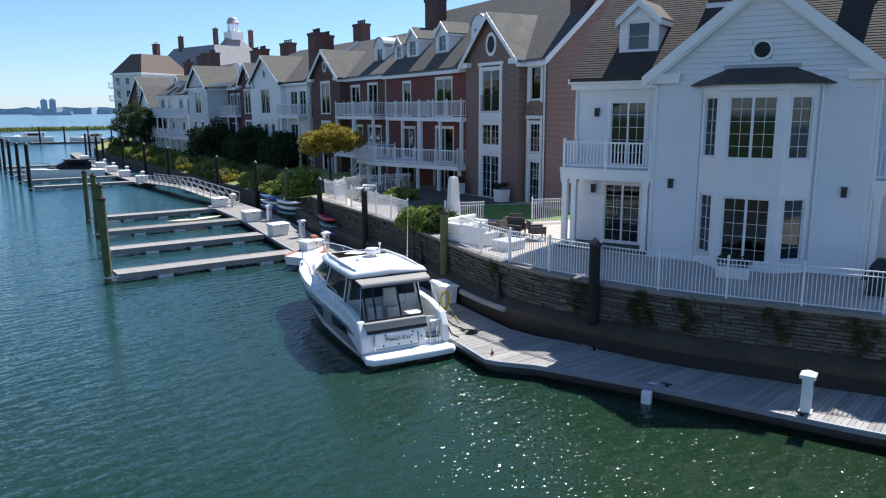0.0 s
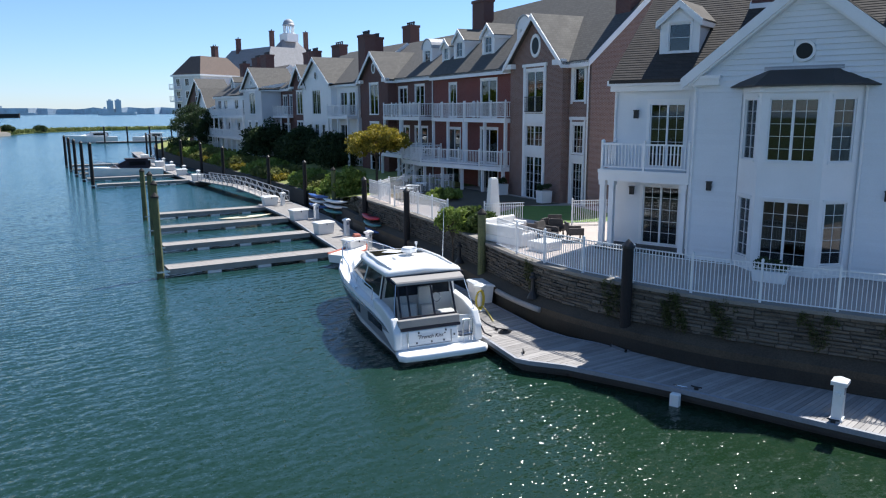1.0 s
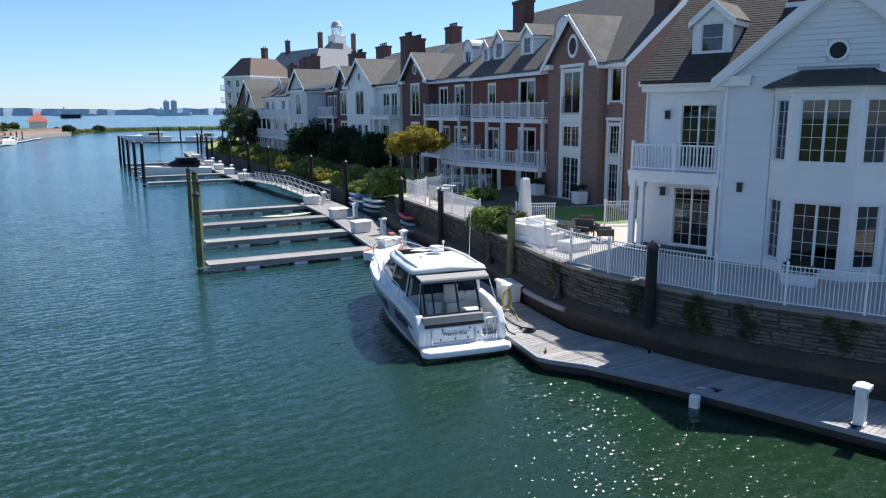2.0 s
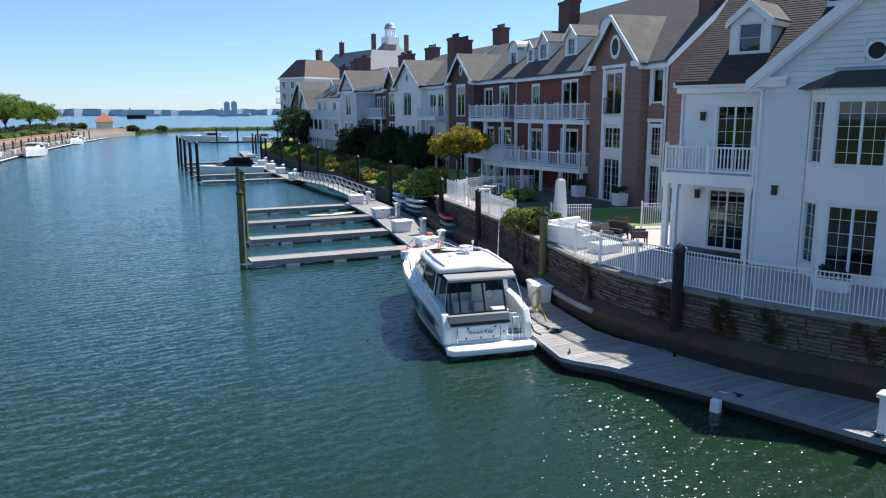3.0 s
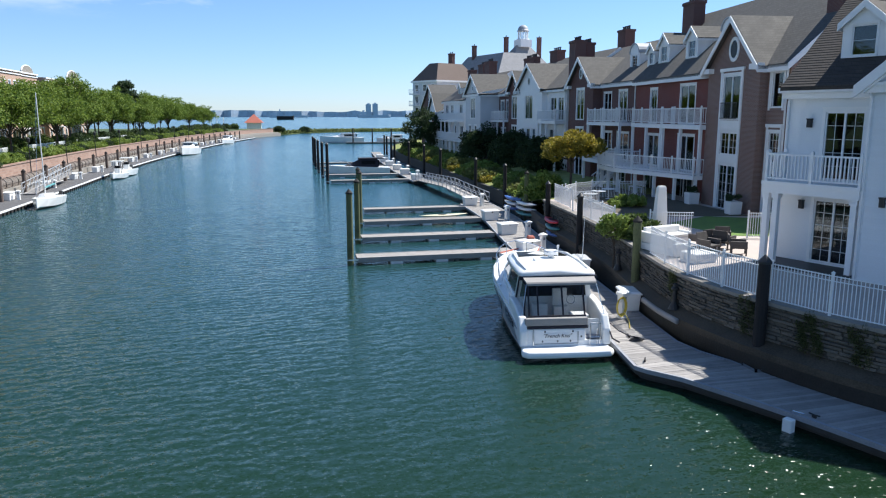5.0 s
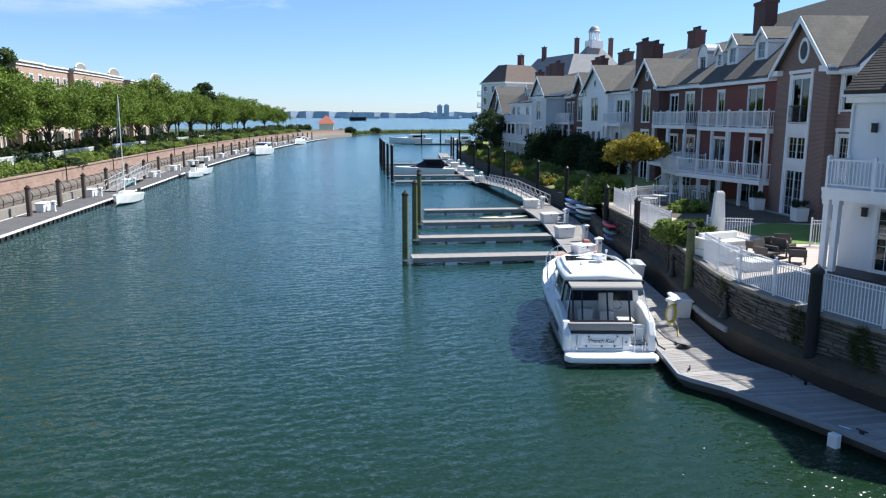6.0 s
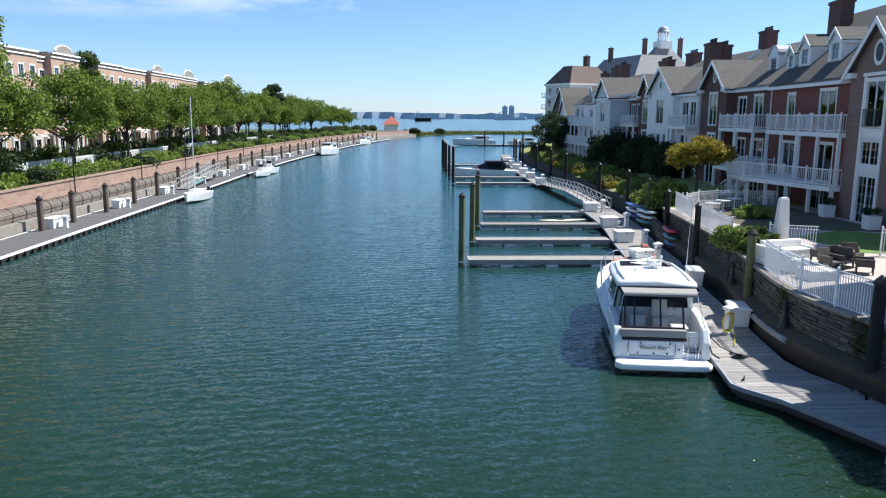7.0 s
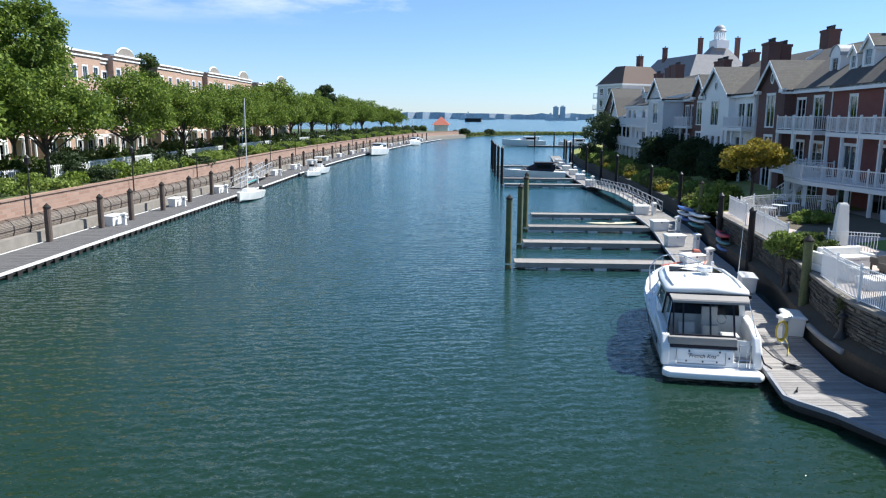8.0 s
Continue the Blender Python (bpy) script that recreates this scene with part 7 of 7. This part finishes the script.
for x in (-0.75, 0.75):
    for y in (-0.2, 0.22):
        part("leg", Geo().box(x - 0.04, x + 0.04, y - 0.04, y + 0.04, 0, 0.42), WHITE, t)
for x, y in ((19.6, 47.0), (20.9, 48.2), (18.2, 45.4)):
    t = thing("cafe_table", "small white round garden table", "table", pose(x, y, TERRACE), "garden tables")
    part("tabletop", Geo().lathe([(0.5, 0.72), (0.5, 0.75)], 0, 0, 16), WHITE, t)
    part("pedestal", Geo().lathe([(0.28, 0), (0.05, 0.05), (0.04, 0.72)], 0, 0, 10), WHITE, t)
shrub("low bright green planting by the garden path", 20.2, 43.6, 2.7, 1.3, 0.8, LEAFL, 51, 120, 24, 0.1, 0.35)
t = thing("grill", "covered black barbecue grill on the terrace", "grill", pose(18.9, 12.2, TERRACE, 0, 0, -69))
bevel(part("cover", Geo().loft([[(-0.6, -0.3, 0), (0.6, -0.3, 0), (0.6, 0.3, 0), (-0.6, 0.3, 0)], [(-0.55, -0.3, 0.9), (0.55, -0.3, 0.9), (0.55, 0.3, 0.9), (-0.55, 0.3, 0.9)], [(-0.35, -0.15, 1.2), (0.35, -0.15, 1.2), (0.35, 0.15, 1.2), (-0.35, 0.15, 1.2)]]), BLACKIRON, t), 0.05, 2)
part("wheel", Geo().lathe([(0.08, 0.0), (0.08, 0.06)], 0.5, -0.34, 10), BLACKIRON, t)

# ---- small dock things ----
t = thing("dock_bumper", "white box bumper strapped to the dock edge", "bumper", pose(11.12, 15.2, 0, 0, 0, -69))
bevel(part("body", Geo().box(-0.14, 0.14, -0.25, -0.02, -0.12, 0.38), GEL, t), 0.03)
part("strap", Geo().tube([(-0.2, 0.25, 0.5), (0, 0.02, 0.58), (0.2, 0.25, 0.5)], 0.018, 5), STEEL, t)


def cleat(x, y, turn):
    t = thing("dock_cleat", "dark metal cleat on the dock", "cleat", pose(x, y, DZ, 0, 0, turn), "dock cleats")
    part("horn", Geo().tube([(-0.16, 0, 0.1), (0, 0, 0.085), (0.16, 0, 0.1)], 0.022, 6), BLACKIRON, t)
    part("base", Geo().box(-0.06, 0.06, -0.03, 0.03, 0, 0.08), BLACKIRON, t)


for x, y, a in ((9.25, 20.3, 60), (10.0, 23.0, 80), (11.6, 14.9, -68), (12.8, 11.4, -68), (10.45, 31.0, 82)):
    cleat(x, y, a)
t = thing("rope_heap", "dark coiled mooring rope on the dock", "rope", pose(10.1, 22.55, DZ))
part("coil", Geo().tube([(0.3 * math.cos(a) * (1 - a / 30), 0.16 * math.sin(a), 0.03 + a * 0.004) for a in [i * 0.5 for i in range(38)]], 0.03, 5), BLACKIRON, t)
t = thing("hose_coil", "yellow water hose coiled on the power pedestal", "hose", pose(10.82, 25.42, DZ, 0, 0, 20))
g = Geo()
for k in range(4):
    r = 0.3 + 0.02 * k
    g.tube([(r * 0.75 * math.cos(a), -0.03 * k, 0.55 + r * 1.15 * math.sin(a)) for a in [2 * math.pi * i / 20 for i in range(21)]], 0.022, 5)
g.tube([(0.2, -0.05, 0.25), (0.0, -0.5, 0.06), (-0.4, -0.9, 0.04), (-0.8, -1.3, 0.05)], 0.02, 5)
part("hose", g, YELLOW, t)
t = thing("bollard", "cast iron mooring bollard on the concrete ledge", "bollard", pose(12.2, 23.6, 1.28))
part("body", Geo().lathe([(0.24, 0), (0.2, 0.1), (0.1, 0.3), (0.08, 0.75), (0.15, 0.8), (0.15, 0.86), (0.08, 0.92), (0.09, 1.02), (0.02, 1.06)], 0, 0, 12), BLACKIRON, t)
t = thing("bollard", "cast iron mooring bollard on the concrete ledge", "bollard", pose(13.4, 31.0, 1.28))
part("body", Geo().lathe([(0.24, 0), (0.2, 0.1), (0.1, 0.3), (0.08, 0.75), (0.15, 0.8), (0.15, 0.86), (0.08, 0.92), (0.09, 1.02), (0.02, 1.06)], 0, 0, 12), BLACKIRON, t)


def kayak(x, y, z, turn, L, w, material, label, tilt=0.0):
    t = thing("kayak", label, "kayak", pose(x, y, z, 0, tilt, turn), "kayaks and boards")
    r = []
    for i in range(11):
        k = -1 + 2 * i / 10
        f = max(0.04, (1 - abs(k) ** 2.4))
        up = 0.1 * k * k
        r.append([(k * L / 2, w / 2 * f * math.cos(a), up + 0.17 * f * math.sin(a) * (1.0 if math.sin(a) < 0 else 0.7)) for a in [2 * math.pi * j / 10 for j in range(10)]])
    part("hull", Geo().loft(r), material, t, smooth=True)
    part("cockpit", Geo().add([(0.45 * math.cos(2 * math.pi * j / 12) - 0.1, w * 0.27 * math.sin(2 * math.pi * j / 12), 0.125) for j in range(12)], [tuple(range(12))]), BLACKIRON, t, "dark cockpit opening")


def rack(x, y, turn, n, label):
    t = thing("kayak_rack", label, "rack", pose(x, y, DZ, 0, 0, turn))
    for s in (-0.9, 0.9):
        part("upright", Geo().box(s - 0.04, s + 0.04, -0.04, 0.04, 0, 0.3 + n * 0.42), TIMBERD, t)
        for i in range(n):
            part("arm", Geo().box(s - 0.03, s + 0.03, -0.55, 0.55, 0.22 + i * 0.42, 0.28 + i * 0.42), TIMBERD, t)


rack(17.0, 58.6, 95, 3, "dark wooden rack holding paddle boards")
rack(16.75, 54.6, 100, 3, "dark wooden rack holding kayaks")
rack(15.35, 44.4, 82, 3, "dark wooden rack holding kayaks by the wall")
for i, m_ in enumerate((BLUEP, GEL, BLUEP)):
    kayak(16.9, 58.6, DZ + 0.42 + i * 0.42, 97, 3.6, 0.75, m_, "blue and white paddle board on the rack")
for i, m_ in enumerate((TEALP, GEL, GEL)):
    kayak(16.7, 54.6, DZ + 0.42 + i * 0.42, 102, 3.4, 0.75, m_, "white kayak stacked on the rack")
for i, m_ in enumerate((BLUEP, TEALP, RED)):
    kayak(15.25, 44.6 + 0.2 * i, DZ + 0.42 + i * 0.42, 84, 3.3, 0.75, m_, ("blue kayak low on the rack", "dark patterned kayak on the rack", "bright red kayak on top of the rack")[i])
kayak(11.0, 60.0, 0.2, 8, 4.6, 0.8, CREAM, "cream kayak lying beside the finger pier")
t = thing("dinghy", "small white covered dinghy with orange trim beside the pier", "dinghy", pose(11.3, 39.4, 0.25, 0, 0, 30))
part("hull", Geo().loft([[(-1.3, -0.6, 0), (-1.3, 0.6, 0), (-1.3, 0.7, 0.45), (-1.3, -0.7, 0.45)], [(0.4, -0.6, 0), (0.4, 0.6, 0), (0.5, 0.7, 0.5), (0.5, -0.7, 0.5)], [(1.4, -0.1, 0.2), (1.4, 0.1, 0.2), (1.6, 0.1, 0.6), (1.6, -0.1, 0.6)]]), GEL, t)
part("gunwale", Geo().tube([(-1.3, -0.7, 0.47), (0.5, -0.72, 0.52), (1.6, 0, 0.62), (0.5, 0.72, 0.52), (-1.3, 0.7, 0.47)], 0.06, 6), TERRA, t, "orange rubber gunwale")
t = thing("life_vest", "orange life vest lying on a dock box", "life vest", pose(12.2, 40.6, DZ + 0.87))
bevel(part("vest", Geo().loft([[(-0.25, -0.2, 0), (0.25, -0.2, 0), (0.25, 0.2, 0), (-0.25, 0.2, 0)], [(-0.2, -0.12, 0.18), (0.2, -0.15, 0.14), (0.22, 0.15, 0.16), (-0.18, 0.14, 0.2)]]), TERRA, t), 0.05, 2)

# ---- far bank: houses, trees, hedges ----
def terrace_unit(y0, y1, top, arch, setback=0.0, material=TANBRICK):
    """A four-storey tan brick house with a white cornice; arch: a curved parapet over its middle."""
    W = y1 - y0
    h = thing("brick_house", "tan brick town house with white cornice" + (" and arched parapet" if arch else ""), "house", pose(-55.5 - setback, y0, 0, 0, 0, 90), "far bank houses")
    base = 3.0
    n = max(2, round(W / 3.2))
    holes = []
    for f in range(4):
        z = base + 0.9 + f * (top - base - 1.6) / 4
        for i in range(n):
            x = W * (i + 0.5) / n
            holes.append((x - 0.65, x + 0.65, z, z + 1.9) if f else (x - 0.7, x + 0.7, base + 0.3, base + 2.6))
    part("wall", cells(Geo(), 0, W, base, top, 0, 0.3, holes).box(0, 0.3, 0.3, 11, base, top).box(W - 0.3, W, 0.3, 11, base, top).box(0.3, W - 0.3, 10.7, 11, base, top), material, h)
    part("interior", Geo().box(0.4, W - 0.4, 1.5, 1.6, base, top), DARK, h, "sheets painted dark for unlit rooms")
    part("roof", Geo().box(0.3, W - 0.3, 0.3, 10.7, top - 0.6, top - 0.4), TAR, h, "flat dark roof")
    part("cornice", Geo().box(-0.1, W + 0.1, -0.35, 0.3, top - 0.25, top).box(-0.1, W + 0.1, -0.18, 0.0, top - 0.8, top - 0.6), WHITE, h, "white projecting cornice")
    if arch:
        c, r = W / 2, W * 0.32
        pts = [(c + r * math.cos(a), top + r * 0.42 * math.sin(a)) for a in [math.pi * i / 12 for i in range(13)]]
        part("parapet", Geo().prism(pts, -0.05, 0.3, "xz"), CONC, h, "pale arched parapet")
        part("parapet_trim", Geo().tube([(x, 0.1, z) for x, z in pts], 0.16, 6), WHITE, h)
    for a in holes:
        window(h, *a, 0.0, 2, 2, 0.16)
    part("porch", Geo().box(W * 0.3, W * 0.72, -1.8, 0, base + 3.0, base + 3.3), WHITE, h, "white porch roof")
    for i in range(2):
        x = W * (0.34 + 0.34 * i)
        part("column", Geo().lathe([(0.2, base), (0.16, base + 0.2), (0.14, base + 3.0)], x, -1.6, 8), WHITE, h)


for y0, y1, top, arch, sb in ((36, 48, 18.4, False, 0), (48, 60, 18.4, True, 0), (60, 71, 18.6, False, 1), (71, 83, 18.6, True, 0), (83, 90, 18.0, False, 1.5), (90, 97, 18.2, True, 0), (97, 106, 18.0, False, 0),
                              (106.5, 110, 17.5, False, 1), (110, 119, 18.2, True, 0), (126, 137, 17.9, False, 0), (137, 150, 17.9, False, 0.8), (151, 160, 18.0, True, 0), (160, 172, 18.0, False, 0),
                              (172, 184, 18.0, True, 0.5), (188, 204, 17.6, False, 0), (204, 222, 18.0, True, 0)):
    terrace_unit(y0, y1, top, arch, sb)

proto = [tree("leafy green street tree with a spreading crown", -38.2, 60.5, 3.0, 11.0, 6.2, 0.2, LEAF, 101, 125, 110, 0.17, 1.1, 0.2),
         tree("leafy green street tree with a spreading crown", -39.6, 80.0, 3.0, 11.8, 6.6, 0.22, LEAF, 102, 125, 120, 0.17, 1.1, 0.22),
         tree("leafy green street tree with an uneven crown", -40.2, 97.0, 3.0, 11.2, 6.2, 0.2, LEAF, 103, 125, 110, 0.17, 1.1, 0.2)]
for i, (x, y, s, a) in enumerate(((-37.5, 44, 1.0, 40), (-45.5, 56, 1.25, 160), (-47.0, 70, 1.15, 90), (-39.5, 112, 1.0, 70), (-41.5, 124, 1.05, 200), (-40.0, 136, 1.0, 20), (-45.0, 104, 1.05, 130),
                                  (-41.5, 150, 1.1, 300), (-42.0, 166, 1.1, 110), (-46.0, 158, 1.3, 10), (-41.0, 184, 1.05, 250), (-44.0, 200, 1.1, 60), (-40.0, 214, 1.0, 140), (-42.0, 230, 1.15, 330), (-37.0, 246, 1.0, 80), (-39.0, 262, 1.1, 190), (-34.0, 278, 1.0, 45), (-31.0, 296, 0.95, 280), (-38.0, 312, 1.0, 15), (-46.0, 280, 1.1, 120), (-48.0, 250, 1.1, 75), (-36.0, 30, 1.3, 100), (-49.0, 180, 1.05, 30), (-50.0, 212, 1.1, 220), (-52.0, 235, 1.1, 140), (-53.0, 268, 1.1, 310), (-52.0, 292, 1.0, 60), (-48.0, 306, 0.95, 200), (-60.0, 252, 1.2, 20), (-62.0, 285, 1.2, 250), (-58.0, 310, 1.1, 90))):
    k = copy_thing(proto[i % 3], pose(x, y, 3.0, 0, 0, a))
    k.scale = (s, s, s * (0.92 + 0.05 * (i % 4)))
tree("tall dark green tree behind the houses", -56.0, 122.5, 3.0, 17.6, 3.0, 0.3, LEAFM, 110, 110, 45, 0.22, 1.1, 0.35)
tree("tall leafy tree close to the bank", -43.5, 66.5, 3.0, 18.0, 6.2, 0.3, LEAF, 111, 150, 140, 0.19, 1.2, 0.25)
tree("dark conifer above the far tree line", -44.0, 220.0, 3.0, 17.0, 3.4, 0.3, LEAFD, 112, 150, 60, 0.25, 1.1, 0.25)
for i, (p, d) in enumerate(along([q for q in shifted(LQ, -5.6) if 24 < q.y < 285], 3.6)):
    shrub("low green hedge plants above the quay wall", p.x + random.uniform(-0.6, 0.4), p.y, 3.0, 1.5 + 0.5 * (i % 3), 0.9 + 0.25 * (i % 4), (LEAFL, LEAF, LEAFL, LEAFD)[(i * 7 // 3) % 4], 200 + i, 55, 22, 0.16, 0.55, ry=2.0)
for i, (p, d) in enumerate(along([q for q in shifted(LQ, -13.0) if 24 < q.y < 318], 7.0)):
    shrub("dark green garden shrub before the houses", p.x + random.uniform(-2.0, 2.0), p.y, 3.0, 2.3, 2.8, LEAFM if i % 3 else LEAFD, 300 + i, 70, 26, 0.2, 0.8)
t = thing("garden_fence", "white picket garden fence on the far bank", "fence")
g = Geo()
fl = [q for q in shifted(LQ, -10.8) if 20 < q.y < 200]
for zz in (3.25, 4.1):
    g.tube([(p.x, p.y, zz) for p in fl], 0.05, 4)
for p, d in along(fl, 0.3):
    g.box(p.x - 0.02, p.x + 0.02, p.y - 0.07, p.y + 0.07, 3.05, 4.25)
tagged(part("paling", g, WHITE, t), kind="stuff")
for p, d in along([q for q in shifted(LQ, -3.0) if 30 < q.y < 285], 17.0, 14.0):
    t = thing("street_lamp", "dark iron promenade lamp post", "street lamp", pose(p.x, p.y, 1.5), "promenade lamps")
    part("pole", Geo().lathe([(0.12, 0), (0.07, 0.5), (0.05, 3.9)], 0, 0, 8), BLACKIRON, t)
    part("lantern", Geo().lathe([(0.08, 3.9), (0.2, 4.05), (0.22, 4.45), (0.05, 4.65)], 0, 0, 8), BLACKIRON, t)


def car(x, y, turn, material, label):
    t = thing("parked_car", label, "car", pose(x, y, 3.05, 0, 0, turn), "parked cars")
    bevel(part("body", Geo().loft([[(-2.1, s * 0.85, z) for s, z in ((-1, 0.3), (1, 0.3), (1, 0.75), (-1, 0.75))], [(-0.9, s * 0.88, z) for s, z in ((-1, 0.25), (1, 0.25), (1, 0.9), (-1, 0.9))], [(1.2, s * 0.88, z) for s, z in ((-1, 0.25), (1, 0.25), (1, 0.9), (-1, 0.9))], [(2.1, s * 0.82, z) for s, z in ((-1, 0.3), (1, 0.3), (1, 0.7), (-1, 0.7))]]), material, t), 0.08, 2)
    part("cabin", Geo().loft([[(-1.5, -0.8, 0.88), (1.0, -0.8, 0.88), (1.0, 0.8, 0.88), (-1.5, 0.8, 0.88)], [(-1.1, -0.65, 1.45), (0.4, -0.65, 1.45), (0.4, 0.65, 1.45), (-1.1, 0.65, 1.45)]]), TINT, t, "dark car windows")
    for wx in (-1.3, 1.3):
        for wy in (-0.86, 0.86):
            g = Geo().lathe([(0.32, -0.1), (0.32, 0.1)], 0, 0, 14)
            w = part("wheel", g, BLACKIRON, t)
            w.matrix_basis = pose(wx, wy, 0.32, 90)


for i, (x, y, m_) in enumerate(((-44.5, 118, LEAD), (-45, 128, PILED), (-44.5, 139, GEL), (-45, 147, BLUEP), (-44.5, 175, GEL), (-44.5, 196, LEAD), (-44.0, 238, GEL))):
    car(x, y, 88 + i, m_, ("grey", "black", "white", "blue", "white", "grey", "white")[i] + " parked car behind the hedge")

# the pavilion at the point
t = thing("pavilion", "small white pavilion with an orange hipped roof", "pavilion", pose(-13.5, 345, 0.3))
part("wall", Geo().box(-3.2, 3.2, -3.2, 3.2, 0, 5.2), WHITE, t)
part("roof", Geo().loft([[(-4.3, -4.3, 5.2), (4.3, -4.3, 5.2), (4.3, 4.3, 5.2), (-4.3, 4.3, 5.2)], [(-1, -1, 8.2), (1, -1, 8.2), (1, 1, 8.2), (-1, 1, 8.2)], [(-0.2, -0.2, 9.0), (0.2, -0.2, 9.0), (0.2, 0.2, 9.0), (-0.2, 0.2, 9.0)]]), TERRA, t, "orange hipped roof")
for i, (x, y, r, h) in enumerate(((-24, 342, 4.0, 6.0), (-3, 345, 3.2, 4.2), (-29, 338, 3.0, 4.0), (10, 372, 2.4, 3.0), (-7, 350, 2.0, 2.6))):
    shrub("dark green bushes on the point", x, y, 0.4, r, h, LEAFD, 400 + i, 110, 34, 0.3, 1.1)

for i in range(4):
    t = thing("flag_pole", "white pole standing on the point", "pole", pose(-33.5 + 2.6 * i, 322 + 2 * i, 0.4), "white poles")
    part("pole", Geo().lathe([(0.16, 0), (0.12, 7.0 + 0.5 * (i % 2)), (0.02, 7.2 + 0.5 * (i % 2))], 0, 0, 8), WHITE, t)

# ---- pieces of the seawall: coursed stone blocks ----
rng = random.Random(17)
face = [p for p in shifted(QUAY, 0.1) if 3.0 < p.y < 49]
seg = []
for a, c in zip(face, face[1:]):
    seg.append((a, c, (c - a).length))
total = sum(s[2] for s in seg)


def face_at(s):
    for a, c, L in seg:
        if s <= L:
            return a.lerp(c, s / L), (c - a) / L
        s -= L
    return seg[-1][1], (seg[-1][1] - seg[-1][0]) / seg[-1][2]


zc = [1.40, 1.51, 1.64, 1.75, 1.88, 1.99, 2.12, 2.23, 2.37, 2.5, 2.62]
rest = Geo()
count = 0
for k in range(10):
    s = rng.uniform(0, 0.5)
    while s < total - 0.5:
        L = rng.choice((0.28, 0.4, 0.5, 0.65, 0.9)) * rng.uniform(0.8, 1.2)
        p, d = face_at(s + L / 2)
        w, out = L / 2 - 0.012, rng.uniform(0.01, 0.1)
        z0, z1 = zc[k] + rng.uniform(0.0, 0.025), zc[k + 1] - rng.uniform(0.0, 0.03)
        n = Vector((-d.y, d.x))
        c8 = []
        for inset, o in ((0.0, -0.08), (0.0, out - 0.02), (0.025, out)):
            for sx, zz in ((-1, z0 + inset), (1, z0 + inset), (1, z1 - inset), (-1, z1 - inset)):
                q = p + d * (sx * (w - inset)) + n * o
                c8.append((q.x + rng.uniform(-0.014, 0.014), q.y, zz + rng.uniform(-0.014, 0.014)))
        fs = [(a, b, b + 4, a + 4) for r in (0, 4) for a, b in ((r, r + 1), (r + 1, r + 2), (r + 2, r + 3))] + [(3, 0, 4, 7), (7, 4, 8, 11), (8, 9, 10, 11)]
        if count < 300 and 11 < p.y < 24:
            part("stone_block", Geo().add(c8, fs), STONE, wall)
            count += 1
        else:
            rest.add(c8, fs)
        s += L
tagged(part("stonework", rest, STONE, wall), kind="stuff")
